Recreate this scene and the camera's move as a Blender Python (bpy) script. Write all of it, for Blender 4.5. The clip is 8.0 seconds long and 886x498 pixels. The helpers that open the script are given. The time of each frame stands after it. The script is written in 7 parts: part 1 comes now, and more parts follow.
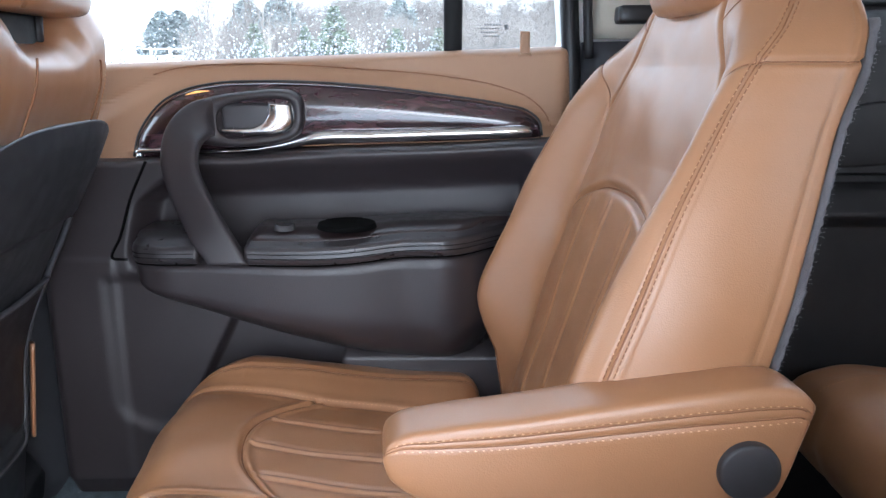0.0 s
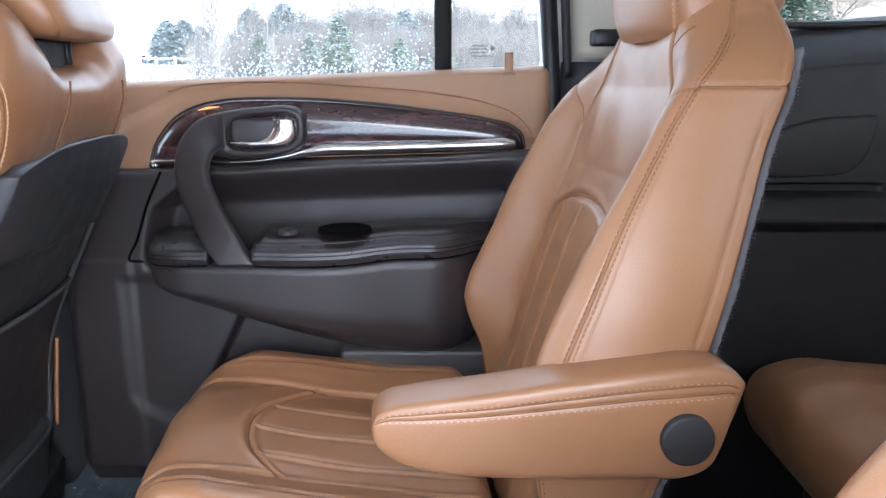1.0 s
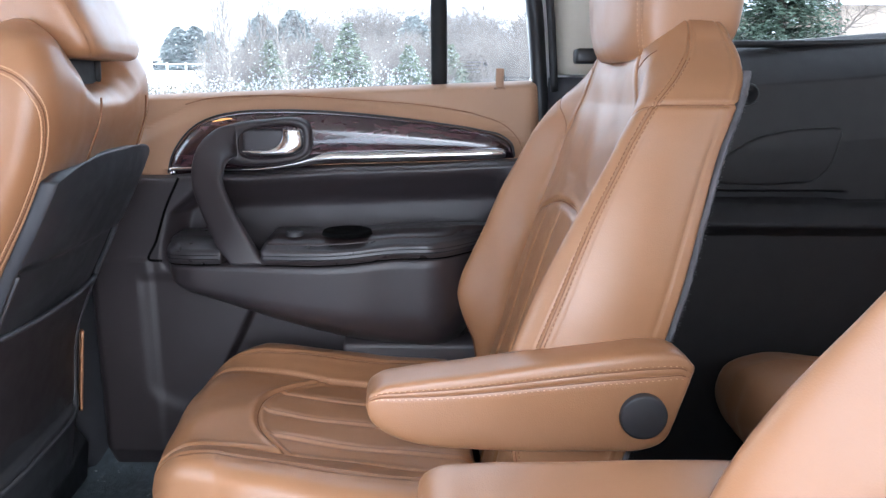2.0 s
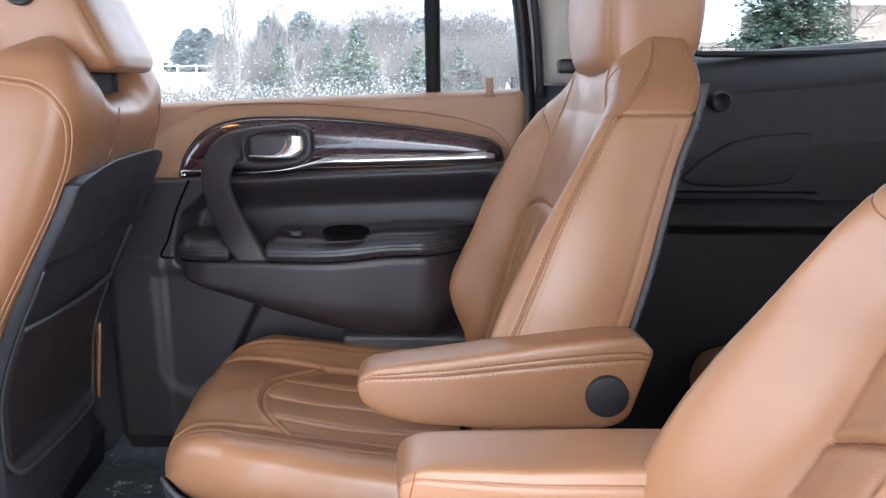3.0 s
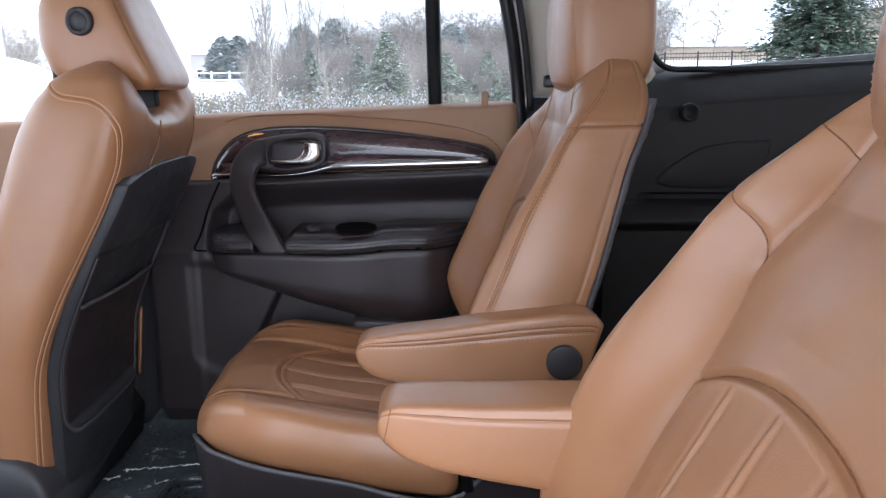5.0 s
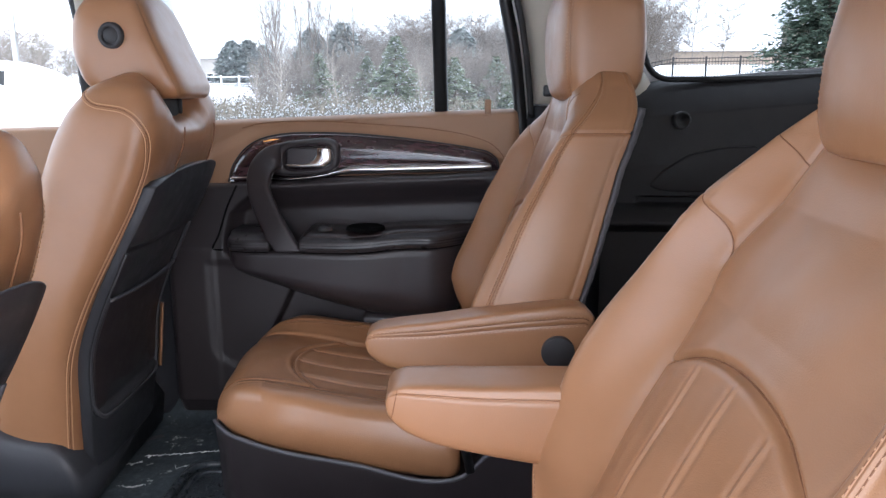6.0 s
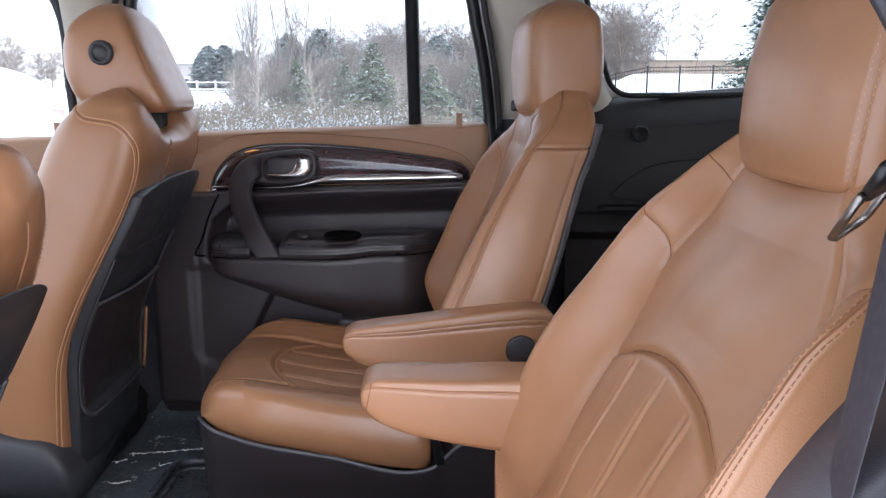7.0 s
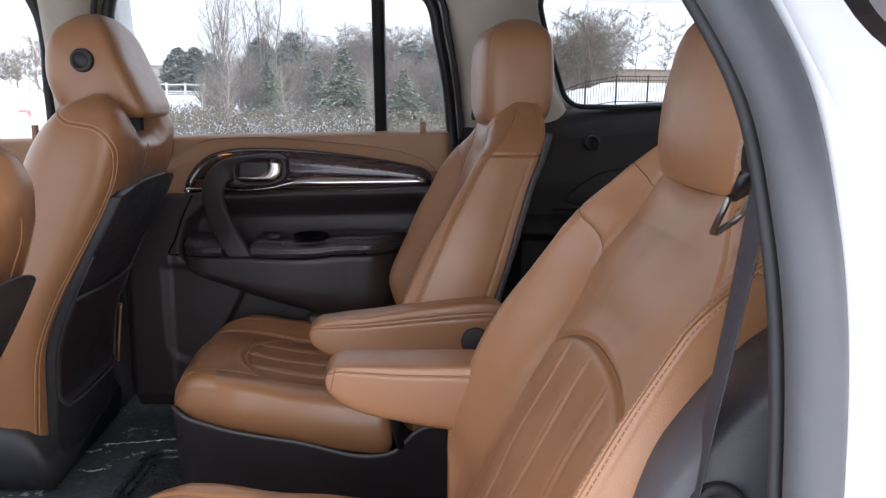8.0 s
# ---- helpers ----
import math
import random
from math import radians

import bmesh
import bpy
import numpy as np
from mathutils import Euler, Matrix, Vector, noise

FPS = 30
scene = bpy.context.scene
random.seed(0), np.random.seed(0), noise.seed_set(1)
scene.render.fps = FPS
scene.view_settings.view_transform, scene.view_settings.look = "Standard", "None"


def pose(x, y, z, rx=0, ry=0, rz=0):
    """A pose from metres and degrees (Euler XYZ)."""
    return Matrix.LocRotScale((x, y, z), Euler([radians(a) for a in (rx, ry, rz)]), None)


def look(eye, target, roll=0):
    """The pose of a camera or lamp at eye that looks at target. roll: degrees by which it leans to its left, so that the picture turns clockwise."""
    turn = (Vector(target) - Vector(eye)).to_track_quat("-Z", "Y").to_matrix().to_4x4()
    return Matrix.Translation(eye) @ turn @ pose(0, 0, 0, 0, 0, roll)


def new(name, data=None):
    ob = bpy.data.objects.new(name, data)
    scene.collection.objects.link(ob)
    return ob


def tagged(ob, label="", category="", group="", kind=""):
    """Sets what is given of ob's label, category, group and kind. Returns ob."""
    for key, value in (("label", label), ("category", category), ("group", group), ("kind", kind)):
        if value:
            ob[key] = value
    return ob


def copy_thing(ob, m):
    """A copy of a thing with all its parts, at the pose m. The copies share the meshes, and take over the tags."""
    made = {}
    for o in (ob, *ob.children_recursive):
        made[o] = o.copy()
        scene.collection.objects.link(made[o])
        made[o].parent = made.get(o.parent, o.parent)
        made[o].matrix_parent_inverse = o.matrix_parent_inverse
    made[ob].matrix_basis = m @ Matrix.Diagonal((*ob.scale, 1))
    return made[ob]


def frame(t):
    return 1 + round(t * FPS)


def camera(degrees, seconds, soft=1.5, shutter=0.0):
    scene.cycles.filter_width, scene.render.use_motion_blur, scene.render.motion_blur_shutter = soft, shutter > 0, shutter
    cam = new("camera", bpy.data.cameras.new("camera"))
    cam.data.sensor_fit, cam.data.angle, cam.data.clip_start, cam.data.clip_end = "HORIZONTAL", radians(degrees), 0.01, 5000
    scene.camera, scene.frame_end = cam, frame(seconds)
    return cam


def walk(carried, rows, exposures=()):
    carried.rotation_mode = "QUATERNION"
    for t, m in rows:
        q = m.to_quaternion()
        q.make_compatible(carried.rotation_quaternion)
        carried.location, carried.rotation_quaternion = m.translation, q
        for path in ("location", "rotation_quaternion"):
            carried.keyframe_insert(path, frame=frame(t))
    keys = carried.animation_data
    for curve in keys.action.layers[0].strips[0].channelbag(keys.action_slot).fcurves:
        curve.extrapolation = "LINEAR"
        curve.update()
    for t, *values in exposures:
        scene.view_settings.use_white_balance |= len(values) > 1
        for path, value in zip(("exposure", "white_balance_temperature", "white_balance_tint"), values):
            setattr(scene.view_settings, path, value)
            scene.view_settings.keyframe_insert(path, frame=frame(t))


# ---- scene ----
cam = camera(60.4, 8.0, 1.4)
METRES, EYE, TILT, LEAN, TURN = 0.75, 1.2, -13.5, 0.0, 0.0
ROWS = [
    (0.0, 0.0, 0.0, 0.0, 0.0, 0.0, -0.0),
    (0.5, 0.0147, -0.066, -0.0041, 0.08, 0.43, -0.06),
    (1.0, 0.0283, -0.1285, -0.0122, 0.28, 0.66, -0.05),
    (1.5, 0.0423, -0.1957, -0.02, 0.59, 0.96, -0.19),
    (3.0, 0.1011, -0.3731, -0.0328, 1.6, 1.14, -0.34),
    (3.5, 0.1223, -0.4317, -0.0453, 1.99, 1.27, -0.39),
    (4.0, 0.1464, -0.4915, -0.0491, 2.44, 1.45, -0.47),
    (4.5, 0.17, -0.5525, -0.0572, 3.05, 1.56, -0.53),
    (5.0, 0.191, -0.5974, -0.0657, 3.83, 1.52, -0.61),
    (6.5, 0.2147, -0.7712, -0.083, 4.44, 2.06, -0.89),
    (7.0, 0.2285, -0.8249, -0.0847, 2.72, 2.31, -0.81),
    (7.5, 0.2433, -0.8865, -0.0975, 0.9, 2.53, -0.88),
    (8.0, 0.2587, -0.9547, -0.1053, 0.53, 2.76, -1.07),
]
EXPOSURES = [(0.0, 2.99, 5720, 8), (1.5, 2.98, 5720, 9), (3.0, 2.69, 5900, 11), (4.5, 2.23, 5970, 13), (6.5, 2.05, 6060, 13), (7.3, 1.96, 6150, 16), (8.0, 1.51, 6400, 15)]
walk(cam, [(t, pose(0, 0, EYE, TILT, LEAN, TURN) @ pose(METRES * x, METRES * y, METRES * z, 90 + pitch, roll, yaw)) for t, x, y, z, yaw, pitch, roll in ROWS], EXPOSURES)

# ---- light ----
world = bpy.data.worlds.new("overcast_sky")
scene.world = world
world.use_nodes = True
_wt = world.node_tree
_sky = _wt.nodes.new("ShaderNodeTexSky")
_sky.sky_type = "NISHITA"
_sky.sun_disc = False
_sky.sun_elevation = radians(34)
_sky.sun_rotation = radians(143)
_sky.dust_density = 4.0
_mix = _wt.nodes.new("ShaderNodeMix")
_mix.data_type = "RGBA"
_mix.inputs["Factor"].default_value = 0.85
_mix.inputs["B"].default_value = (7.4, 7.9, 8.6, 1)
_bg = _wt.nodes["Background"]
_bg.inputs["Strength"].default_value = 0.110
_wt.links.new(_sky.outputs["Color"], _mix.inputs["A"])
_wt.links.new(_mix.outputs["Result"], _bg.inputs["Color"])
sun = new("sun", bpy.data.lights.new("sun", "SUN"))
sun.data.energy, sun.data.angle, sun.data.color = 1.25, radians(90), (1.0, 0.995, 0.985)
sun.matrix_world = look((3.2, -4.2, 4.4), (0, 0, 0.8))

YC = 0.43  # the car's centre line; x runs to the tail, y to the car's right


# ---- mesh tools ----
def smooth_table(v, xs, ys):
    """Monotone-ish cubic through table points."""
    xs, ys, v = np.asarray(xs, float), np.asarray(ys, float), np.asarray(v, float)
    m = np.gradient(ys, xs)
    i = np.clip(np.searchsorted(xs, v) - 1, 0, len(xs) - 2)
    h = xs[i + 1] - xs[i]
    t = np.clip((v - xs[i]) / h, 0, 1)
    return ((2 * t**3 - 3 * t**2 + 1) * ys[i] + (t**3 - 2 * t**2 + t) * h * m[i]
            + (-2 * t**3 + 3 * t**2) * ys[i + 1] + (t**3 - t**2) * h * m[i + 1])


def mesh_data(name, verts, faces, mats, smooth=True, slots=None):
    me = bpy.data.meshes.new(name)
    me.from_pydata([tuple(map(float, v)) for v in verts], [], [tuple(map(int, f)) for f in faces])
    for m in mats if isinstance(mats, (list, tuple)) else [mats]:
        me.materials.append(m)
    if smooth:
        me.polygons.foreach_set("use_smooth", [True] * len(me.polygons))
    if slots is not None:
        me.polygons.foreach_set("material_index", slots)
    me.update()
    return me


def thing(name, label, category, base=(0, 0, 0), group="", kind=""):
    ob = new(name)
    ob.location = base
    ob.empty_display_size = 0.05
    return tagged(ob, label, category, group, kind)


def part(name, geo, mat, parent=None, label="", smooth=True):
    """geo: (verts, faces) in world places, or a bmesh. One mesh object under its thing or part."""
    if isinstance(geo, tuple):
        me = mesh_data(name, geo[0], geo[1], mat, smooth)
    else:
        me = bpy.data.meshes.new(name)
        geo.to_mesh(me)
        geo.free()
        me.materials.append(mat)
        if smooth:
            me.polygons.foreach_set("use_smooth", [True] * len(me.polygons))
    ob = new(name, me)
    if parent is not None:
        ob.parent = parent
        if parent.data is None:
            ob.matrix_parent_inverse = Matrix.Translation(-parent.location)
    if label:
        ob["label"] = label
    return ob


def sharp(ob, degrees=35):
    """Keep the edges of a hard part crisp."""
    me = ob.data
    bm = bmesh.new()
    bm.from_mesh(me)
    lim = radians(degrees)
    for e in bm.edges:
        if len(e.link_faces) == 2 and e.calc_face_angle(0) > lim:
            e.smooth = False
    bm.to_mesh(me)
    bm.free()
    return ob


def joined(*geos):
    vs, fs, n = [], [], 0
    for v, f in geos:
        vs.extend([tuple(p) for p in v])
        fs.extend([tuple(i + n for i in q) for q in f])
        n += len(v)
    return vs, fs


def grid(P, wrap_u=False, wrap_v=True, cap0=False, cap1=False):
    """Quads over an array P[u, v, 3]."""
    nu, nv = P.shape[:2]
    verts = P.reshape(-1, 3)
    iu = np.arange(nu if wrap_u else nu - 1)
    iv = np.arange(nv if wrap_v else nv - 1)
    a = iu[:, None] * nv + iv[None, :]
    b = iu[:, None] * nv + ((iv + 1) % nv)[None, :]
    c = ((iu + 1) % nu)[:, None] * nv + ((iv + 1) % nv)[None, :]
    d = ((iu + 1) % nu)[:, None] * nv + iv[None, :]
    faces = [tuple(q) for q in np.stack([a, b, c, d], -1).reshape(-1, 4).tolist()]
    if cap0:
        faces.append(tuple(range(nv - 1, -1, -1)))
    if cap1:
        faces.append(tuple(range((nu - 1) * nv, nu * nv)))
    return verts.tolist(), faces


def grid_normals(P, wrap_v=True):
    du = np.gradient(P, axis=0)
    if wrap_v:
        dv = np.roll(P, -1, 1) - np.roll(P, 1, 1)
    else:
        dv = np.gradient(P, axis=1)
    n = np.cross(du, dv)
    return n / np.maximum(np.linalg.norm(n, axis=2, keepdims=True), 1e-9)


def outward(P, N):
    c = P.reshape(-1, 3).mean(0)
    s = np.sign(((P - c) * N).sum())
    return N * (s if s else 1)


def groove(d, depth=0.0035, width=0.004, lip=0.0012):
    """The dip of a sewn seam over the distance d, with a slight puff beside it."""
    return -depth * np.exp(-(d / width) ** 2) + lip * np.exp(-((np.abs(d) - 2.6 * width) / (1.6 * width)) ** 2)


def tube(pts, r, n=8, closed=False, caps=True):
    """A round bar along points; r: one radius or one for each point."""
    P = np.asarray(pts, float)
    R = np.broadcast_to(np.asarray(r, float), (len(P),))
    T = np.gradient(P, axis=0)
    if closed:
        T = np.roll(P, -1, 0) - np.roll(P, 1, 0)
    T /= np.maximum(np.linalg.norm(T, axis=1, keepdims=True), 1e-9)
    ref = np.array((0.0, 0, 1)) if abs(T[0][2]) < 0.9 else np.array((1.0, 0, 0))
    A = []
    a = np.cross(T[0], ref)
    for t in T:
        a = a - t * a.dot(t)
        a = a / max(np.linalg.norm(a), 1e-9)
        A.append(a)
    A = np.array(A)
    B = np.cross(T, A)
    ang = np.linspace(0, 2 * np.pi, n, endpoint=False)
    G = P[:, None] + R[:, None, None] * (np.cos(ang)[None, :, None] * A[:, None] + np.sin(ang)[None, :, None] * B[:, None])
    return grid(G, closed, True, caps and not closed, caps and not closed)


def ribbon(pts, normals, width, thick):
    """A flat band with rounded edges along points, lying square to its normals."""
    P, N = np.asarray(pts, float), np.asarray(normals, float)
    N /= np.linalg.norm(N, axis=1, keepdims=True)
    T = np.gradient(P, axis=0)
    S = np.cross(T, N)
    S /= np.linalg.norm(S, axis=1, keepdims=True)
    ang = np.linspace(0, 2 * np.pi, 12, endpoint=False)
    c, s = np.cos(ang), np.sin(ang)
    a = np.sign(c) * np.abs(c) ** 0.45 * width / 2
    b = np.sign(s) * np.abs(s) ** 0.8 * thick / 2
    G = P[:, None] + a[None, :, None] * S[:, None] + b[None, :, None] * N[:, None]
    return grid(G, False, True, True, True)


def stitches(P, N, step=0.006, length=0.0042, r=0.00055, lift=0.0005):
    """A row of thread stitches along a polyline with normals."""
    P, N = np.asarray(P, float), np.asarray(N, float)
    seg = np.linalg.norm(np.diff(P, axis=0), axis=1)
    s = np.concatenate([[0], np.cumsum(seg)])
    at = np.arange(0.002, s[-1] - length, step)
    out_v, out_f = [], []
    for q in at:
        a = np.array([np.interp(q, s, P[:, k]) for k in range(3)])
        b = np.array([np.interp(q + length, s, P[:, k]) for k in range(3)])
        n = np.array([np.interp(q, s, N[:, k]) for k in range(3)])
        n /= max(np.linalg.norm(n), 1e-9)
        t = b - a
        side = np.cross(t, n)
        side /= max(np.linalg.norm(side), 1e-9)
        m = (a + b) / 2
        k = len(out_v)
        out_v += [a - n * lift, m + side * r - n * 0.0001, m + n * (lift + r), m - side * r - n * 0.0001, b - n * lift]
        out_f += [(k, k + 1, k + 2), (k, k + 2, k + 3), (k + 4, k + 2, k + 1), (k + 4, k + 3, k + 2)]
    return out_v, out_f


def block(x0, x1, y0, y1, z0, z1, bevel=0.004, seg=2):
    bm = bmesh.new()
    bmesh.ops.create_cube(bm, size=1)
    for v in bm.verts:
        v.co = Vector((x0 + (x1 - x0) * (v.co.x + 0.5), y0 + (y1 - y0) * (v.co.y + 0.5), z0 + (z1 - z0) * (v.co.z + 0.5)))
    if bevel:
        bmesh.ops.bevel(bm, geom=bm.edges[:], offset=bevel, segments=seg, profile=0.6, affect="EDGES")
    return bm


def slab(outline, y0, y1, bevel=0.004, seg=2):
    """A plate with an outline in x and z, from y0 (towards the camera's side) to y1, its front edge rounded."""
    bm = bmesh.new()
    vs = [bm.verts.new((x, y1, z)) for x, z in outline]
    f = bm.faces.new(vs)
    r = bmesh.ops.extrude_face_region(bm, geom=[f])
    top = [g for g in r["geom"] if isinstance(g, bmesh.types.BMVert)]
    for v in top:
        v.co.y = y0
    bmesh.ops.recalc_face_normals(bm, faces=bm.faces[:])
    if bevel:
        tset = set(top)
        es = [e for e in bm.edges if e.verts[0] in tset and e.verts[1] in tset]
        bmesh.ops.bevel(bm, geom=es, offset=bevel, segments=seg, profile=0.5, affect="EDGES")
    bmesh.ops.triangulate(bm, faces=[f for f in bm.faces if len(f.verts) > 6])
    return bm


def disc(c, r, depth, axis="y", n=40, bevel=0.002):
    """A short round button whose face looks along minus the axis."""
    prof = [(0, 0), (r - bevel, 0), (r - bevel * 0.3, bevel * 0.3), (r, bevel), (r, depth)]
    return lathe(c, prof, axis, n)


def lathe(c, prof, axis="y", n=32):
    """Turn a profile of (radius, depth) about an axis through c."""
    ang = np.linspace(0, 2 * np.pi, n, endpoint=False)
    G = np.zeros((len(prof), n, 3))
    for i, (r, d) in enumerate(prof):
        a, b = r * np.cos(ang), r * np.sin(ang)
        if axis == "y":
            G[i] = np.stack([c[0] + a, np.full(n, c[1] + d), c[2] + b], -1)
        elif axis == "z":
            G[i] = np.stack([c[0] + a, c[1] - b, np.full(n, c[2] + d)], -1)
        else:
            G[i] = np.stack([np.full(n, c[0] + d), c[1] + a, c[2] - b], -1)
    return grid(G, False, True)


def curve_pts(pts, n=40):
    """A smooth run of n points through the given ones."""
    P = np.asarray(pts, float)
    s = np.concatenate([[0], np.cumsum(np.linalg.norm(np.diff(P, axis=0), axis=1))])
    q = np.linspace(0, s[-1], n)
    return np.stack([smooth_table(q, s, P[:, k]) for k in range(P.shape[1])], -1)


# ---- materials ----
def material(name):
    m = bpy.data.materials.new(name)
    m.use_nodes = True
    return m, m.node_tree, m.node_tree.nodes["Principled BSDF"]


def coords(nt, scale=1.0):
    tc = nt.nodes.new("ShaderNodeTexCoord")
    mp = nt.nodes.new("ShaderNodeMapping")
    mp.inputs["Scale"].default_value = scale if isinstance(scale, tuple) else (scale,) * 3
    nt.links.new(tc.outputs["Object"], mp.inputs["Vector"])
    return mp.outputs["Vector"]


def ramp(nt, fac, stops):
    r = nt.nodes.new("ShaderNodeValToRGB")
    while len(r.color_ramp.elements) < len(stops):
        r.color_ramp.elements.new(0.5)
    for e, (p, c) in zip(r.color_ramp.elements, stops):
        e.position, e.color = p, (*c, 1) if len(c) == 3 else c
    nt.links.new(fac, r.inputs["Fac"])
    return r.outputs["Color"]


def noise_tex(nt, vec, scale, detail=4.0, rough=0.55):
    n = nt.nodes.new("ShaderNodeTexNoise")
    n.inputs["Scale"].default_value, n.inputs["Detail"].default_value, n.inputs["Roughness"].default_value = scale, detail, rough
    nt.links.new(vec, n.inputs["Vector"])
    return n.outputs["Fac"]


def bump(nt, bsdf, height, strength, distance=0.001, after=None):
    b = nt.nodes.new("ShaderNodeBump")
    b.inputs["Strength"].default_value, b.inputs["Distance"].default_value = strength, distance
    nt.links.new(height, b.inputs["Height"])
    if after is not None:
        nt.links.new(after, b.inputs["Normal"])
    nt.links.new(b.outputs["Normal"], bsdf.inputs["Normal"])
    return b.outputs["Normal"]


def surface(name, dark, light, rough=(0.5, 0.7), patch=6.0, grain=400.0, grain_bump=0.2, grain_dist=0.0006, wave_bump=0.0, metallic=0.0, spec=0.5, cells=False, sheen=0.0, coat=0.0, coat_rough=0.32):
    """A surface with slow colour drift, fine grain in relief and uneven gloss."""
    m, nt, b = material(name)
    v = coords(nt)
    slow = noise_tex(nt, v, patch, 5, 0.6)
    nt.links.new(ramp(nt, slow, [(0.3, dark), (0.7, light)]), b.inputs["Base Color"])
    rr = nt.nodes.new("ShaderNodeMapRange")
    rr.inputs["To Min"].default_value, rr.inputs["To Max"].default_value = rough
    rr.inputs["From Min"].default_value, rr.inputs["From Max"].default_value = 0.3, 0.7
    nt.links.new(noise_tex(nt, v, patch * 7, 4), rr.inputs["Value"])
    nt.links.new(rr.outputs["Result"], b.inputs["Roughness"])
    after = None
    if wave_bump:
        after = bump(nt, b, noise_tex(nt, v, patch * 3, 3), wave_bump, 0.004)
    if cells:
        vo = nt.nodes.new("ShaderNodeTexVoronoi")
        vo.inputs["Scale"].default_value = grain
        nt.links.new(v, vo.inputs["Vector"])
        h = vo.outputs["Distance"]
    else:
        h = noise_tex(nt, v, grain, 3)
    if grain_bump:
        bump(nt, b, h, grain_bump, grain_dist, after)
    b.inputs["Metallic"].default_value = metallic
    b.inputs["Specular IOR Level"].default_value = spec
    b.inputs["Sheen Weight"].default_value = sheen
    b.inputs["Coat Weight"].default_value = coat
    b.inputs["Coat Roughness"].default_value = coat_rough
    return m


LEATHER = surface("tan_leather", (0.294, 0.138, 0.062), (0.346, 0.169, 0.082), (0.33, 0.45), 5, 700, 0.22, 0.0005, 0.10, spec=0.5, coat=0.35, coat_rough=0.34, cells=True)
THREAD = surface("tan_thread", (0.46, 0.255, 0.14), (0.53, 0.305, 0.175), (0.7, 0.85), 60, 2000, 0)
SEAM = surface("seam_leather", (0.17, 0.070, 0.028), (0.21, 0.088, 0.038), (0.6, 0.8), 60, 2000, 0)
TAN_VINYL = surface("tan_vinyl", (0.275, 0.150, 0.083), (0.315, 0.178, 0.102), (0.5, 0.62), 4, 900, 0.2, 0.0004, 0.04, cells=True)
BLACK_PLASTIC = surface("charcoal_plastic", (0.027, 0.028, 0.033), (0.038, 0.039, 0.046), (0.42, 0.55), 5, 900, 0.3, 0.0004, 0.03, cells=True)
SOFT_BLACK = surface("charcoal_vinyl", (0.0240, 0.0190, 0.0205), (0.0330, 0.0265, 0.0285), (0.38, 0.48), 5, 800, 0.3, 0.0004, 0.06, cells=True)
ARM_VINYL = surface("charcoal_arm_vinyl", (0.026, 0.022, 0.024), (0.036, 0.031, 0.033), (0.26, 0.36), 8, 800, 0.25, 0.0004, 0.05, cells=True)
QUARTER_BLACK = surface("black_cargo_plastic", (0.010, 0.0085, 0.0095), (0.016, 0.014, 0.015), (0.50, 0.62), 5, 900, 0.3, 0.0004, 0.04, spec=0.42, cells=True)
SHIELD_GREY = surface("warm_grey_plastic", (0.060, 0.056, 0.064), (0.078, 0.073, 0.082), (0.42, 0.55), 6, 900, 0.3, 0.0004, 0.03, cells=True)
SWITCH_PLATE = surface("dark_brown_plate", (0.016, 0.010, 0.010), (0.026, 0.017, 0.017), (0.28, 0.4), 12, 500, 0.1)
EDGE_PLASTIC = surface("paler_edge_plastic", (0.046, 0.046, 0.052), (0.066, 0.066, 0.073), (0.28, 0.40), 5, 900, 0.2, 0.0004, 0.02, cells=True)
SHELL_PLASTIC = surface("charcoal_shell_plastic", (0.025, 0.026, 0.030), (0.034, 0.035, 0.040), (0.32, 0.44), 5, 900, 0.3, 0.0004, 0.03, cells=True)
# near-black, for dark joints and for shade painted into hollow and gap
MATTE_BLACK = surface("matte_black_shade_joints", (0.002, 0.002, 0.002), (0.004, 0.004, 0.004), (0.85, 0.95), 8, 500, 0.1, spec=0.05)
FRAME_BLACK = surface("black_window_frame", (0.004, 0.004, 0.0045), (0.007, 0.007, 0.0075), (0.5, 0.65), 8, 500, 0.1, spec=0.25)
GLOSS_BLACK = surface("black_rubber", (0.008, 0.008, 0.009), (0.013, 0.013, 0.014), (0.35, 0.5), 8, 500, 0.1)
BUTTON = surface("charcoal_button_plastic", (0.022, 0.021, 0.023), (0.03, 0.028, 0.03), (0.5, 0.6), 8, 900, 0.25, 0.0004)
GREY_CARPET = surface("grey_carpet", (0.10, 0.095, 0.10), (0.17, 0.155, 0.16), (0.9, 1.0), 12, 900, 0.9, 0.002)
HEADLINER = surface("beige_headliner", (0.52, 0.47, 0.40), (0.58, 0.53, 0.46), (0.85, 0.95), 5, 1500, 0.3, 0.0005)
CREAM = surface("cream_pillar_plastic", (0.42, 0.38, 0.31), (0.47, 0.425, 0.35), (0.55, 0.7), 5, 900, 0.25, 0.0004, cells=True)
CHROME = surface("chrome", (0.75, 0.75, 0.76), (0.85, 0.85, 0.86), (0.06, 0.14), 20, 200, 0, metallic=1.0)
STEEL = surface("satin_steel", (0.45, 0.44, 0.43), (0.55, 0.54, 0.53), (0.25, 0.4), 20, 300, 0.05, metallic=1.0)
SATIN_CHROME = surface("satin_chrome", (0.78, 0.78, 0.78), (0.86, 0.86, 0.86), (0.20, 0.28), 20, 200, 0, metallic=1.0)
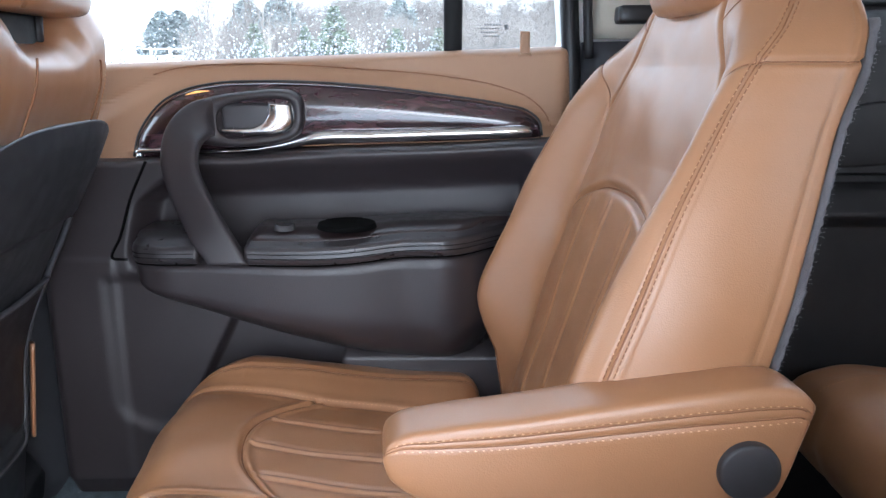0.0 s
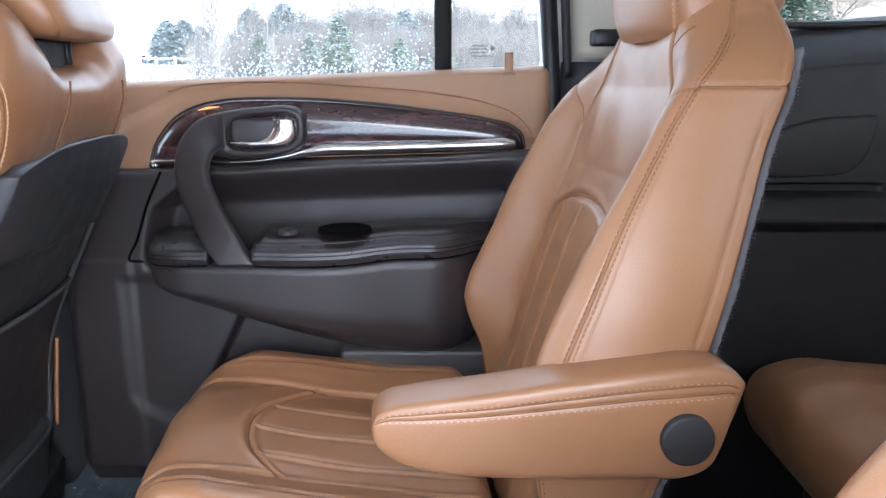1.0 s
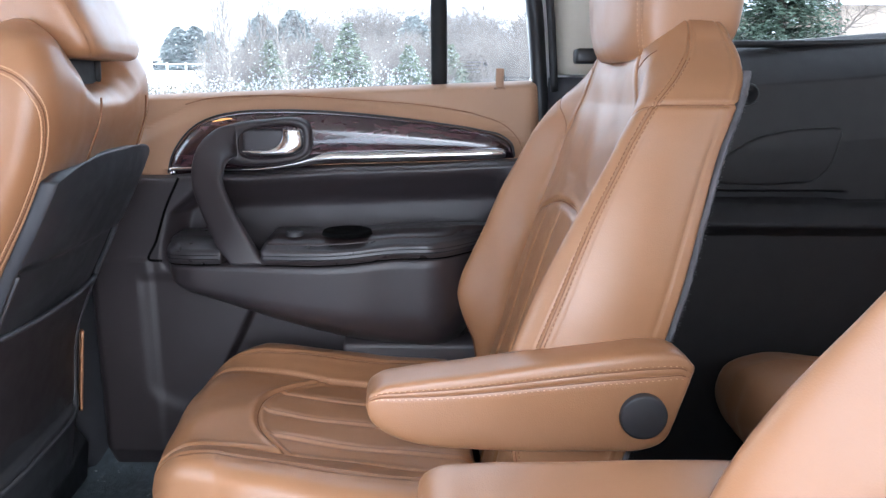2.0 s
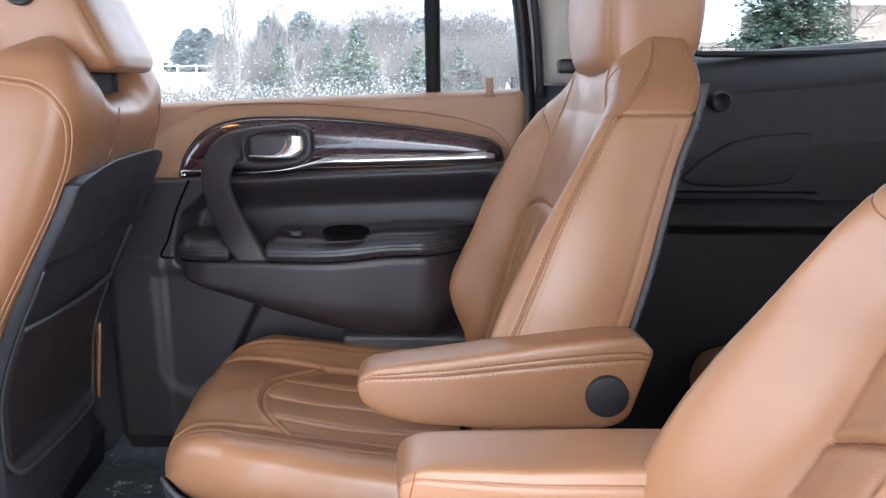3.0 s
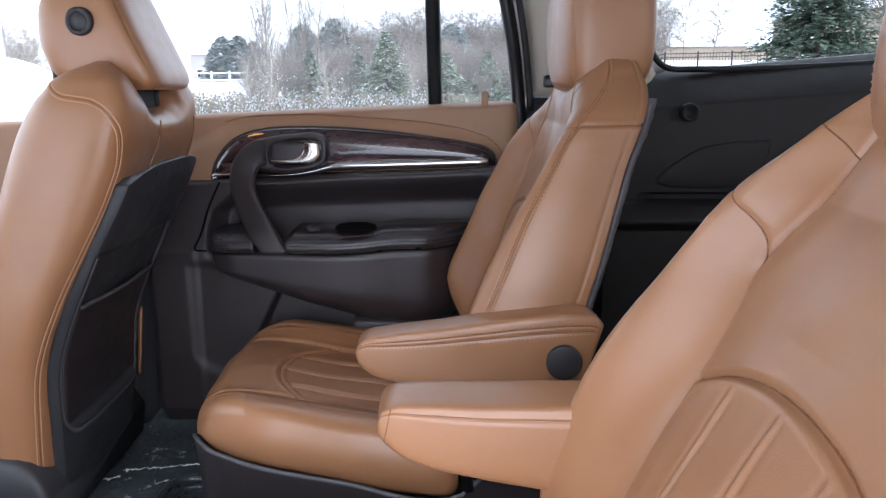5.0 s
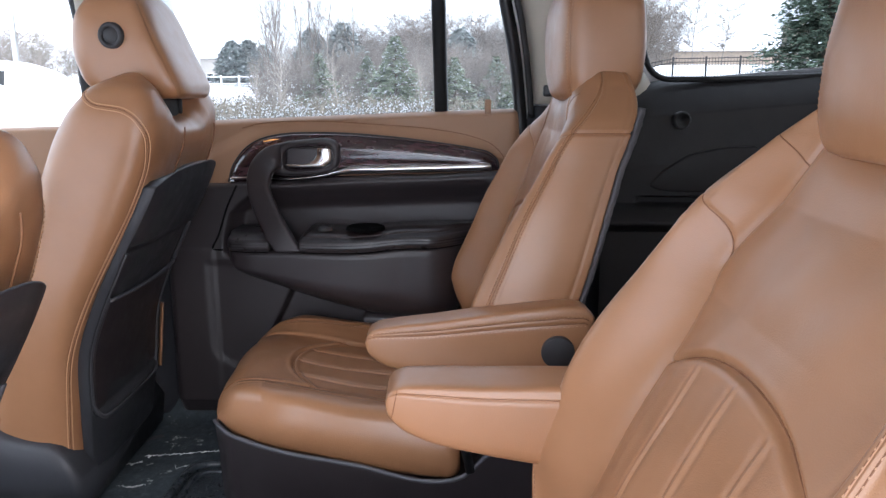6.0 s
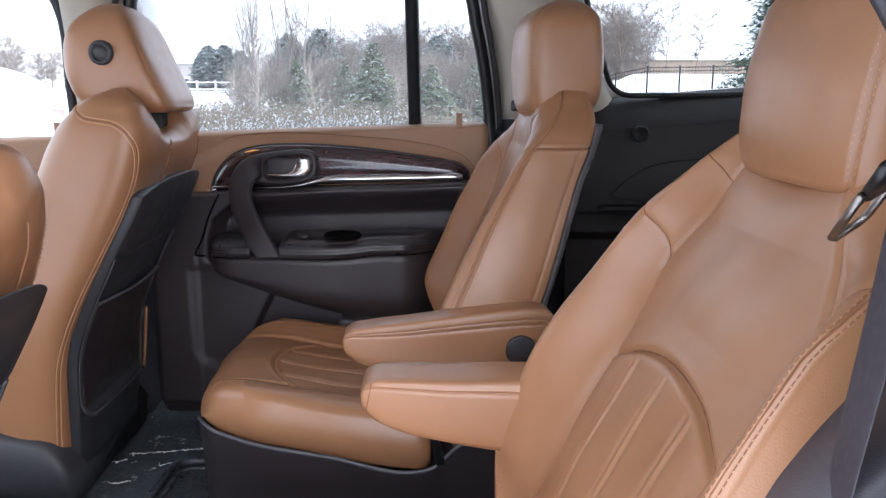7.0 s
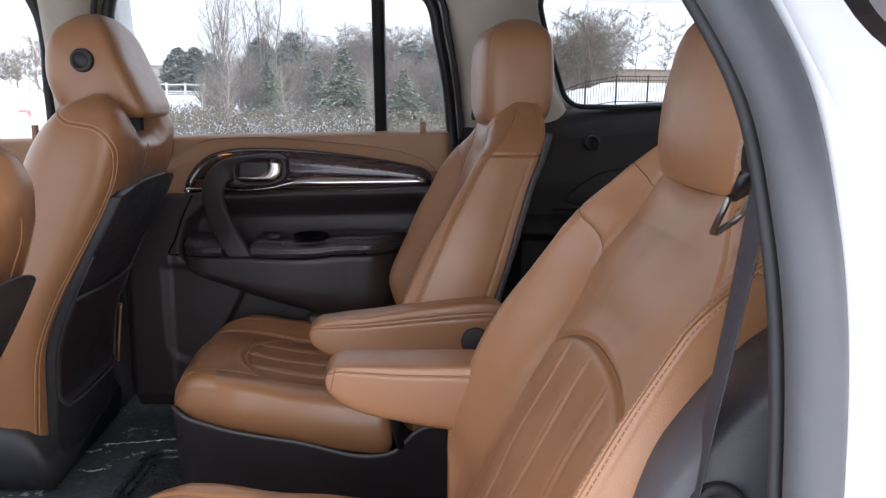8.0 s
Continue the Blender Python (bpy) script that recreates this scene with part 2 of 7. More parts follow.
LATCH_GREY = surface("latch_grey_plastic", (0.032, 0.029, 0.032), (0.042, 0.038, 0.042), (0.4, 0.5), 8, 900, 0.2, 0.0004)
WHITE_PAINT = surface("white_car_paint", (0.78, 0.78, 0.78), (0.82, 0.82, 0.82), (0.2, 0.28), 2, 60, 0, coat=0.6, coat_rough=0.05)
SEAL = surface("grey_weatherstrip", (0.070, 0.070, 0.078), (0.092, 0.092, 0.101), (0.45, 0.6), 6, 600, 0.15)
BELT_STEEL = surface("dark_belt_steel", (0.20, 0.18, 0.165), (0.28, 0.255, 0.235), (0.3, 0.42), 20, 300, 0.05, metallic=1.0)
WEBBING = surface("grey_seat_belt", (0.030, 0.027, 0.034), (0.044, 0.040, 0.049), (0.6, 0.75), 20, 900, 0.4, 0.0006)
RED = surface("red_buckle_plastic", (0.5, 0.02, 0.03), (0.6, 0.03, 0.04), (0.3, 0.4), 20, 300, 0)


def stitched(geo, parent, mat=None):
    """Rows of thread, too many stitches to count."""
    return tagged(part("stitching", geo, mat or THREAD, parent, "double row of sewn thread"), "", "", "", "stuff")


def wood_material():
    m, nt, b = material("dark_burl_wood")
    v = coords(nt, (6, 6, 22))
    n1 = noise_tex(nt, v, 1.6, 8, 0.62)
    dist = nt.nodes.new("ShaderNodeTexNoise")
    dist.inputs["Scale"].default_value, dist.inputs["Detail"].default_value, dist.inputs["Distortion"].default_value = 2.2, 6, 2.5
    nt.links.new(v, dist.inputs["Vector"])
    mx = nt.nodes.new("ShaderNodeMath")
    mx.operation = "MULTIPLY"
    nt.links.new(n1, mx.inputs[0])
    nt.links.new(dist.outputs["Fac"], mx.inputs[1])
    nt.links.new(ramp(nt, mx.outputs[0], [(0.12, (0.008, 0.0042, 0.006)), (0.26, (0.032, 0.013, 0.018)), (0.40, (0.080, 0.036, 0.042))]), b.inputs["Base Color"])
    b.inputs["Roughness"].default_value = 0.25
    b.inputs["Coat Weight"].default_value = 1.0
    b.inputs["Coat Roughness"].default_value = 0.03
    bump(nt, b, noise_tex(nt, coords(nt), 9, 3), 0.12, 0.004)
    return m


WOOD = wood_material()


def amber_lens():
    m, nt, b = material("amber_lens")
    b.inputs["Base Color"].default_value = (0.7, 0.30, 0.08, 1)
    b.inputs["Emission Color"].default_value = (1.0, 0.45, 0.13, 1)
    b.inputs["Emission Strength"].default_value = 0.16
    return m


AMBER = amber_lens()


def glass_material(name, tint, haze=0.0):
    """The last value sets how much pale haze is mixed into the pane."""
    m, nt, b = material(name)
    out = nt.nodes["Material Output"]
    tr = nt.nodes.new("ShaderNodeBsdfTransparent")
    tr.inputs["Color"].default_value = (*tint, 1)
    gl = nt.nodes.new("ShaderNodeBsdfGlossy")
    gl.inputs["Roughness"].default_value = 0.02
    fr = nt.nodes.new("ShaderNodeFresnel")
    fr.inputs["IOR"].default_value = 1.35
    mx = nt.nodes.new("ShaderNodeMixShader")
    nt.links.new(fr.outputs["Fac"], mx.inputs["Fac"])
    nt.links.new(tr.outputs["BSDF"], mx.inputs[1])
    nt.links.new(gl.outputs["BSDF"], mx.inputs[2])
    haze_bsdf = nt.nodes.new("ShaderNodeBsdfTranslucent")
    haze_bsdf.inputs["Color"].default_value = (0.8, 0.82, 0.84, 1)
    veil = nt.nodes.new("ShaderNodeMixShader")
    veil.inputs["Fac"].default_value = haze
    nt.links.new(mx.outputs["Shader"], veil.inputs[1])
    nt.links.new(haze_bsdf.outputs["BSDF"], veil.inputs[2])
    nt.links.new(veil.outputs["Shader"], out.inputs["Surface"])
    nt.nodes.remove(b)
    return m


GLASS = glass_material("clear_glass", (0.93, 0.96, 0.95))
TINTED_GLASS = glass_material("privacy_glass", (0.59, 0.61, 0.61), 0.035)


CARGO_GLASS = glass_material("cargo_privacy_glass", (0.57, 0.59, 0.59))
DARK_GLASS = glass_material("light_cutting_glass", (0.24, 0.25, 0.26), 0.02)


# ---- the car's shell ----
# floor pan and carpet
FLOOR_Z = 0.51
bm = block(-1.9, 2.0, YC - 0.80, YC + 0.80, 0.40, FLOOR_Z - 0.006, 0.0)
tagged(part("floor", bm, BLACK_PLASTIC, None, "", False), "charcoal floor pan of the car", "floor", "", "structure")


def carpet_sheet():
    x, y = np.linspace(-1.6, 1.9, 150), np.linspace(YC - 0.76, YC + 0.76, 70)
    X, Y = np.meshgrid(x, y, indexing="ij")
    rng = np.random.default_rng(2)
    Z = FLOOR_Z + 0.006 * np.sin(X * 9 + 1.3) * np.sin(Y * 11) + rng.normal(0, 0.0012, X.shape)
    Z += 0.10 * np.clip((np.abs(Y - YC) - 0.66) / 0.10, 0, 1) ** 1.5
    Z += 0.055 * np.exp(-((Y - YC) / 0.11) ** 4)
    Z += 0.16 * np.clip((X - 0.62) / 0.16, 0, 1)
    return np.stack([X, Y, Z], -1)


def salt_carpet():
    m, nt, b = material("salt_stained_carpet")
    v = coords(nt)
    pile = noise_tex(nt, v, 60, 6, 0.7)
    base = ramp(nt, pile, [(0.25, (0.026, 0.035, 0.042)), (0.55, (0.052, 0.068, 0.080)), (0.8, (0.11, 0.135, 0.150))])
    big = noise_tex(nt, v, 7, 6, 0.65)
    fine = noise_tex(nt, v, 55, 4, 0.7)
    mul = nt.nodes.new("ShaderNodeMath")
    mul.operation = "MULTIPLY"
    nt.links.new(big, mul.inputs[0])
    nt.links.new(fine, mul.inputs[1])
    salt = ramp(nt, mul.outputs[0], [(0.300, (0, 0, 0)), (0.350, (1, 1, 1))])
    mx = nt.nodes.new("ShaderNodeMix")
    mx.data_type = "RGBA"
    mx.inputs["B"].default_value = (0.45, 0.48, 0.48, 1)
    nt.links.new(salt, mx.inputs["Factor"])
    nt.links.new(base, mx.inputs["A"])
    nt.links.new(mx.outputs["Result"], b.inputs["Base Color"])
    b.inputs["Roughness"].default_value = 0.85
    bump(nt, b, pile, 0.8, 0.004)
    return m


SALT = salt_carpet()
tagged(part("floor_carpet", grid(carpet_sheet(), False, False), SALT), "black carpet with dried salt stains", "carpet", "", "structure")

# headliner and roof
def roof_sheet(z_edge, crown, x0, x1, half):
    x, y = np.linspace(x0, x1, 40), np.linspace(-half, half, 24)
    X, Y = np.meshgrid(x, y, indexing="ij")
    Z = z_edge + crown * (1 - (Y / half) ** 2) - 0.05 * np.clip((X - 1.2) / 0.8, 0, 1) ** 2 - 0.10 * np.clip((-0.75 - X) / 0.6, 0, 1) ** 2
    return np.stack([X, Y + YC, Z], -1)


lin = roof_sheet(1.60, 0.05, -1.15, 1.9, 0.64)
tagged(part("ceiling", grid(np.concatenate([lin, (lin + np.array((0, 0, 0.02)))[:, ::-1]], 1), False, True, True, True), HEADLINER), "beige cloth headliner", "ceiling", "", "structure")
out = roof_sheet(1.66, 0.06, -1.2, 1.95, 0.72)
tagged(part("roof", grid(np.concatenate([out, (out + np.array((0, 0, 0.02)))[:, ::-1]], 1), False, True, True, True), WHITE_PAINT), "white painted steel roof", "roof", "", "structure")


def side_y(z, belt=1.23):
    """The inner line of the car's right side, which leans inwards above the belt."""
    return 1.185 - 0.30 * max(0.0, z - belt)


FLARE = set()


def lean_plate(name, rings, thick, mat, label, category, mirror=False, out=0.0):
    """A plate on the leaning right side of the car, its outline given in x and z, with openings."""
    bm = bmesh.new()
    edges = []
    for ring in rings:
        vs = [bm.verts.new((x, 0, z)) for x, z in ring]
        edges += [bm.edges.new((vs[i], vs[(i + 1) % len(vs)])) for i in range(len(vs))]
    bmesh.ops.triangle_fill(bm, edges=edges, use_beauty=True, use_dissolve=False)
    r = bmesh.ops.extrude_face_region(bm, geom=bm.faces[:])
    far = {g for g in r["geom"] if isinstance(g, bmesh.types.BMVert)}
    for v in bm.verts:
        y = side_y(v.co.z) + out + (thick if v in far else 0)
        v.co.y = 2 * YC - y if mirror else y
        # the jamb of the open doorway flares outwards
        if mirror and v in far and (round(v.co.x, 5), round(v.co.z, 5)) in FLARE:
            v.co.x += min(1.0, max(0.0, (v.co.x + 0.05) / 0.3)) * (0.10 - 0.06 * min(1.0, max(0.0, (v.co.z - 1.22) / 0.12)))
    bmesh.ops.recalc_face_normals(bm, faces=bm.faces[:])
    ob = sharp(part(name, bm, mat, None), 40)
    return tagged(ob, label, category, "", "structure")


def rounded(pts, r=0.03, n=6):
    """Round the corners of a closed outline."""
    outp = []
    m = len(pts)
    for i in range(m):
        p, a, b = Vector(pts[i]), Vector(pts[i - 1]), Vector(pts[(i + 1) % m])
        ra = min(r, (a - p).length * 0.45, (b - p).length * 0.45)
        p0, p1 = p + (a - p).normalized() * ra, p + (b - p).normalized() * ra
        for k in range(n + 1):
            t = k / n
            q = p0 * (1 - t) ** 2 + p * 2 * t * (1 - t) + p1 * t ** 2
            outp.append((q.x, q.y))
    return outp


REAR_WIN = rounded([(-0.612, 1.195), (0.19, 1.225), (0.165, 1.40), (0.13, 1.545), (-0.60, 1.555)], 0.02)
FRONT_WIN = rounded([(-1.50, 1.165), (-0.80, 1.190), (-0.77, 1.55), (-1.02, 1.54), (-1.30, 1.36)], 0.03)
QUARTER_WIN = rounded([(0.468, 1.287), (1.50, 1.368), (1.46, 1.52), (0.375, 1.545)], 0.05)
BODY = [(-1.8, 0.42), (1.95, 0.42), (1.95, 1.2), (1.75, 1.62), (-1.0, 1.62), (-1.75, 1.14)]
lean_plate("wall_right", [BODY, REAR_WIN, FRONT_WIN, QUARTER_WIN], 0.10, WHITE_PAINT, "white painted right side of the car body", "car body", False, 0.02)

# wet rubber mat in the far footwell, with a crust of dried salt along its edge
def floor_mat():
    t = thing("floor_mat", "wet black rubber floor mat with a raised rim", "floor mat", (-0.36, 0.735, 0.517))
    ring = rounded([(-0.452, 0.60), (-0.25, 0.60), (-0.25, 0.872), (-0.36, 0.866), (-0.462, 0.842)], 0.045, 8)
    rim = [(x, y, 0.528 + 0.002 * math.sin(x * 40 + y * 31)) for x, y in ring]
    n = len(ring)
    v = [(x, y, 0.523) for x, y in ring] + [(x, y, 0.512) for x, y in ring] + [(-0.37, 0.73, 0.521)]
    f = [(i, (i + 1) % n, 2 * n) for i in range(n)] + [(i, n + i, n + (i + 1) % n, (i + 1) % n) for i in range(n)]
    part("sheet", (v, f), MAT_RUBBER, t, "", False)
    part("rim", tube(rim, 0.0085, 8, True), MAT_RUBBER, t, "raised rubber rim")
    inner = [(-0.36 + (x + 0.36) * 0.80, 0.735 + (y - 0.735) * 0.80, z - 0.004) for x, y, z in rim]
    part("inner_ridge", tube(inner, 0.0045, 8, True), MAT_RUBBER, t)
    rng = np.random.default_rng(77)
    m = 60
    line = np.stack([np.linspace(-0.585, -0.37, m), 0.885 + 0.05 * np.linspace(0, 1, m) + rng.normal(0, 0.0022, m), np.full(m, 0.5225)], -1)
    part("salt_crust", tube(line, np.abs(rng.normal(0.0006, 0.0008, m)) + 0.0002, 6), SALT_WHITE, t, "white dried salt line")
    for x0, y0, x1, y1 in ((-0.585, 0.765, -0.53, 0.785), (-0.505, 0.86, -0.475, 0.875), (-0.61, 0.85, -0.58, 0.868)):
        k = 24
        q = np.linspace(0, 1, k)
        line = np.stack([x0 + (x1 - x0) * q, y0 + (y1 - y0) * q + np.cumsum(rng.normal(0, 0.0022, k)), np.full(k, 0.5195)], -1)
        part("salt_crust", tube(line, np.abs(rng.normal(0.0, 0.0010, k)) + 0.0001, 6), SALT_WHITE, t, "white dried salt line")


MAT_RUBBER = surface("wet_black_rubber", (0.018, 0.022, 0.026), (0.046, 0.055, 0.064), (0.15, 0.55), 14, 90, 0.6, 0.004, 0.4)
SALT_WHITE = surface("dried_salt", (0.5, 0.52, 0.53), (0.7, 0.72, 0.72), (0.85, 0.95), 30, 300, 0.5)
floor_mat()

# left side: rear doorway open; unseen front one opened up to admit light
DOORWAY = [(-0.64, 0.56), (0.18, 0.56), (0.35, 0.72), (0.41, 0.85), (0.425, 0.95), (0.423, 1.07), (0.404, 1.23), (0.390, 1.30), (0.362, 1.36), (0.295, 1.445), (0.18, 1.515), (0.05, 1.552), (-0.58, 1.555)]
LEFT_OUT = -0.005
FLARE.update((round(x, 5), round(z, 5)) for x, z in rounded(DOORWAY, 0.04))
lean_plate("wall_left", [BODY, rounded(DOORWAY, 0.04), rounded([(-1.50, 0.58), (-0.78, 0.56), (-0.72, 1.54), (-1.02, 1.53), (-1.45, 1.22)], 0.04), QUARTER_WIN], 0.10, WHITE_PAINT, "white painted left side of the car body", "car body", True, LEFT_OUT)


def closing(name, x0, x1, z0, z1, label, mat=BLACK_PLASTIC):
    tagged(part(name, block(x0, x1, YC - 0.80, YC + 0.80, z0, z1, 0.0), mat, None, "", False), label, "wall", "", "structure")


closing("wall_front", -1.90, -1.80, 0.40, 1.10, "charcoal firewall under the windscreen")
closing("wall_tail", 1.95, 2.03, 0.40, 1.15, "charcoal tailgate trim")


def pane(name, pts3, label, glass):
    me = mesh_data(name, pts3, [tuple(range(len(pts3)))], glass, False)
    ob = new(name, me)
    ob.visible_shadow = False
    return tagged(ob, label, "window", "", "structure")


def lean_pane(name, ring, label, glass, off=0.045, mirror=False):
    pts = []
    for x, z in ring:
        y = side_y(z) + off
        pts.append((x, 2 * YC - y if mirror else y, z))
    return pane(name, pts, label, glass)


lean_pane("window_1", REAR_WIN, "tinted side window speckled with water drops", TINTED_GLASS)
lean_pane("window_2", QUARTER_WIN, "tinted rear quarter window", CARGO_GLASS)
lean_pane("window_3", FRONT_WIN, "clear front passenger window", GLASS)
lean_pane("window_4", QUARTER_WIN, "tinted rear quarter window on the driver's side", CARGO_GLASS, 0.02, True)
pane("window_6", [(-1.80, YC - 0.70, 1.12), (-1.80, YC + 0.70, 1.12), (-1.12, YC + 0.58, 1.60), (-1.12, YC - 0.58, 1.60)], "sloping windscreen", GLASS)
# out of view; its glass is darkened to keep the cargo area dim
pane("window_7", [(1.96, YC - 0.66, 1.15), (1.96, YC + 0.66, 1.15), (1.80, YC + 0.58, 1.60), (1.80, YC - 0.58, 1.60)], "unseen tailgate window, darkened to cut light from behind", DARK_GLASS)


# ---- right side, inside ----
def on_side(x, z, off=0.0):
    return (x, side_y(z) + off, z)


# window divider and black frames
def bar(x0, x1, z0, z1, off0, off1, slant=0.0):
    P = []
    for z in np.linspace(z0, z1, 12):
        y = side_y(z)
        k = slant * (z - z0)
        P.append([(x0 + k, y + off0 + 0.004, z), (x0 + k + 0.004, y + off0, z), (x1 + k - 0.004, y + off0, z), (x1 + k, y + off0 + 0.004, z), (x1 + k, y + off1, z), (x0 + k, y + off1, z)])
    return grid(np.array(P), False, True, True, True)


tagged(part("window_divider", bar(0.001, 0.029, 1.205, 1.56, 0.005, 0.05), FRAME_BLACK), "black upright bar between two side windows", "window bar", "", "structure")
frame_pts = [(0.198, 0.56), (0.198, 0.80), (0.198, 1.05), (0.194, 1.20), (0.188, 1.26), (0.178, 1.34), (0.160, 1.43), (0.125, 1.535), (0.05, 1.552), (-0.30, 1.56), (-0.575, 1.556), (-0.604, 1.50), (-0.614, 1.30), (-0.618, 1.18)]
door_seal = tagged(part("door_seal", tube(curve_pts([on_side(x, z, 0.0) for x, z in frame_pts], 120), 0.014, 10), GLOSS_BLACK), "black rubber seal round the door window", "seal", "", "structure")
part("frame_lip", tube(curve_pts([on_side(x + 0.022 * (1 if x > -0.1 else -1), z + 0.012, -0.02) for x, z in frame_pts[3:]], 120), 0.007, 10), GLOSS_BLACK, door_seal, "thin inner lip")

# pillars
def pillar(name, rows, mat, label, depth=0.05):
    """rows: z, x at the front edge, x at the rear edge, how far it stands in."""
    P = []
    T = np.array(rows)
    zz = np.linspace(T[0, 0], T[-1, 0], 24)
    for z in zz:
        a, b, o = (float(smooth_table(z, T[:, 0], T[:, k])) for k in (1, 2, 3))
        y = side_y(z)
        s = np.linspace(0, 1, 13)
        front = [(a + (b - a) * t, y - o * (1 - abs(2 * t - 1) ** 3.5), z) for t in s]
        P.append(front + [(b, y + depth, z), (a, y + depth, z)])
    return tagged(part(name, grid(np.array(P), False, True, True, True), mat), label, "pillar trim", "", "structure")


pillar("pillar_rear", [(1.24, 0.215, 0.50, 0.05), (1.32, 0.212, 0.445, 0.05), (1.42, 0.195, 0.41, 0.055), (1.50, 0.17, 0.385, 0.06), (1.60, 0.10, 0.37, 0.07)], CREAM, "cream plastic trim on the rear roof pillar")
pillar("pillar_middle", [(1.16, -0.790, -0.64, 0.05), (1.3, -0.782, -0.635, 0.05), (1.45, -0.772, -0.63, 0.05), (1.6, -0.76, -0.62, 0.06)], CREAM, "cream plastic trim on the middle roof pillar")
pillar("pillar_middle_lower", [(0.52, -0.80, -0.60, 0.10), (0.8, -0.77, -0.60, 0.09), (1.0, -0.75, -0.61, 0.08), (1.16, -0.735, -0.63, 0.055)], BLACK_PLASTIC, "charcoal lower trim on the middle pillar")
pillar("pillar_rear_lower", [(0.52, 0.18, 0.42, 0.09), (0.9, 0.19, 0.42, 0.09), (1.10, 0.20, 0.46, 0.08), (1.235, 0.21, 0.50, 0.06)], BLACK_PLASTIC, "charcoal lower trim behind the rear door")


# ---- rear door, right ----
door = thing("door_1", "closed rear door with tan upper, burl wood strip and charcoal armrest", "car door", (-0.2, 1.12, 0.52), "", "structure")


def height_panel(x, z, fy, top=None):
    X, Z = np.meshgrid(x, z, indexing="ij")
    if top is not None:
        Z = z[0] + (Z - z[0]) * (top(X) - z[0]) / (z[-1] - z[0])
    Y = fy(X, Z)
    front = np.stack([X, Y, Z], -1)
    rear = np.stack([X, np.maximum(Y + 0.004, 1.20), Z], -1)
    v, f = grid(front, False, False)
    nx, nz = X.shape
    n = len(v)
    ring = [(i, 0) for i in range(nx)] + [(nx - 1, j) for j in range(1, nz)] + [(i, nz - 1) for i in range(nx - 2, -1, -1)] + [(0, j) for j in range(nz - 2, 0, -1)]
    for i, j in ring:
        v.append(rear[i, j].tolist())
    m = len(ring)
    for k in range(m):
        a, b = ring[k], ring[(k + 1) % m]
        f.append((a[0] * nz + a[1], b[0] * nz + b[1], n + (k + 1) % m, n + k))
    return v, f


def ease(v):
    v = np.clip(v, 0, 1)
    return v * v * (3 - 2 * v)


def sill_z(x):
    return 1.212 + 0.037 * (x + 0.3)


# tan upper: rolls over at the window sill
def upper_panel():
    x = np.concatenate([np.linspace(-0.635, 0.192, 90)])
    s = np.linspace(0, 1, 130)
    X, S = np.meshgrid(x, s, indexing="ij")
    zs = sill_z(X)
    roll = np.clip((S - 0.80) / 0.20, 0, 1)
    Z = 1.05 + (zs - 1.05) * np.minimum(S / 0.86, 1)
    Z = np.where(roll > 0, zs - 0.012 + 0.012 * np.sin(np.clip(roll * 1.6, 0, 1.5708)), 1.05 + (zs - 0.012 - 1.05) * S / 0.80)
    Y = 1.150 + 0.012 * S + 0.045 * np.clip(roll, 0, 1) ** 2
    # raised rim that follows the wood strip
    crest = np.interp(X, [-0.60, -0.50, -0.40, -0.25, 0.0, 0.12, 0.168, 0.18], [1.05, 1.15, 1.196, 1.204, 1.186, 1.160, 1.11, 1.05])
    Y = Y - 0.010 * ease((crest - Z) / 0.030) + 0.0022 * np.exp(-((crest - Z) / 0.0016) ** 2)
    Y = Y + 0.03 * np.clip((1.09 + 0.03 * X - Z) / 0.006, 0, 1) * np.clip((X + 0.462) / 0.01, 0, 1) * np.clip((0.15 - X) / 0.01, 0, 1)
    end = np.clip((X - 0.175) / 0.017, 0, 1)
    Y = Y + 0.02 * end ** 2
    front = np.stack([X, Y, Z], -1)
    return grid(front, False, False)


part("upper_panel", upper_panel(), TAN_VINYL, door, "tan padded vinyl upper panel")
crease = [(x, 1.150 + 0.012 * 0.8 * (z - 1.05) / (sill_z(x) - 1.062) + 0.0006, z) for x, z in curve_pts([(-0.43, 1.188), (-0.40, 1.196), (-0.32, 1.203), (-0.25, 1.203), (-0.12, 1.196), (0.0, 1.186), (0.09, 1.169), (0.13, 1.153), (0.155, 1.128), (0.165, 1.10)], 70)]
part("crease", tube(crease, 0.0011, 6), SEAM, door, "thin crease in the tan vinyl")

WOOD_TOP = [(-0.462, 1.067), (-0.452, 1.100), (-0.437, 1.123), (-0.412, 1.148), (-0.380, 1.164), (-0.340, 1.173), (-0.26, 1.177), (-0.18, 1.175), (-0.10, 1.169), (0.0, 1.157), (0.09, 1.143), (0.125, 1.134), (0.142, 1.120), (0.147, 1.098)]
WOOD_BOT = [(0.147, 1.094), (0.0, 1.088), (-0.20, 1.080), (-0.36, 1.069), (-0.462, 1.064)]


def domed(top, bot, y_edge, crown, y_back, n=60, m=14, power=0.55, lean=0.0):
    """A domed strip between an upper and a lower line."""
    A, B = curve_pts(top, n), curve_pts(bot, n)
    P = []
    for a, b in zip(A, B):
        s = np.linspace(0, 1, m)
        h = np.sin(np.pi * np.clip(s, 0, 1)) ** power
        row = [(a[0] + (b[0] - a[0]) * t, y_edge - crown * k * min(1.0, math.dist(a, b) / (2.6 * crown)) + lean * t * t, a[1] + (b[1] - a[1]) * t) for t, k in zip(s, h)]
        row += [(b[0], y_back, b[1]), (a[0], y_back, a[1])]
        P.append(row)
    return grid(np.array(P), False, True, True, True)


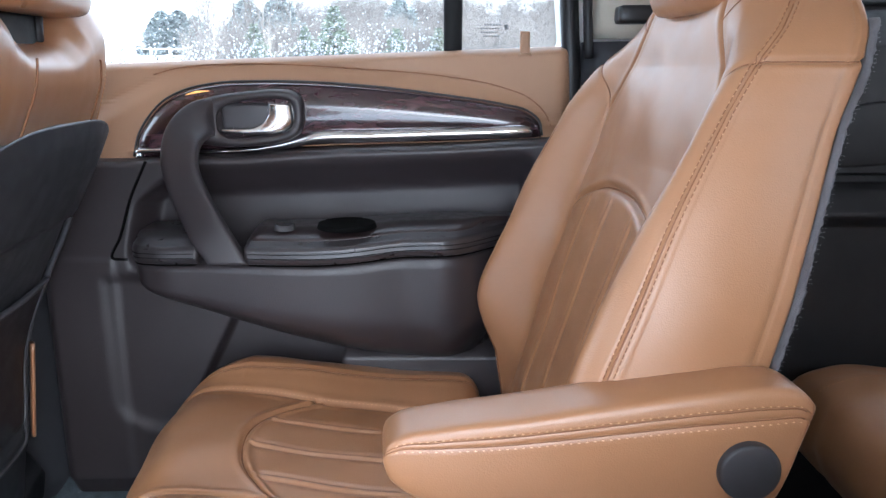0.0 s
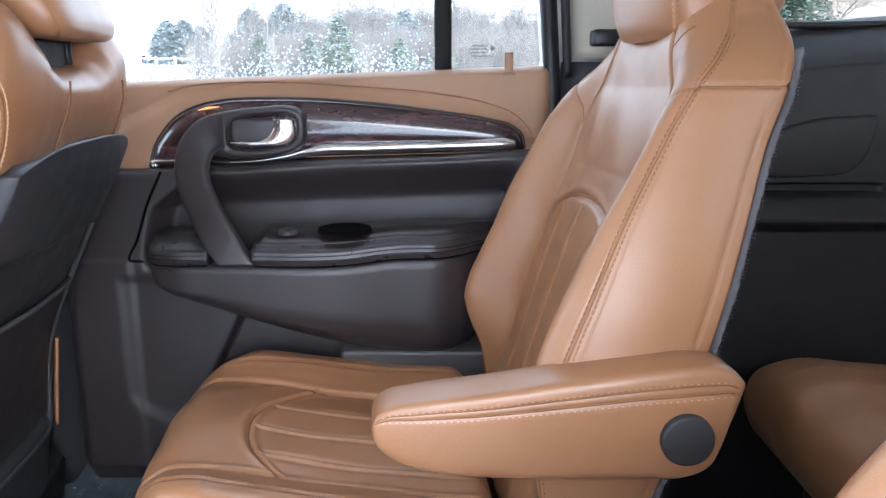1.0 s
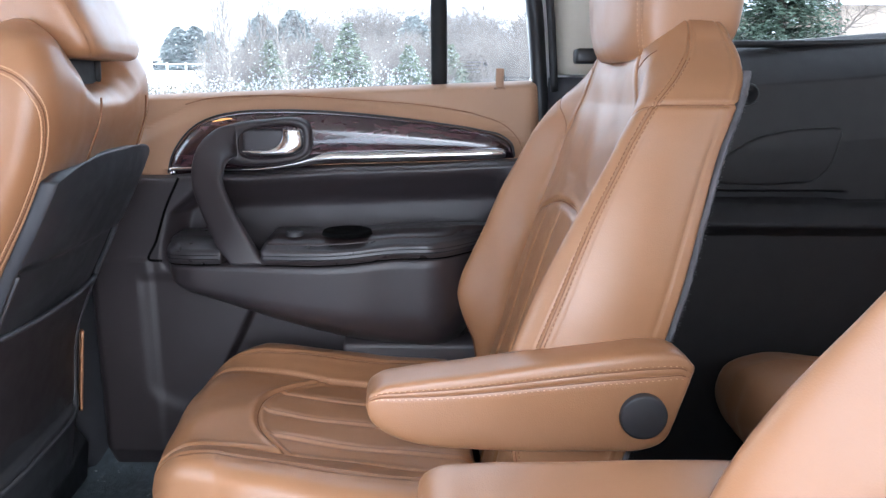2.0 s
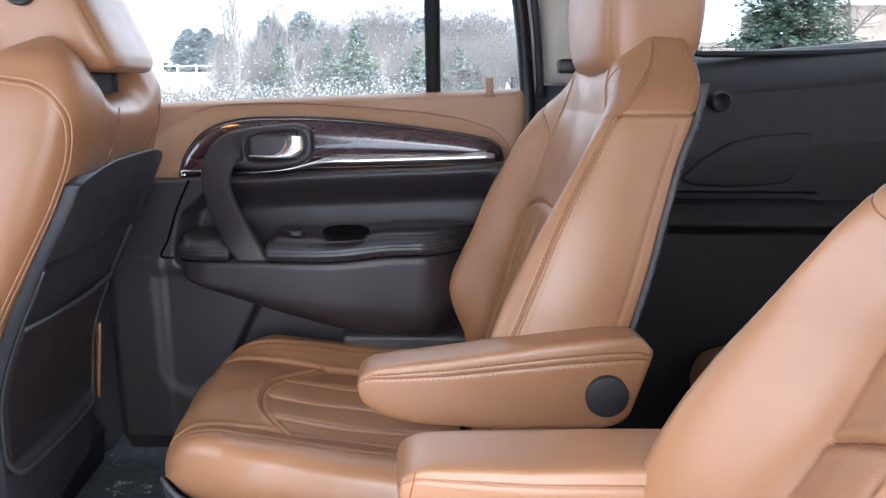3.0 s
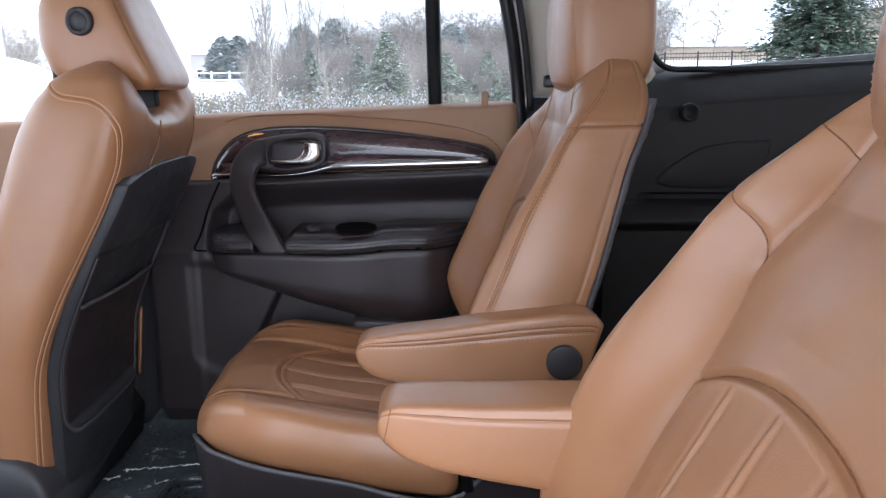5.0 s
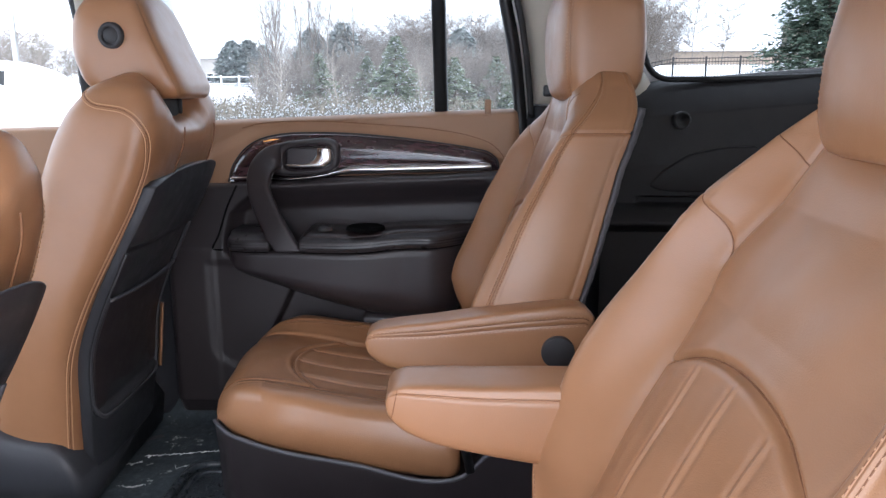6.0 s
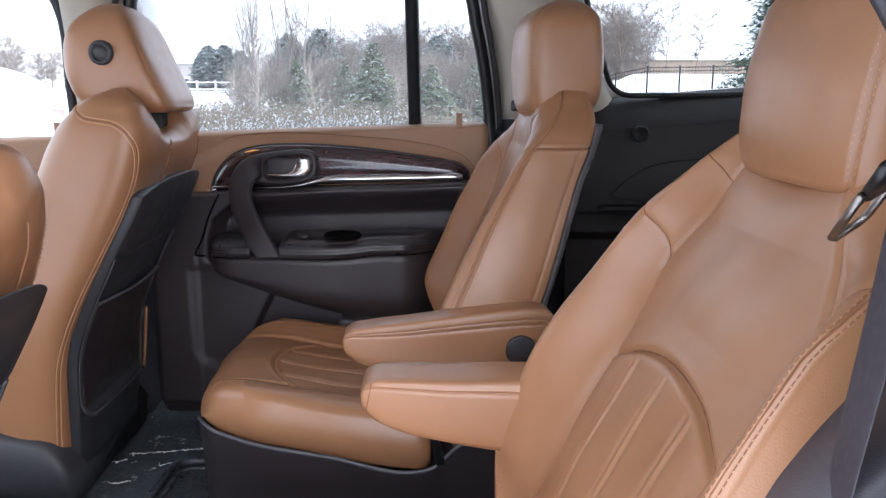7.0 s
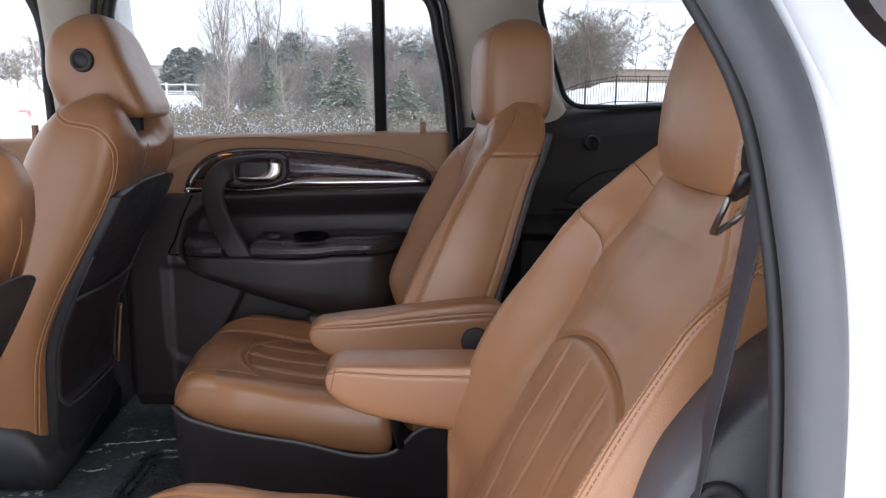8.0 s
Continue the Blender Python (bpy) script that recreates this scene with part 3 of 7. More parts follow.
part("wood_trim", domed(WOOD_TOP, WOOD_BOT[::-1], 1.144, 0.020, 1.168, 90, 40, 0.6, 0.006), WOOD, door, "glossy dark burl wood strip")
part("trim_border", tube(curve_pts([(x, 1.139, z + 0.002) for x, z in WOOD_TOP], 90), 0.0018, 8), GLOSS_BLACK, door, "black border round the wood strip")
# chrome strip under the wood
CH_TOP = [(-0.455, 1.081), (-0.40, 1.083), (-0.34, 1.081), (-0.29, 1.083), (-0.24, 1.093), (-0.20, 1.105), (-0.10, 1.110), (0.05, 1.114), (0.118, 1.116), (0.131, 1.113)]
CH_BOT = [(-0.455, 1.074), (-0.40, 1.076), (-0.34, 1.074), (-0.29, 1.076), (-0.24, 1.080), (-0.20, 1.087), (-0.10, 1.091), (0.05, 1.096), (0.118, 1.098), (0.131, 1.100)]
part("chrome_strip", domed(CH_TOP, CH_BOT, 1.128, 0.009, 1.15, 90, 20, 0.85), CHROME, door, "bright chrome strip")
part("chrome_tab", slab(rounded([(-0.458, 1.066), (-0.446, 1.067), (-0.446, 1.080), (-0.452, 1.084)], 0.003, 3), 1.130, 1.15, 0.004, 4), CHROME, door, "chrome end tab")


# charcoal main panel with its hollow above the armrest
def main_y(X, Z):
    y = np.full_like(X, 1.100)
    # the long hollow between the chrome strip and the armrest, running on behind the pull handle
    top = 1.0745 + 0.040 * X
    left = np.interp(Z, [0.93, 0.95, 1.003, 1.04, 1.06, 1.08], [-0.474, -0.471, -0.456, -0.417, -0.375, -0.34])
    hollow = ease((top + 0.008 - Z) / 0.064) * ease((0.143 - X) / 0.030) * ease((X - left) / 0.035) * ease((Z - 0.90) / 0.02)
    y = y + 0.044 * hollow
    # sunk field under the armrest, with a rim along the hinge side and a rounded foot
    foot = 0.632 + 0.05 * np.clip((-0.44 - X) / 0.08, 0, 1) ** 2
    field = ease((X + 0.517 + 0.02 * (Z - 0.7)) / 0.022) * ease((Z - foot) / 0.03) * ease((0.90 - Z) / 0.02)
    y = y + 0.004 * field
    # deeper dark bay right of a slanting edge
    edge = -0.325 - 0.5 * (0.82 - Z)
    y = y + 0.028 * ease((X - edge) / 0.006) * ease((0.86 - Z) / 0.02) * ease((Z - foot) / 0.03)
    # hinge-side rim, lower and upper
    y = y - 0.004 * ease((0.924 - Z) / 0.006) * ease((-0.486 - X) / 0.012)
    y = y + 0.04 * np.clip((-0.585 - X) / 0.03, 0, 1) ** 2
    y = y + 0.012 * ease((Z - panel_top(X) + 0.008) / 0.008) ** 2
    return y + 0.03 * np.clip((0.56 - Z) / 0.05, 0, 1)


def panel_top(X):
    return np.interp(X, [-0.62, -0.46, -0.40, -0.30, -0.24, -0.15, 0.0, 0.1, 0.15, 0.19], [1.066, 1.066, 1.071, 1.072, 1.077, 1.084, 1.088, 1.094, 1.097, 1.098])


part("main_panel", height_panel(np.linspace(-0.615, 0.188, 200), np.linspace(0.515, 1.0935, 150), main_y, panel_top), SOFT_BLACK, door, "charcoal vinyl door panel")
# upright seam near the hinge edge
part("panel_seam", tube(curve_pts([(-0.430, 1.099, 1.066), (-0.455, 1.0985, 1.016), (-0.478, 1.0985, 0.953), (-0.492, 1.099, 0.922), (-0.470, 1.099, 0.920)], 30), 0.0022, 6), MATTE_BLACK, door, "dark joint between two panels")
part("end_seam", tube(curve_pts([(0.152, 1.0985, 1.092), (0.151, 1.0985, 1.02), (0.150, 1.0985, 0.94)], 16), 0.0022, 6), MATTE_BLACK, door, "dark joint at the rear edge")


def lofted_x(x, sections):
    """sections(xi) -> closed y-z loop."""
    P = np.array([[(xi, y, z) for y, z in sections(xi)] for xi in x])
    return grid(P, False, True, True, True)


def arm_face(xi):
    return float(smooth_table(xi, [-0.44, -0.425, -0.40, -0.34, -0.13, -0.10, -0.06, 0.02, 0.10, 0.17], [1.045, 1.016, 1.004, 0.999, 0.996, 1.000, 1.006, 1.010, 1.085, 1.10]))


def arm_top(xi):
    return float(smooth_table(xi, [-0.44, -0.3, -0.12, -0.07, 0.1, 0.17], [0.962, 0.964, 0.966, 0.971, 0.974, 0.974]))


def bolster_loop(xi):
    y0, zt = arm_face(xi) + 0.010, arm_top(xi) - 0.028
    zb = float(smooth_table(xi, [-0.44, -0.42, -0.37, -0.31, -0.2, -0.1, 0.0, 0.03, 0.06, 0.09, 0.17], [0.905, 0.884, 0.862, 0.841, 0.810, 0.786, 0.773, 0.775, 0.785, 0.82, 0.88]))
    a = [(1.115, zt), (y0 + 0.006, zt), (y0, zt - 0.006)]
    for t in np.linspace(0.08, 1, 12):
        a.append((y0 + 0.004 * t + 0.055 * max(0, t - 0.55) ** 2 / 0.2025, zt - 0.006 + (zb - zt + 0.006) * t))
    a.append((1.115, zb - 0.004))
    return a


part("lower_bolster", lofted_x(np.linspace(-0.44, 0.115, 90), bolster_loop), SOFT_BLACK, door, "charcoal padded lower bolster")


def arm_loop(xi):
    y0, zt = arm_face(xi), arm_top(xi)
    zb = zt - 0.027
    a = [(1.12, zt + 0.012), (1.06, zt + 0.010), (y0 + 0.018, zt + 0.003)]
    for t in np.linspace(0, 1, 12):
        q = math.pi / 2 * (1 - 2 * t)
        dip = 0.0016 * (abs(math.sin(t * math.pi * 3.5)) > 0.93)
        a.append((y0 + 0.013 - 0.013 * math.cos(q) ** 0.7 + dip, (zt + zb) / 2 + 0.0135 * math.sin(q)))
    a += [(1.12, zb)]
    return a


for x0, x1 in ((-0.432, -0.335), (-0.268, 0.10)):
    ar = part("armrest", lofted_x(np.linspace(x0, x1, 60), arm_loop), ARM_VINYL, door, "charcoal leather armrest with sewn edge")
    xs = np.linspace(x0 + 0.004, x1 - 0.004, 60)
    for dz in (0.003, -0.003):
        line = [(xi, arm_face(xi) - 0.0001, arm_top(xi) - 0.0135 + dz) for xi in xs]
        part("seam", tube(line, 0.0005, 6), MATTE_BLACK, ar, "dark sewn seam")
        stitched(stitches([(a, b - 0.0003, c + (0.0018 if dz > 0 else -0.0018)) for a, b, c in line], [(0, -1, 0)] * 60), ar, LATCH_GREY)
    # the shadow line between pad and bolster, laid in as a black tube
    part("shadow_strip", tube([(xi, arm_face(xi) + 0.009, arm_top(xi) - 0.0275) for xi in xs], 0.0016, 6), MATTE_BLACK, ar, "black strip standing in for the shadow under the pad")

# pull handle: a strap from the bezel down to the armrest
def strap():
    c = curve_pts([(-0.326, 1.132, 1.128), (-0.346, 1.110, 1.126), (-0.363, 1.084, 1.108), (-0.366, 1.056, 1.070), (-0.346, 1.036, 1.020), (-0.317, 1.014, 0.975), (-0.289, 1.000, 0.938)], 48)
    q = np.linspace(0, 1, 48)
    w = np.interp(q, [0, 0.2, 0.5, 1], [0.056, 0.053, 0.049, 0.054])
    t = np.interp(q, [0, 0.15, 1], [0.018, 0.022, 0.020])
    T = np.gradient(c, axis=0)
    T /= np.linalg.norm(T, axis=1, keepdims=True)
    N = np.array((0.0, -1, 0)) - T * (T @ np.array((0.0, -1, 0)))[:, None]
    N /= np.linalg.norm(N, axis=1, keepdims=True)
    S = np.cross(T, N)
    # the foot is cut level, along the armrest
    k = np.clip((q - 0.72) / 0.28, 0, 1)[:, None]
    level = np.array((-1.0, 0, 0)) * np.sign(S[-1, 0]) * -1
    S = S * (1 - k) + level * k
    S /= np.linalg.norm(S, axis=1, keepdims=True)
    ang = np.linspace(0, 2 * np.pi, 40, endpoint=False)
    ca, sa = np.sign(np.cos(ang)) * np.abs(np.cos(ang)) ** 0.42, np.sign(np.sin(ang)) * np.abs(np.sin(ang)) ** 0.42
    G = c[:, None] + S[:, None] * (ca[None, :, None] * w[:, None, None] / 2) + N[:, None] * (sa[None, :, None] * t[:, None, None] / 2)
    return grid(G, False, True, True, True)


part("pull_handle", strap(), SOFT_BLACK, door, "charcoal vinyl pull handle")
# latch bezel with a sunk bowl, and a chrome lever
def ring_at(cx, cz, hx, hz, y, e=0.62, n=64, left=0.0):
    a = np.linspace(0, 2 * np.pi, n, endpoint=False)
    c, s = np.sign(np.cos(a)) * np.abs(np.cos(a)) ** e, np.sign(np.sin(a)) * np.abs(np.sin(a)) ** e
    h = hx + left * np.clip(-c, 0, 1)
    return np.stack([cx + h * c, y + 0.25 * left * np.clip(-c, 0, 1) ** 2, cz + hz * s + 0.10 * hx * c], -1)


RINGS = [(0.0705, 0.0400, 1.148, 0.040), (0.070, 0.0397, 1.120, 0.040), (0.0675, 0.0375, 1.1125, 0.038), (0.0635, 0.034, 1.1105, 0.030), (0.0575, 0.0285, 1.1120, 0.0), (0.0560, 0.0270, 1.1150, 0.0), (0.0545, 0.0258, 1.136, 0.0), (0.040, 0.015, 1.139, 0.0)]
bez = part("latch_bezel", grid(np.array([ring_at(-0.2715, 1.1262, hx, hz, y, 0.62, 64, lf) for hx, hz, y, lf in RINGS]), False, True, False, True), SOFT_BLACK, door, "charcoal latch surround with a sunk bowl")
part("latch_flap", block(-0.322, -0.240, 1.120, 1.130, 1.108, 1.148, 0.006, 3), LATCH_GREY, bez, "grey plate inside the bowl")
LEV_TOP = [(-0.3235, 1.1110), (-0.297, 1.1130), (-0.273, 1.1155), (-0.2610, 1.1215), (-0.2540, 1.132), (-0.2525, 1.148)]
LEV_BOT = [(-0.3235, 1.1075), (-0.300, 1.1030), (-0.262, 1.1035), (-0.232, 1.1060), (-0.2195, 1.118), (-0.2195, 1.146)]
part("latch_lever", domed(LEV_TOP, LEV_BOT, 1.1165, 0.0065, 1.124, 50, 18, 0.6), SATIN_CHROME, bez, "polished chrome lever")
part("courtesy_lens", tube(curve_pts([(-0.372, 1.1235, 1.160), (-0.357, 1.1225, 1.1635), (-0.338, 1.1220, 1.1655)], 12), np.interp(np.linspace(0, 1, 12), [0, 0.5, 1], [0.0006, 0.0018, 0.0006]), 8), AMBER, door, "small amber courtesy light in the wood strip")
# lock pin, switch, cup hollow
pin = lathe((0.121, 1.166, 1.214), [(0.012, 0.0), (0.012, 0.004), (0.0085, 0.005)], "z", 20)
lock = part("lock_grommet", pin, TAN_VINYL, door)
part("lock_pin", block(0.114, 0.128, 1.160, 1.172, 1.216, 1.250, 0.002), TAN_VINYL, door, "tan lock pin")
def arm_cover(xi):
    y0, zt = arm_face(xi) + 0.022, arm_top(xi)
    return [(y0, zt + 0.004), (y0 + 0.003, zt + 0.0075), (1.06, zt + 0.0135), (1.11, zt + 0.0155), (1.11, zt), (y0, zt)]


part("armrest_cover", lofted_x(np.linspace(-0.262, 0.10, 40), arm_cover), SWITCH_PLATE, door, "dark brown switch plate")
part("window_switch", lathe((-0.222, 1.046, 0.983), [(0.0, 0.0), (0.009, 0.0), (0.011, 0.002), (0.014, 0.0015), (0.015, -0.006)], "z", 30), BUTTON, door, "small round window switch")
# almost flat; the depth's shade is put into the black colour
part("cup_hollow", lathe((-0.135, 1.048, 0.9865), [(0.042, -0.006), (0.040, 0.0), (0.038, 0.0005), (0.036, -0.001), (0.0, -0.0012)], "z", 30), MATTE_BLACK, door, "finger hollow, its shade painted black")
# lower map pocket
part("door_pocket", height_panel(np.linspace(-0.150, 0.15, 40), np.linspace(0.53, 0.782, 30), lambda X, Z: 1.082 - 0.02 * np.clip((Z - 0.53) / 0.2, 0, 1)), SOFT_BLACK, door, "charcoal map pocket")


# ---- cargo side, right ----
def quarter_panel():
    x = np.linspace(0.36, 1.85, 190)
    z = np.concatenate([np.linspace(0.52, 0.97, 40)[:-1], np.linspace(0.97, 1.07, 90)[:-1], np.linspace(1.07, 1.325, 90)])
    X, Z = np.meshgrid(x, z, indexing="ij")
    top = 1.286 + 0.078 * np.clip(X - 0.468, -0.3, 2)
    Zt = np.where(Z > 1.07, 1.07 + (top - 1.07) * (Z - 1.07) / 0.255, Z)
    Y = 1.180 - 0.085 * np.clip((top - Zt) / 0.07, 0, 1) ** 0.7 - 0.015 * np.clip((top - 0.07 - Zt) / 0.1, 0, 1)
    # an armrest ledge with a rounded lip, and a sunk tray behind it
    lip = np.sqrt(np.clip((1.036 - Zt) / 0.030, 0, 1))
    Y = Y - 0.062 * lip + 0.022 * ease((1.002 - Zt) / 0.022)
    tray = ease((1.052 - Zt) / 0.006) * ease((Zt - 1.032) / 0.004) * ease((X - 0.43) / 0.02) * ease((0.70 - X) / 0.03)
    Y = Y + 0.022 * tray
    return np.stack([X, Y, Zt], -1)


cargo = tagged(part("quarter_trim", grid(quarter_panel(), False, False), QUARTER_BLACK), "charcoal moulded trim beside the third row", "trim", "", "structure")
part("speaker_cover", slab(rounded([(0.455, 1.072), (0.485, 1.061), (0.56, 1.058), (0.642, 1.064), (0.668, 1.092), (0.683, 1.156), (0.60, 1.152), (0.54, 1.139), (0.49, 1.108)], 0.016, 5), 1.0765, 1.092, 0.005, 3), QUARTER_BLACK, cargo, "black speaker cover")
part("window_lip", tube(curve_pts([on_side(x, z, -0.012) for x, z in QUARTER_WIN + QUARTER_WIN[:1]], 200), 0.0065, 8), GLOSS_BLACK, cargo, "black rubber window edge")


# ---- left doorway: weatherstrip and trim ----
ring = [(0.03, 1.55), (0.17, 1.515), (0.28, 1.445), (0.344, 1.36), (0.374, 1.30), (0.387, 1.23), (0.407, 1.07), (0.409, 0.95), (0.394, 0.85), (0.335, 0.73), (0.17, 0.575), (-0.2, 0.572)]
strip_pts = curve_pts([(x - 0.0045, 2 * YC - side_y(z) + 0.012, z) for x, z in ring], 120)
seal_ob = tagged(part("door_seal_left", tube(strip_pts, 0.0160, 16), SEAL), "thick grey rubber weatherstrip round the open doorway", "seal", "", "structure")
lip = curve_pts([(x - 0.016, 2 * YC - side_y(z) + 0.034, z - 0.003) for x, z in ring], 120)
part("inner_lip", tube(lip, 0.005, 8), BUTTON, seal_ob, "thin grey inner lip")


trim = rounded([(0.336, 1.358), (0.358, 1.318), (0.42, 1.285), (0.60, 1.285), (0.60, 1.56), (0.24, 1.56), (0.25, 1.46)], 0.02, 4)
bm = bmesh.new()
vs = [bm.verts.new((x, 2 * YC - side_y(z) - 0.117, z)) for x, z in trim]
fc = bm.faces.new(vs)
for v in [g for g in bmesh.ops.extrude_face_region(bm, geom=[fc])["geom"] if isinstance(g, bmesh.types.BMVert)]:
    v.co.y += 0.016
bmesh.ops.recalc_face_normals(bm, faces=bm.faces[:])
part("window_surround", bm, GLOSS_BLACK, seal_ob, "black outer window surround", False)
mid = np.array((0.0, -0.33, 1.05))
out = strip_pts - mid
out[:, 1] = 0
out /= np.linalg.norm(out, axis=1, keepdims=True)
part("jamb_flange", tube(strip_pts + out * 0.026 + np.array((0, 0.006, 0)), 0.0140, 14), WHITE_PAINT, seal_ob, "white painted flange behind the weatherstrip")


def left_quarter():
    """Charcoal trim behind the open doorway, on the driver's side."""
    P = []
    for z in np.linspace(0.52, 1.30, 40):
        x0 = float(np.interp(z, [0.52, 0.72, 0.95, 1.1, 1.3], [0.36, 0.40, 0.425, 0.42, 0.385])) - 0.004
        y = -0.315 + 0.30 * max(0, z - 1.23)
        s = np.linspace(0, 1, 20)
        P.append([(x0 + 1.4 * t, y + 0.10 * math.sin(min(1, t * 6) * math.pi / 2) * (1 if z < 1.12 else max(0, 1 - (z - 1.12) / 0.16)), z) for t in s])
    return grid(np.array(P), False, False)


tagged(part("quarter_trim_left", left_quarter(), BLACK_PLASTIC), "charcoal trim behind the open doorway", "trim", "", "structure")


# ---- small fittings on the cargo side ----
hook = part("tie_hook", lathe((0.52, 1.072, 1.208), [(0.0, 0.012), (0.006, 0.012), (0.007, 0.004), (0.012, 0.005), (0.013, 0.001), (0.016, 0.000), (0.0175, 0.004), (0.018, 0.02)], "y", 32), GLOSS_BLACK, cargo, "round black tie-down socket")


# ---- second-row seats ----
SKEW = 0.09  # the seats stand turned a little, their right side forwards


def seat_frame(yc, inboard, shift, recline, drop=0.0, slide=None, sink=0.0):
    """Maps a seat's own places (x, w across with + inboard, z) to the world, once for the back (reclined) and once for the cushion."""
    a = radians(recline)
    px, pz = 0.025, 0.72

    def back(x, w, z):
        dx, dz = x - px - SKEW * inboard * w, z - pz
        return np.stack([px + shift + dx * math.cos(a) + dz * math.sin(a), yc + inboard * w, pz - drop - dx * math.sin(a) + dz * math.cos(a)], -1)

    def low(x, w, z):
        return np.stack([x * 0.945 + (shift if slide is None else slide) - SKEW * inboard * w, yc + inboard * w, z - sink], -1)

    return back, low


BZ = [0.68, 0.80, 0.84, 0.90, 0.95, 1.00, 1.08, 1.15, 1.205, 1.245, 1.275, 1.292, 1.298]
BW = [0.225, 0.244, 0.250, 0.254, 0.252, 0.245, 0.226, 0.207, 0.195, 0.174, 0.142, 0.112, 0.080]
BS = [0.112, 0.094, 0.089, 0.096, 0.115, 0.136, 0.172, 0.210, 0.240, 0.270, 0.292, 0.298, 0.300]
BR = [0.175, 0.210, 0.221, 0.236, 0.250, 0.266, 0.290, 0.312, 0.333, 0.345, 0.344, 0.334, 0.322]
BC = [0.080, 0.100, 0.108, 0.121, 0.133, 0.147, 0.176, 0.204, 0.230, 0.249, 0.270, 0.286, 0.292]
# the inboard bolster of a sat-in chair: flatter low down, fuller at the shoulder
PLUMP_Z = [0.68, 0.74, 0.80, 0.86, 0.92, 0.98, 1.04, 1.10, 1.16, 1.22, 1.27, 1.298]
PLUMP_X = [0.0, -0.0045, -0.0137, -0.021, -0.018, -0.002, 0.010, 0.016, 0.025, 0.035, 0.034, 0.033]
SPREAD_Z = [0.68, 0.74, 0.86, 0.98, 1.10, 1.20, 1.28, 1.298]
SPREAD_W = [-0.015, -0.015, -0.0165, -0.010, -0.001, 0.008, 0.016, 0.017]
IZ = [0.68, 0.90, 1.03, 1.09, 1.134, 1.18, 1.238, 1.275, 1.298]
IW = [0.148, 0.150, 0.144, 0.152, 0.158, 0.137, 0.100, 0.084, 0.060]


def pleat(v):
    """A narrow pinched ridge between two shallow channels."""
    return 0.0016 * np.exp(-(v / 0.0020) ** 2) - 0.0010 * np.exp(-((np.abs(v) - 0.006) / 0.0035) ** 2)


def row_offset(P, N, j, dist, step=1):
    """The line that runs beside column j of a closed grid, at a distance along the surface."""
    n = P.shape[1]
    cols = [(j + step * k) % n for k in range(16)]
    Q, M = P[:, cols], N[:, cols]
    s = np.concatenate([np.zeros((len(Q), 1)), np.cumsum(np.linalg.norm(np.diff(Q, axis=1), axis=2), 1)], 1)
    pts, nrm = [], []
    for i in range(len(Q)):
        pts.append([np.interp(dist, s[i], Q[i, :, k]) for k in range(3)])
        nrm.append([np.interp(dist, s[i], M[i, :, k]) for k in range(3)])
    return np.array(pts), np.array(nrm)


def lay(P, N, key_u, u_of_rows, key_v, v_of_cols):
    """Points and normals on a grid at the given keys; v_of_cols[row] rises along the columns used."""
    pts, nrm = [], []
    for u, v in zip(key_u, key_v):
        i = float(np.interp(u, u_of_rows, np.arange(len(u_of_rows))))
        i0 = min(int(i), len(u_of_rows) - 2)
        f = i - i0
        p, q = 0, 0
        for r, k in ((i0, 1 - f), (i0 + 1, f)):
            j = float(np.interp(v, v_of_cols[r], np.arange(v_of_cols.shape[1])))
            j0 = min(int(j), v_of_cols.shape[1] - 2)
            g = j - j0
            p = p + k * ((1 - g) * P[r, j0] + g * P[r, j0 + 1])
            q = q + k * ((1 - g) * N[r, j0] + g * N[r, j0 + 1])
        pts.append(p)
        nrm.append(q)
    return np.array(pts), np.array(nrm)


def seam_line(pts, parent, r=0.0010):
    """The dark thread line at the bottom of a sewn seam."""
    part("seam", tube(pts, r, 6), SEAM, parent, "dark sewn seam")


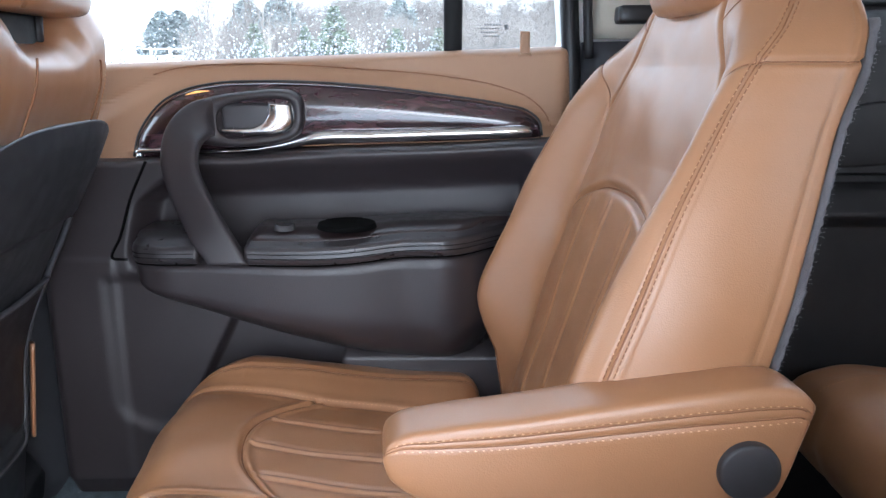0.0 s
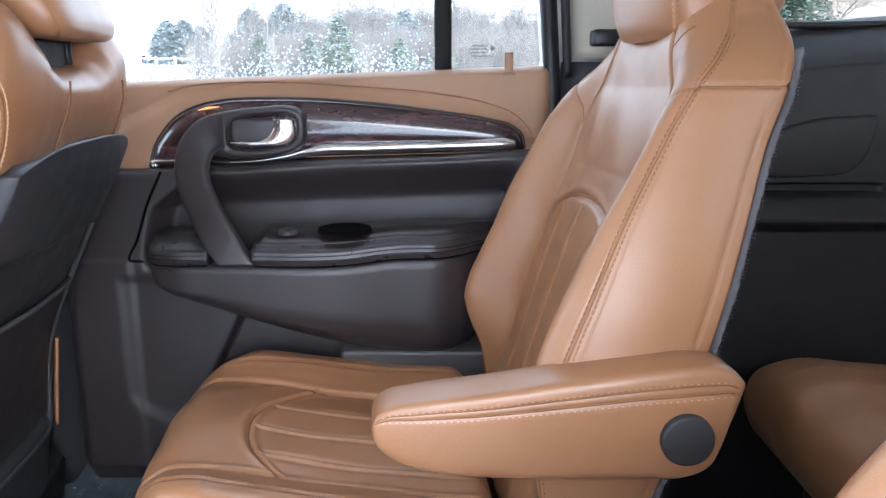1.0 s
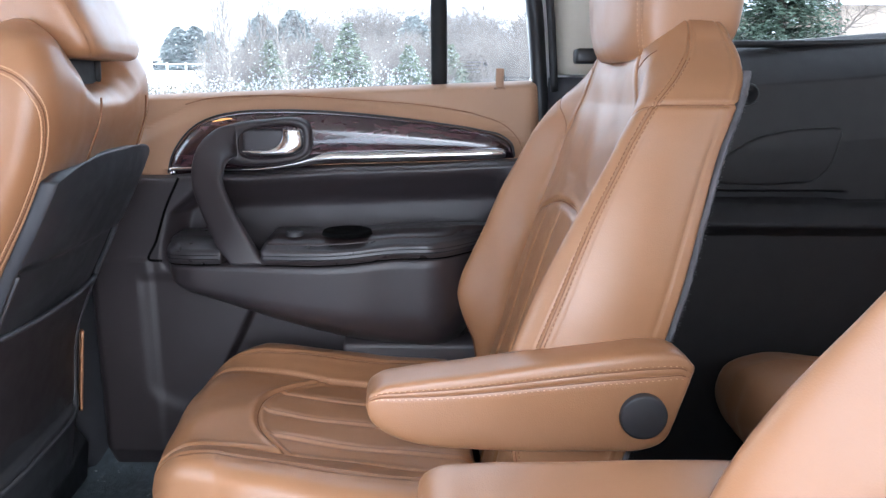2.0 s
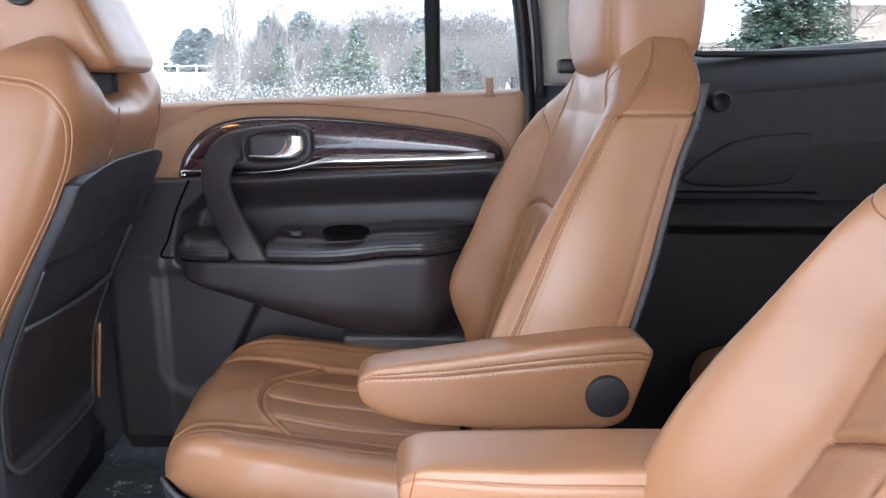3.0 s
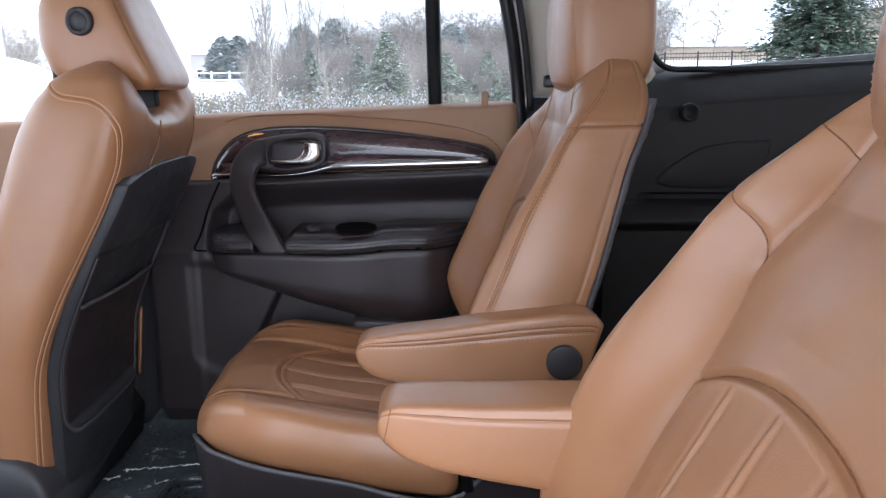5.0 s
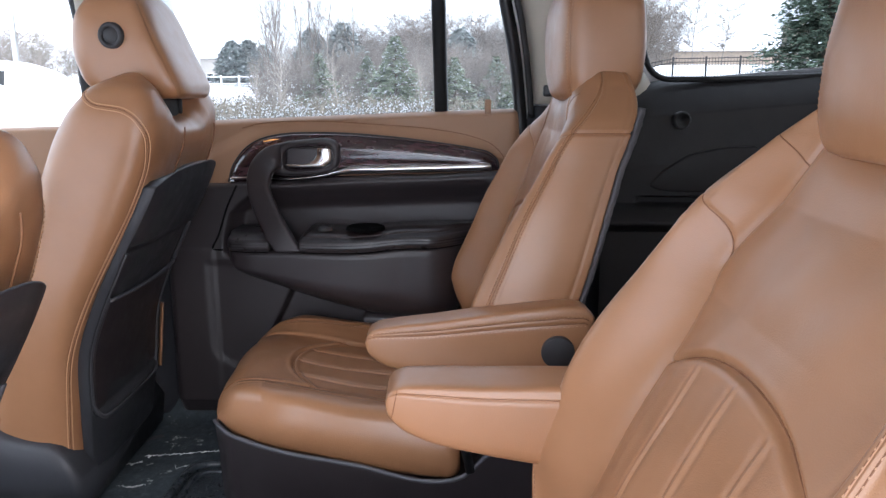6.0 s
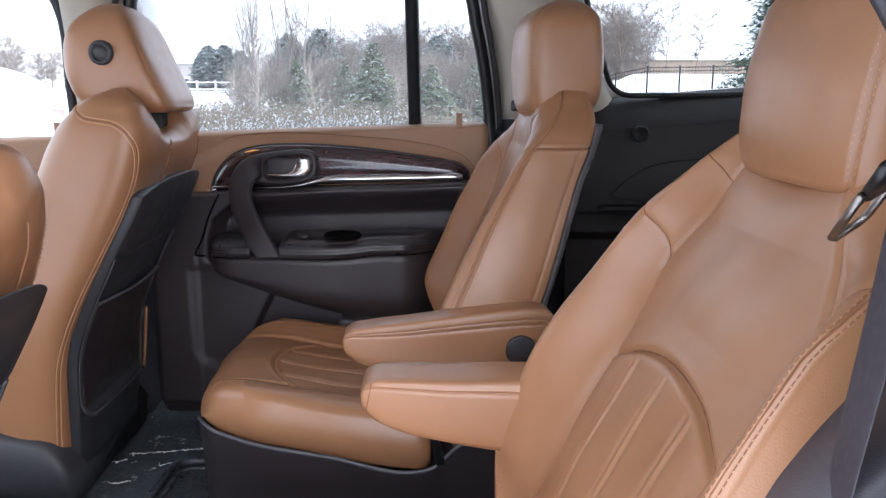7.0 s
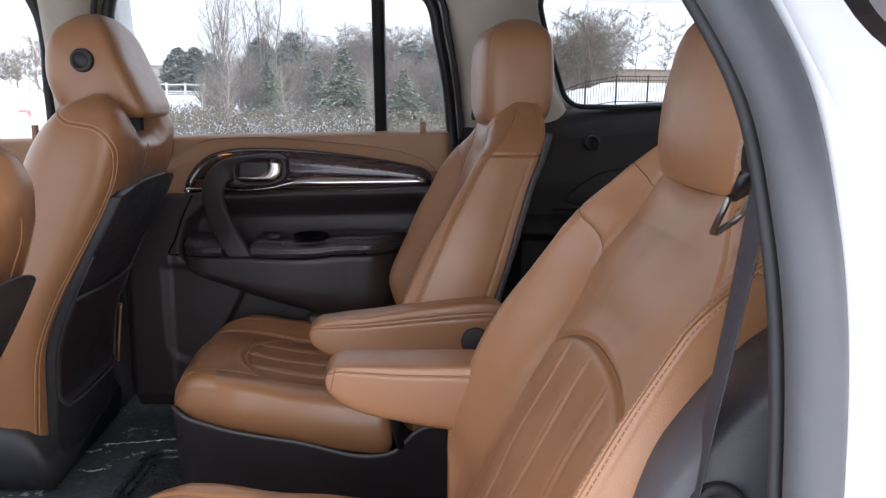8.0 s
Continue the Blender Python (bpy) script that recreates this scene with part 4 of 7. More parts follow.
def seat_back(parent, back, deep, plump, outer):
    """outer: how much narrower the outboard half is, low down."""
    z = np.concatenate([np.linspace(0.68, 0.97, 70)[:-1], np.linspace(0.97, 1.225, 128)[:-1], np.linspace(1.225, 1.298, 34)])
    W, S, R, C = (smooth_table(z, BZ, t) for t in (BW, BS, BR, BC))
    I = smooth_table(z, IZ, IW)
    # the middle lies back between plump bolsters
    C = C + deep * np.interp(z, [0.68, 0.80, 0.87, 1.0, 1.10, 1.20, 1.26], [0.4, 0.6, 0.80, 1.0, 1.0, 0.6, 0.0])
    # columns over half the loop: insert, bolster front, side, rear
    ins = np.linspace(0, 1, 62)
    bol = np.unique(np.concatenate([np.linspace(0, 0.12, 7)[1:], np.linspace(0.12, 0.86, 22), np.linspace(0.86, 1.0, 11)]))
    sid = np.concatenate([np.linspace(0, 0.10, 6)[1:], np.linspace(0.14, 0.86, 12), np.linspace(0.88, 1.0, 7)])
    rear = np.linspace(0.12, 1.0, 9)
    nI, nB, nS = len(ins), len(bol), len(sid)
    puff = smooth_table(z, [0.68, 0.80, 0.825, 0.86, 0.90, 0.95, 1.0, 1.04, 1.14, 1.20, 1.25, 1.298], [0.0, 0.002, 0.010, 0.026, 0.033, 0.036, 0.033, 0.028, 0.019, 0.015, 0.010, 0.0])
    # on the outboard side the sewn edge itself is the crest
    Ro = np.interp(z, [0.80, 0.88, 1.15, 1.25], [0, 1, 1, 0])
    So, puff_o = S - 0.022 * Ro, puff * 0.3
    puff = puff + plump * smooth_table(z, PLUMP_Z, PLUMP_X)
    col_w, col_x, col_o = [], [], []
    for a in ins:
        col_w.append(a * I)
        col_x.append(C - 0.006 * (1 - a * a) * np.interp(z, [0.7, 1.05, 1.2], [1, 1, 0.4]))
        col_o.append(col_x[-1])
    for b in bol:
        col_w.append(I + (W - I) * (1 - (1 - b) ** 1.25))
        s = b * b * (3 - 2 * b)
        col_x.append(C + (S - C) * s - puff * math.sin(math.pi * b ** 1.45))
        col_o.append(C + (So - C) * s - puff_o * math.sin(math.pi * b ** 1.45))
    for c in sid:
        col_w.append(W + 0.006 * math.sin(math.pi * c) - 0.008 * c)
        col_x.append(S + (R - S) * c)
        col_o.append(So + (R - So) * c)
    for r in rear:
        col_w.append((W - 0.008) * (1 - r))
        col_x.append(R + 0.012 * math.sin(math.pi * r / 2))
        col_o.append(col_x[-1])
    w, x, xo = np.stack(col_w, 1), np.stack(col_x, 1), np.stack(col_o, 1)
    w_all = np.concatenate([w, -w[:, 1:-1][:, ::-1]], 1)
    x_all = np.concatenate([x, xo[:, 1:-1][:, ::-1]], 1)
    zz = np.broadcast_to(z[:, None], w_all.shape)
    squeeze = 1 - (1 - outer) * np.interp(z, [0.68, 1.0, 1.12, 1.2], [1, 1, 0.5, 0])[:, None]
    w_true = np.where(w_all < 0, np.where(w_all < -0.15, -0.15 + (w_all + 0.15) * squeeze, w_all), w_all)
    w_true = np.where(w_true > 0, w_true + plump * smooth_table(z, SPREAD_Z, SPREAD_W)[:, None] * np.clip(w_true / W[:, None], 0, 1) ** 3, w_true)
    # shoulders stand higher than the middle
    ear = np.clip((z - 1.19) / 0.108, 0, 1)[:, None] ** 1.5 * (0.030 * np.exp(-((np.abs(w_all) - 0.100) / 0.045) ** 2) - 0.020)
    P = back(x_all, w_true, zz + ear)
    # the shoulders are round
    soft = np.interp(z, [1.165, 1.235], [0, 0.9])[:, None]
    n, jS = w_all.shape[1], nI + nB - 1
    for j in (jS, n - jS):
        band = np.arange(j - 20, j + 18) % n
        for _ in range(40):
            Q = P[:, band]
            even = (P[:, (band - 1) % n] + P[:, (band + 1) % n]) / 2
            P[:, band] = Q + (even - Q) * soft[..., None] * 0.9
    N = outward(P, grid_normals(P))
    front = np.zeros(n, bool)
    front[: nI + nB] = True
    front[-(nI + nB - 1):] = True
    f = front[None, :]
    aw = np.abs(w_all)
    Icol, Wcol = I[:, None], W[:, None]
    d = np.zeros_like(w_all)
    # panel seams run from the headrest down to the shoulder, then fade to a crease
    d += np.where(f, groove(aw - Icol, 0.0032, 0.0026, 0.0008), 0) * np.interp(zz, [0.7, 1.04, 1.12, 1.136, 1.27, 1.285], [0.12, 0.2, 0.3, 1, 1, 0])
    arc = 1.066 - 0.041 * np.clip(aw / 0.144, 0, 1.05) ** 2.3
    inside = f & (aw <= Icol + 0.001)
    d += np.where(inside, groove(zz - arc, 0.0060, 0.0030, 0.0008), 0) * np.clip((0.146 - aw) / 0.010, 0, 1)
    below = np.clip((arc - zz) / 0.012, 0, 1)
    d += np.where(inside, 0.0026 * below * np.clip((Icol - aw) / 0.03, 0, 1), 0)
    for k in (-0.075, 0.0, 0.075):
        d += np.where(inside, pleat(w_all - k), 0) * np.clip((arc - zz - 0.004) / 0.02, 0, 1)
    share = np.clip((aw - Icol) / np.maximum(Wcol - Icol, 1e-4), 0, 1)
    shoulder = 1.134 + 0.071 * share ** 0.6
    on_bolster = f & (aw > Icol)
    d += np.where(on_bolster, groove(zz - shoulder, 0.0022, 0.0022, 0.0), 0)
    side = np.zeros(n, bool)
    side[nI + nB - 1: nI + nB + nS] = True
    side[n - (nI + nB + nS) + 1: n - (nI + nB) + 2] = True
    d += np.where(side[None, :], groove(zz - 1.205, 0.0024, 0.0022, 0.0006), 0)
    for j in (jS, n - jS):
        d[:, j] -= 0.0026
        for k in (1, -1):
            d[:, (j + k) % n] -= 0.0008
            d[:, (j + 3 * k) % n] += 0.0008
    jR = nI + nB + nS - 7
    for j in (jR, n - jR):
        d[:, j] -= 0.0018
    # slow unevenness of padded leather
    d += 0.0015 * np.sin(zz * 31 + w_all * 17) * np.sin(w_all * 41 + zz * 9)
    P = P + N * d[..., None]
    body = part("backrest", grid(P, False, True, True, True), LEATHER, parent)
    rows = [k for k in range(len(z)) if 0.72 < z[k] < 1.262]
    geos = []
    for j in (jS, n - jS):
        seam_line(P[rows, j] - N[rows, j] * 0.0002, body, 0.0011)
        for k in (1, -1):
            q, m = row_offset(P[rows], N[rows], j, 0.0048, k)
            geos.append(stitches(q + m * 0.0002, m))
            seam_line(q - m * 0.0002, body, 0.0006)
    # seams over the front, from one shoulder to the other
    half = nI + nB
    order = np.concatenate([np.arange(n - half + 1, n), np.arange(half)])
    Pf, Nf, Wf = P[:, order], N[:, order], w_all[:, order]
    for s in (-1, 1):
        zl = np.linspace(1.134, 1.265, 30)
        seam_line(lay(Pf, Nf, zl, z, s * smooth_table(zl, IZ, IW), Wf)[0], body, 0.0009)
        q = np.linspace(0, 1, 26)
        zs = 1.134 + 0.071 * q ** 0.6
        Iz, Wz = smooth_table(zs, IZ, IW), smooth_table(zs, BZ, BW)
        seam_line(lay(Pf, Nf, zs, z, s * (Iz + (Wz - Iz) * q), Wf)[0], body, 0.0008)
        zt = np.linspace(1.236, 1.262, 8)
        seam_line(lay(Pf, Nf, zt, z, s * np.linspace(0.101, 0.128, 8), Wf)[0], body, 0.0008)
        k = int(np.argmin(np.abs(z - 1.205)))
        cols = np.arange(jS, jS + nS) if s > 0 else np.arange(n - jS - nS, n - jS + 1)
        seam_line(P[k, cols], body, 0.0009)
    wl = np.linspace(-0.140, 0.140, 60)
    seam_line(lay(Pf, Nf, 1.066 - 0.041 * (np.abs(wl) / 0.144) ** 2.3, z, wl, Wf)[0], body, 0.0010)
    stitched(joined(*geos), body)
    # carpeted back panel
    zc = np.linspace(0.70, 1.24, 160)
    Wc, Rc = smooth_table(zc, BZ, BW) - 0.004, smooth_table(zc, BZ, BR)
    t = np.linspace(-1, 1, 25)
    rim = np.sign(t) * np.abs(t) ** 0.8
    fuzz = np.random.default_rng(4).normal(0, 0.0006, (160, 50))
    front_x = Rc[:, None] + 0.002 + 0 * rim[None, :]
    rear_x = Rc[:, None] + 0.004 + 0.022 * (1 - np.abs(rim[None, :]) ** 6)
    X = np.concatenate([front_x, rear_x[:, ::-1]], 1) + fuzz
    Wd = np.concatenate([Wc[:, None] * rim[None, :], (Wc[:, None] * rim[None, :])[:, ::-1]], 1) * 1.012 + fuzz[:, ::-1]
    sq = 1 - (1 - outer) * np.interp(zc, [0.68, 1.0, 1.12, 1.2], [1, 1, 0.5, 0])[:, None]
    Wd = np.where(Wd < -0.15, -0.15 + (Wd + 0.15) * sq, Wd)
    Q = back(X, Wd, np.broadcast_to(zc[:, None], X.shape))
    panel = part("back_panel", grid(Q, False, True, True, True), GREY_CARPET, parent, "fuzzy grey carpet")
    # loose fibres along the cut edge
    rng = np.random.default_rng(14)
    fv, ff = [], []
    for k in range(900):
        i, s = rng.integers(2, 158), (1 if outer < 1 else rng.choice((-1, 1)))
        a = back(np.array(Rc[i] + rng.uniform(0, 0.008)), np.array(s * Wc[i] * 1.006), np.array(zc[i]))
        b = a + (back(np.array(1.0), np.array(s * 1.0), np.array(zc[i])) - back(np.array(1.0), np.array(0.0), np.array(zc[i]))) * 0.0008 + rng.normal(0, 0.0007, 3)
        k0 = len(fv)
        fv += [tuple(a + (0, 0, 0.0006)), tuple(a - (0, 0, 0.0006)), tuple(b), tuple((a + b) / 2 + (0.0006, 0.0004, 0))]
        ff += [(k0, k0 + 1, k0 + 2), (k0, k0 + 2, k0 + 3), (k0 + 1, k0 + 3, k0 + 2)]
    tagged(part("fringe", (fv, ff), GREY_CARPET, panel), "", "", "", "stuff")
    return body


def headrest(parent, mapper, table, seam_at, label="", box=0.5, post=None):
    """table rows: z, front x, rear x, half width."""
    T = np.array(table)
    z0, z1 = T[0, 0], T[-1, 0]
    z = np.concatenate([np.linspace(z0, z0 + 0.02, 8)[:-1], np.linspace(z0 + 0.02, z1 - 0.03, 26)[:-1], np.linspace(z1 - 0.03, z1, 14)])
    F, R, W = (smooth_table(z, T[:, 0], T[:, k]) for k in (1, 2, 3))
    # round the lower edge and the top
    lo = np.sqrt(np.clip(1 - (1 - np.clip((z - z0) / 0.012, 0, 1)) ** 2, 0, 1)) * 0.14 + 0.86
    hi = np.sqrt(np.clip(1 - np.clip((z - (z1 - 0.045)) / 0.0455, 0, 1) ** 2, 0.0, 1)) ** 0.8
    k = lo * hi
    cx = (F + R) / 2
    hx = (R - F) / 2 * k
    hw = W * (k * 0.5 + 0.5 * np.sqrt(k))
    ang = np.linspace(0, 2 * np.pi, 96, endpoint=False)
    e = box
    c, s = np.sign(np.cos(ang)) * np.abs(np.cos(ang)) ** e, np.sign(np.sin(ang)) * np.abs(np.sin(ang)) ** e
    X = cx[:, None] - hx[:, None] * c[None, :]
    Wd = hw[:, None] * s[None, :]
    X = X - 0.010 * (1 - s[None, :] ** 2) * np.clip(c[None, :], 0, 1) * k[:, None]
    Z = np.broadcast_to(z[:, None], X.shape)
    P = mapper(X, Wd, Z)
    N = outward(P, grid_normals(P))
    d = np.zeros(X.shape)
    js = [int(round(96 * seam_at)), 96 - int(round(96 * seam_at))]
    for j in js:
        d[:, j] -= 0.003
    P = P + N * d[..., None]
    ob = part("headrest", grid(P, False, True, True, True), LEATHER, parent, label)
    geos = []
    for j in js:
        for o in (-1, 1):
            geos.append(stitches(P[3:-6, (j + o) % 96], N[3:-6, (j + o) % 96]))
    if post is None:
        stitched(joined(*geos), ob)
    for w in (-0.055, 0.055):
        x = float((F[0] + R[0]) / 2) + 0.01
        p0, p1 = mapper(np.array(x), np.array(w), np.array(z0 + 0.02)), mapper(np.array(x - 0.002), np.array(w), np.array(z0 - 0.05))
        part("post", tube([p0, p1], 0.006, 10), post or STEEL, ob, "slim headrest post")
    return ob


def cushion(parent, low):
    x = np.concatenate([np.linspace(-0.385, -0.345, 22)[:-1], np.linspace(-0.345, -0.12, 100)[:-1], np.linspace(-0.12, 0.075, 44)])
    lift = np.sqrt(np.clip(1 - np.clip((-0.335 - x) / 0.0502, 0, 1) ** 2, 0, 1))
    zt = smooth_table(x, [-0.385, -0.33, -0.26, -0.15, 0.0, 0.16], [0.757, 0.768, 0.764, 0.748, 0.734, 0.724])
    zb = smooth_table(x, [-0.385, -0.3, -0.1, 0.05, 0.16], [0.703, 0.692, 0.668, 0.651, 0.645])
    zm = zb + (zt - zb) * 0.35
    # the rear end is rounded off too
    tail = np.sqrt(np.clip(1 - np.clip((x - 0.045) / 0.031, 0, 1) ** 2, 0, 1)) * 0.6 + 0.4
    lift = lift * tail
    top = zm + (zt - zm) * lift
    bot = zm + (zb - zm) * (0.25 + 0.75 * lift)
    W = smooth_table(x, [-0.385, -0.36, -0.32, -0.2, 0.0, 0.16], [0.165, 0.195, 0.22, 0.24, 0.25, 0.245]) - 0.03 * (1 - tail)
    I = np.full_like(x, 0.130)
    ins = np.linspace(0, 1, 56)
    bol = np.linspace(0, 1, 34)[1:]
    sid = np.concatenate([[0.04, 0.09, 0.15], np.linspace(0.22, 1.0, 10)])
    und = np.linspace(0.2, 1.0, 5)
    hump = 0.024 * np.interp(x, [-0.385, -0.345, -0.29, -0.1, 0.16], [0.0, 0.45, 1.0, 1.15, 1.15])
    cw, cz = [], []
    for a in ins:
        cw.append(a * I)
        cz.append(top + 0.004 * (1 - a * a))
    for b in bol:
        cw.append(I + (W - I) * (1 - (1 - b) ** 1.3))
        cz.append(top + hump * math.sin(math.pi * 0.66 * b) - 0.020 * b ** 4)
    zedge = cz[-1]
    for c in sid:
        cw.append(W + 0.014 * math.sin(math.pi * min(1, c * 0.9)) - 0.012 * c)
        cz.append(zedge + (bot - zedge) * c)
    for u in und:
        cw.append((W - 0.012) * (1 - u))
        cz.append(bot - 0.004 * u)
    w, z = np.stack(cw, 1), np.stack(cz, 1)
    w_all = np.concatenate([w, -w[:, 1:-1][:, ::-1]], 1)
    z_all = np.concatenate([z, z[:, 1:-1][:, ::-1]], 1)
    # the front edge is bowed forwards in the middle
    bow = 0.03 * (np.abs(w_all) / 0.25) ** 2
    xx = x[:, None] + bow * np.interp(x, [-0.385, -0.1, 0], [1.0, 0.3, 0])[:, None]
    P = low(xx, w_all, z_all)
    N = outward(P, grid_normals(P))
    nI, nB = len(ins), len(bol)
    n = w_all.shape[1]
    front = np.zeros(n, bool)
    front[: nI + nB] = True
    front[-(nI + nB - 1):] = True
    f = front[None, :]
    aw = np.abs(w_all)
    X = np.broadcast_to(x[:, None], aw.shape)
    mid = 0.012
    bend = lambda v: -0.252 + 0.062 * np.clip(np.abs(v - mid) / 0.125, 0, 1.2) ** 2.3
    arc = bend(w_all)
    inside = f & (aw <= 0.1305)
    back_of = np.clip((X - arc) / 0.012, 0, 1)
    d = np.where(f, groove(aw - 0.130, 0.0040, 0.0032, 0.0014), 0)
    d += np.where(inside, groove(X - arc, 0.0055, 0.0032, 0.0014), 0)
    d += np.where(inside, -0.0035 * back_of, 0)
    for k in (-0.062, 0.010, 0.080):
        d += np.where(inside, 1.25 * pleat(w_all - k), 0) * back_of
    # the sewn line along the crest of the bolsters
    crest = lambda v: np.interp(v, [-0.385, -0.33, -0.28, -0.18, 0.075], [0.150, 0.176, 0.182, 0.190, 0.200])
    d += np.where(f, groove(aw - crest(X), 0.0022, 0.0028, 0.0010), 0)
    d += 0.0018 * np.sin(X * 29 + w_all * 13) * np.sin(w_all * 37 + X * 7)
    P = P + N * d[..., None]
    ob = part("cushion", grid(P, False, True, True, True), LEATHER, parent)
    half = nI + nB
    order = np.concatenate([np.arange(n - half + 1, n), np.arange(half)])
    Pf, Nf, Wf = P[:, order], N[:, order], w_all[:, order]
    geos = []
    xl = np.linspace(-0.37, 0.06, 90)
    for s in (-1, 1):
        seam_line(lay(Pf, Nf, xl, x, np.full(90, s * 0.130), Wf)[0], ob, 0.0009)
        q, m = lay(Pf, Nf, xl, x, np.full(90, s * 0.1345), Wf)
        geos.append(stitches(q, m))
        seam_line(lay(Pf, Nf, xl, x, s * crest(xl), Wf)[0], ob, 0.0009)
        q, m = lay(Pf, Nf, xl, x, s * (crest(xl) - 0.006), Wf)
        geos.append(stitches(q, m))
    wl = np.linspace(-0.118, 0.128, 60)
    seam_line(lay(Pf, Nf, bend(wl), x, wl, Wf)[0], ob, 0.0011)
    stitched(joined(*geos), ob)
    return ob


def armrest(parent, mapper, face_w, width, button=True):
    """A padded arm beside the back: side outline lofted across, with a sewn top panel. face_w: the inboard face's place across the seat."""
    top = np.array([(-0.050, 0.898), (-0.047, 0.908), (-0.036, 0.917), (-0.01, 0.923), (0.06, 0.933), (0.135, 0.945), (0.21, 0.955), (0.252, 0.958), (0.278, 0.954), (0.290, 0.942)])
    bot = np.array([(-0.050, 0.895), (-0.046, 0.881), (-0.030, 0.866), (0.0, 0.855), (0.06, 0.849), (0.12, 0.847), (0.20, 0.848), (0.240, 0.849), (0.260, 0.857), (0.273, 0.886)])
    m = 64
    A, B = curve_pts(top, m), curve_pts(bot, m)
    # one half of the section: place across and share of the height, from the middle of the top to the middle of the underside
    def section(one_seam):
        f = 0.15
        pts = [(0.0, -0.012), (0.3, -0.011), (0.6, -0.008), (0.78, -0.002), (0.88, 0.010), (0.95, 0.034), (0.985, 0.070), (0.998, 0.105)]
        if one_seam:
            pts += [(1.012, f - 0.034), (1.02, f - 0.024), (0.99, f - 0.010), (0.955, f), (0.99, f + 0.010), (1.04, f + 0.04), (1.045, f + 0.09)]
            seams = [len(pts) - 4]
        else:
            pts += [(1.002, f - 0.034), (1.006, f - 0.022), (0.99, f - 0.012), (0.972, f), (0.99, f + 0.012), (1.012, f + 0.04), (0.99, f + 0.068), (0.972, f + 0.08), (0.99, f + 0.092), (1.015, f + 0.12), (1.02, f + 0.17)]
            seams = [len(pts) - 8, len(pts) - 4]
        pts += [(1.02, 0.55), (1.012, 0.68), (1.0, 0.80), (0.97, 0.90), (0.90, 0.965), (0.78, 0.995), (0.5, 1.0), (0.0, 1.0)]
        return pts, seams

    outer, so = section(False)
    inner, si = section(True)
    loop = outer + [(-a, b) for a, b in inner[::-1][1:-1]]
    n = len(loop)
    lo = len(outer)
    lines = so + [lo + (len(inner) - 2 - k) for k in si]
    rows = []
    for i in range(m):
        a, b = A[i], B[i]
        end = np.sin(np.pi * np.clip(i / (m - 1), 0, 1)) ** 0.35
        half = width / 2 * (0.72 + 0.28 * end)
        rows.append([(a[0] + (b[0] - a[0]) * v, face_w - width / 2 + s * half, a[1] + (b[1] - a[1]) * v) for s, v in loop])
    L = np.array(rows)
    P = mapper(L[..., 0], L[..., 1], L[..., 2])
    N = outward(P, grid_normals(P))
    ob = part("armrest", grid(P, False, True, True, True), LEATHER, parent)
    geos = []
    for k, j in enumerate(lines):
        line, nrm = P[1:-2, j], N[1:-2, j]
        seam_line(line - nrm * 0.0002, ob, 0.0009)
        if k < 2:
            geos.append(stitches(P[3:-2, j + (-2 if k == 0 else 2)], N[3:-2, j], 0.0062, 0.0044, 0.0007))
    # a sewn ring round the nose
    seam_line(P[4, lo + 3:n - 4], ob, 0.0006)
    stitched(joined(*geos), ob)
    if button:
        c = mapper(np.array(0.236), np.array(face_w + 0.001), np.array(0.892))
        sgn = 1 if mapper(np.array(0.0), np.array(1.0), np.array(0.9))[1] < c[1] else -1
        g = disc((0, 0, 0), 0.0245, 0.010 * 1, "y", 48, 0.003)
        v = [(c[0] + p[0], c[1] - 0.006 * sgn + sgn * p[1], c[2] + p[2]) for p in g[0]]
        part("pivot_cap", (v, g[1]), BUTTON, ob, "round charcoal plastic cap")
    return ob


def base_pan(parent, low):
    """Plastic skirt under the cushion, with a paler upper rim."""
    x = np.linspace(-0.372, 0.20, 34)
    zt = smooth_table(x, [-0.372, -0.30, -0.1, 0.05, 0.075, 0.125, 0.20], [0.712, 0.705, 0.681, 0.663, 0.669, 0.714, 0.722])
    W = smooth_table(x, [-0.372, -0.345, -0.29, -0.1, 0.2], [0.178, 0.212, 0.240, 0.262, 0.268])
    loops = []
    for xi, a, w in zip(x, zt, W):
        pts = [(-w + 0.004, a), (-w - 0.003, a - 0.003), (-w - 0.002, a - 0.012), (-w + 0.012, a - 0.06), (-w + 0.03, 0.525), (w - 0.03, 0.525), (w - 0.012, a - 0.06), (w + 0.002, a - 0.012), (w + 0.003, a - 0.003), (w - 0.004, a), (w - 0.03, a - 0.02), (-w + 0.03, a - 0.02)]
        loops.append([(xi, p, q) for p, q in pts])
    L = np.array(loops)
    P = low(L[..., 0], L[..., 1], L[..., 2])
    ob = sharp(part("base", grid(P, False, True, True, True), SOFT_BLACK, parent, "charcoal plastic seat base"), 40)
    for s in (-1, 1):
        part("rim", tube(low(x, s * (W + 0.001), zt - 0.001), 0.0038, 8), SEAL, ob, "paler upper rim")
    return ob


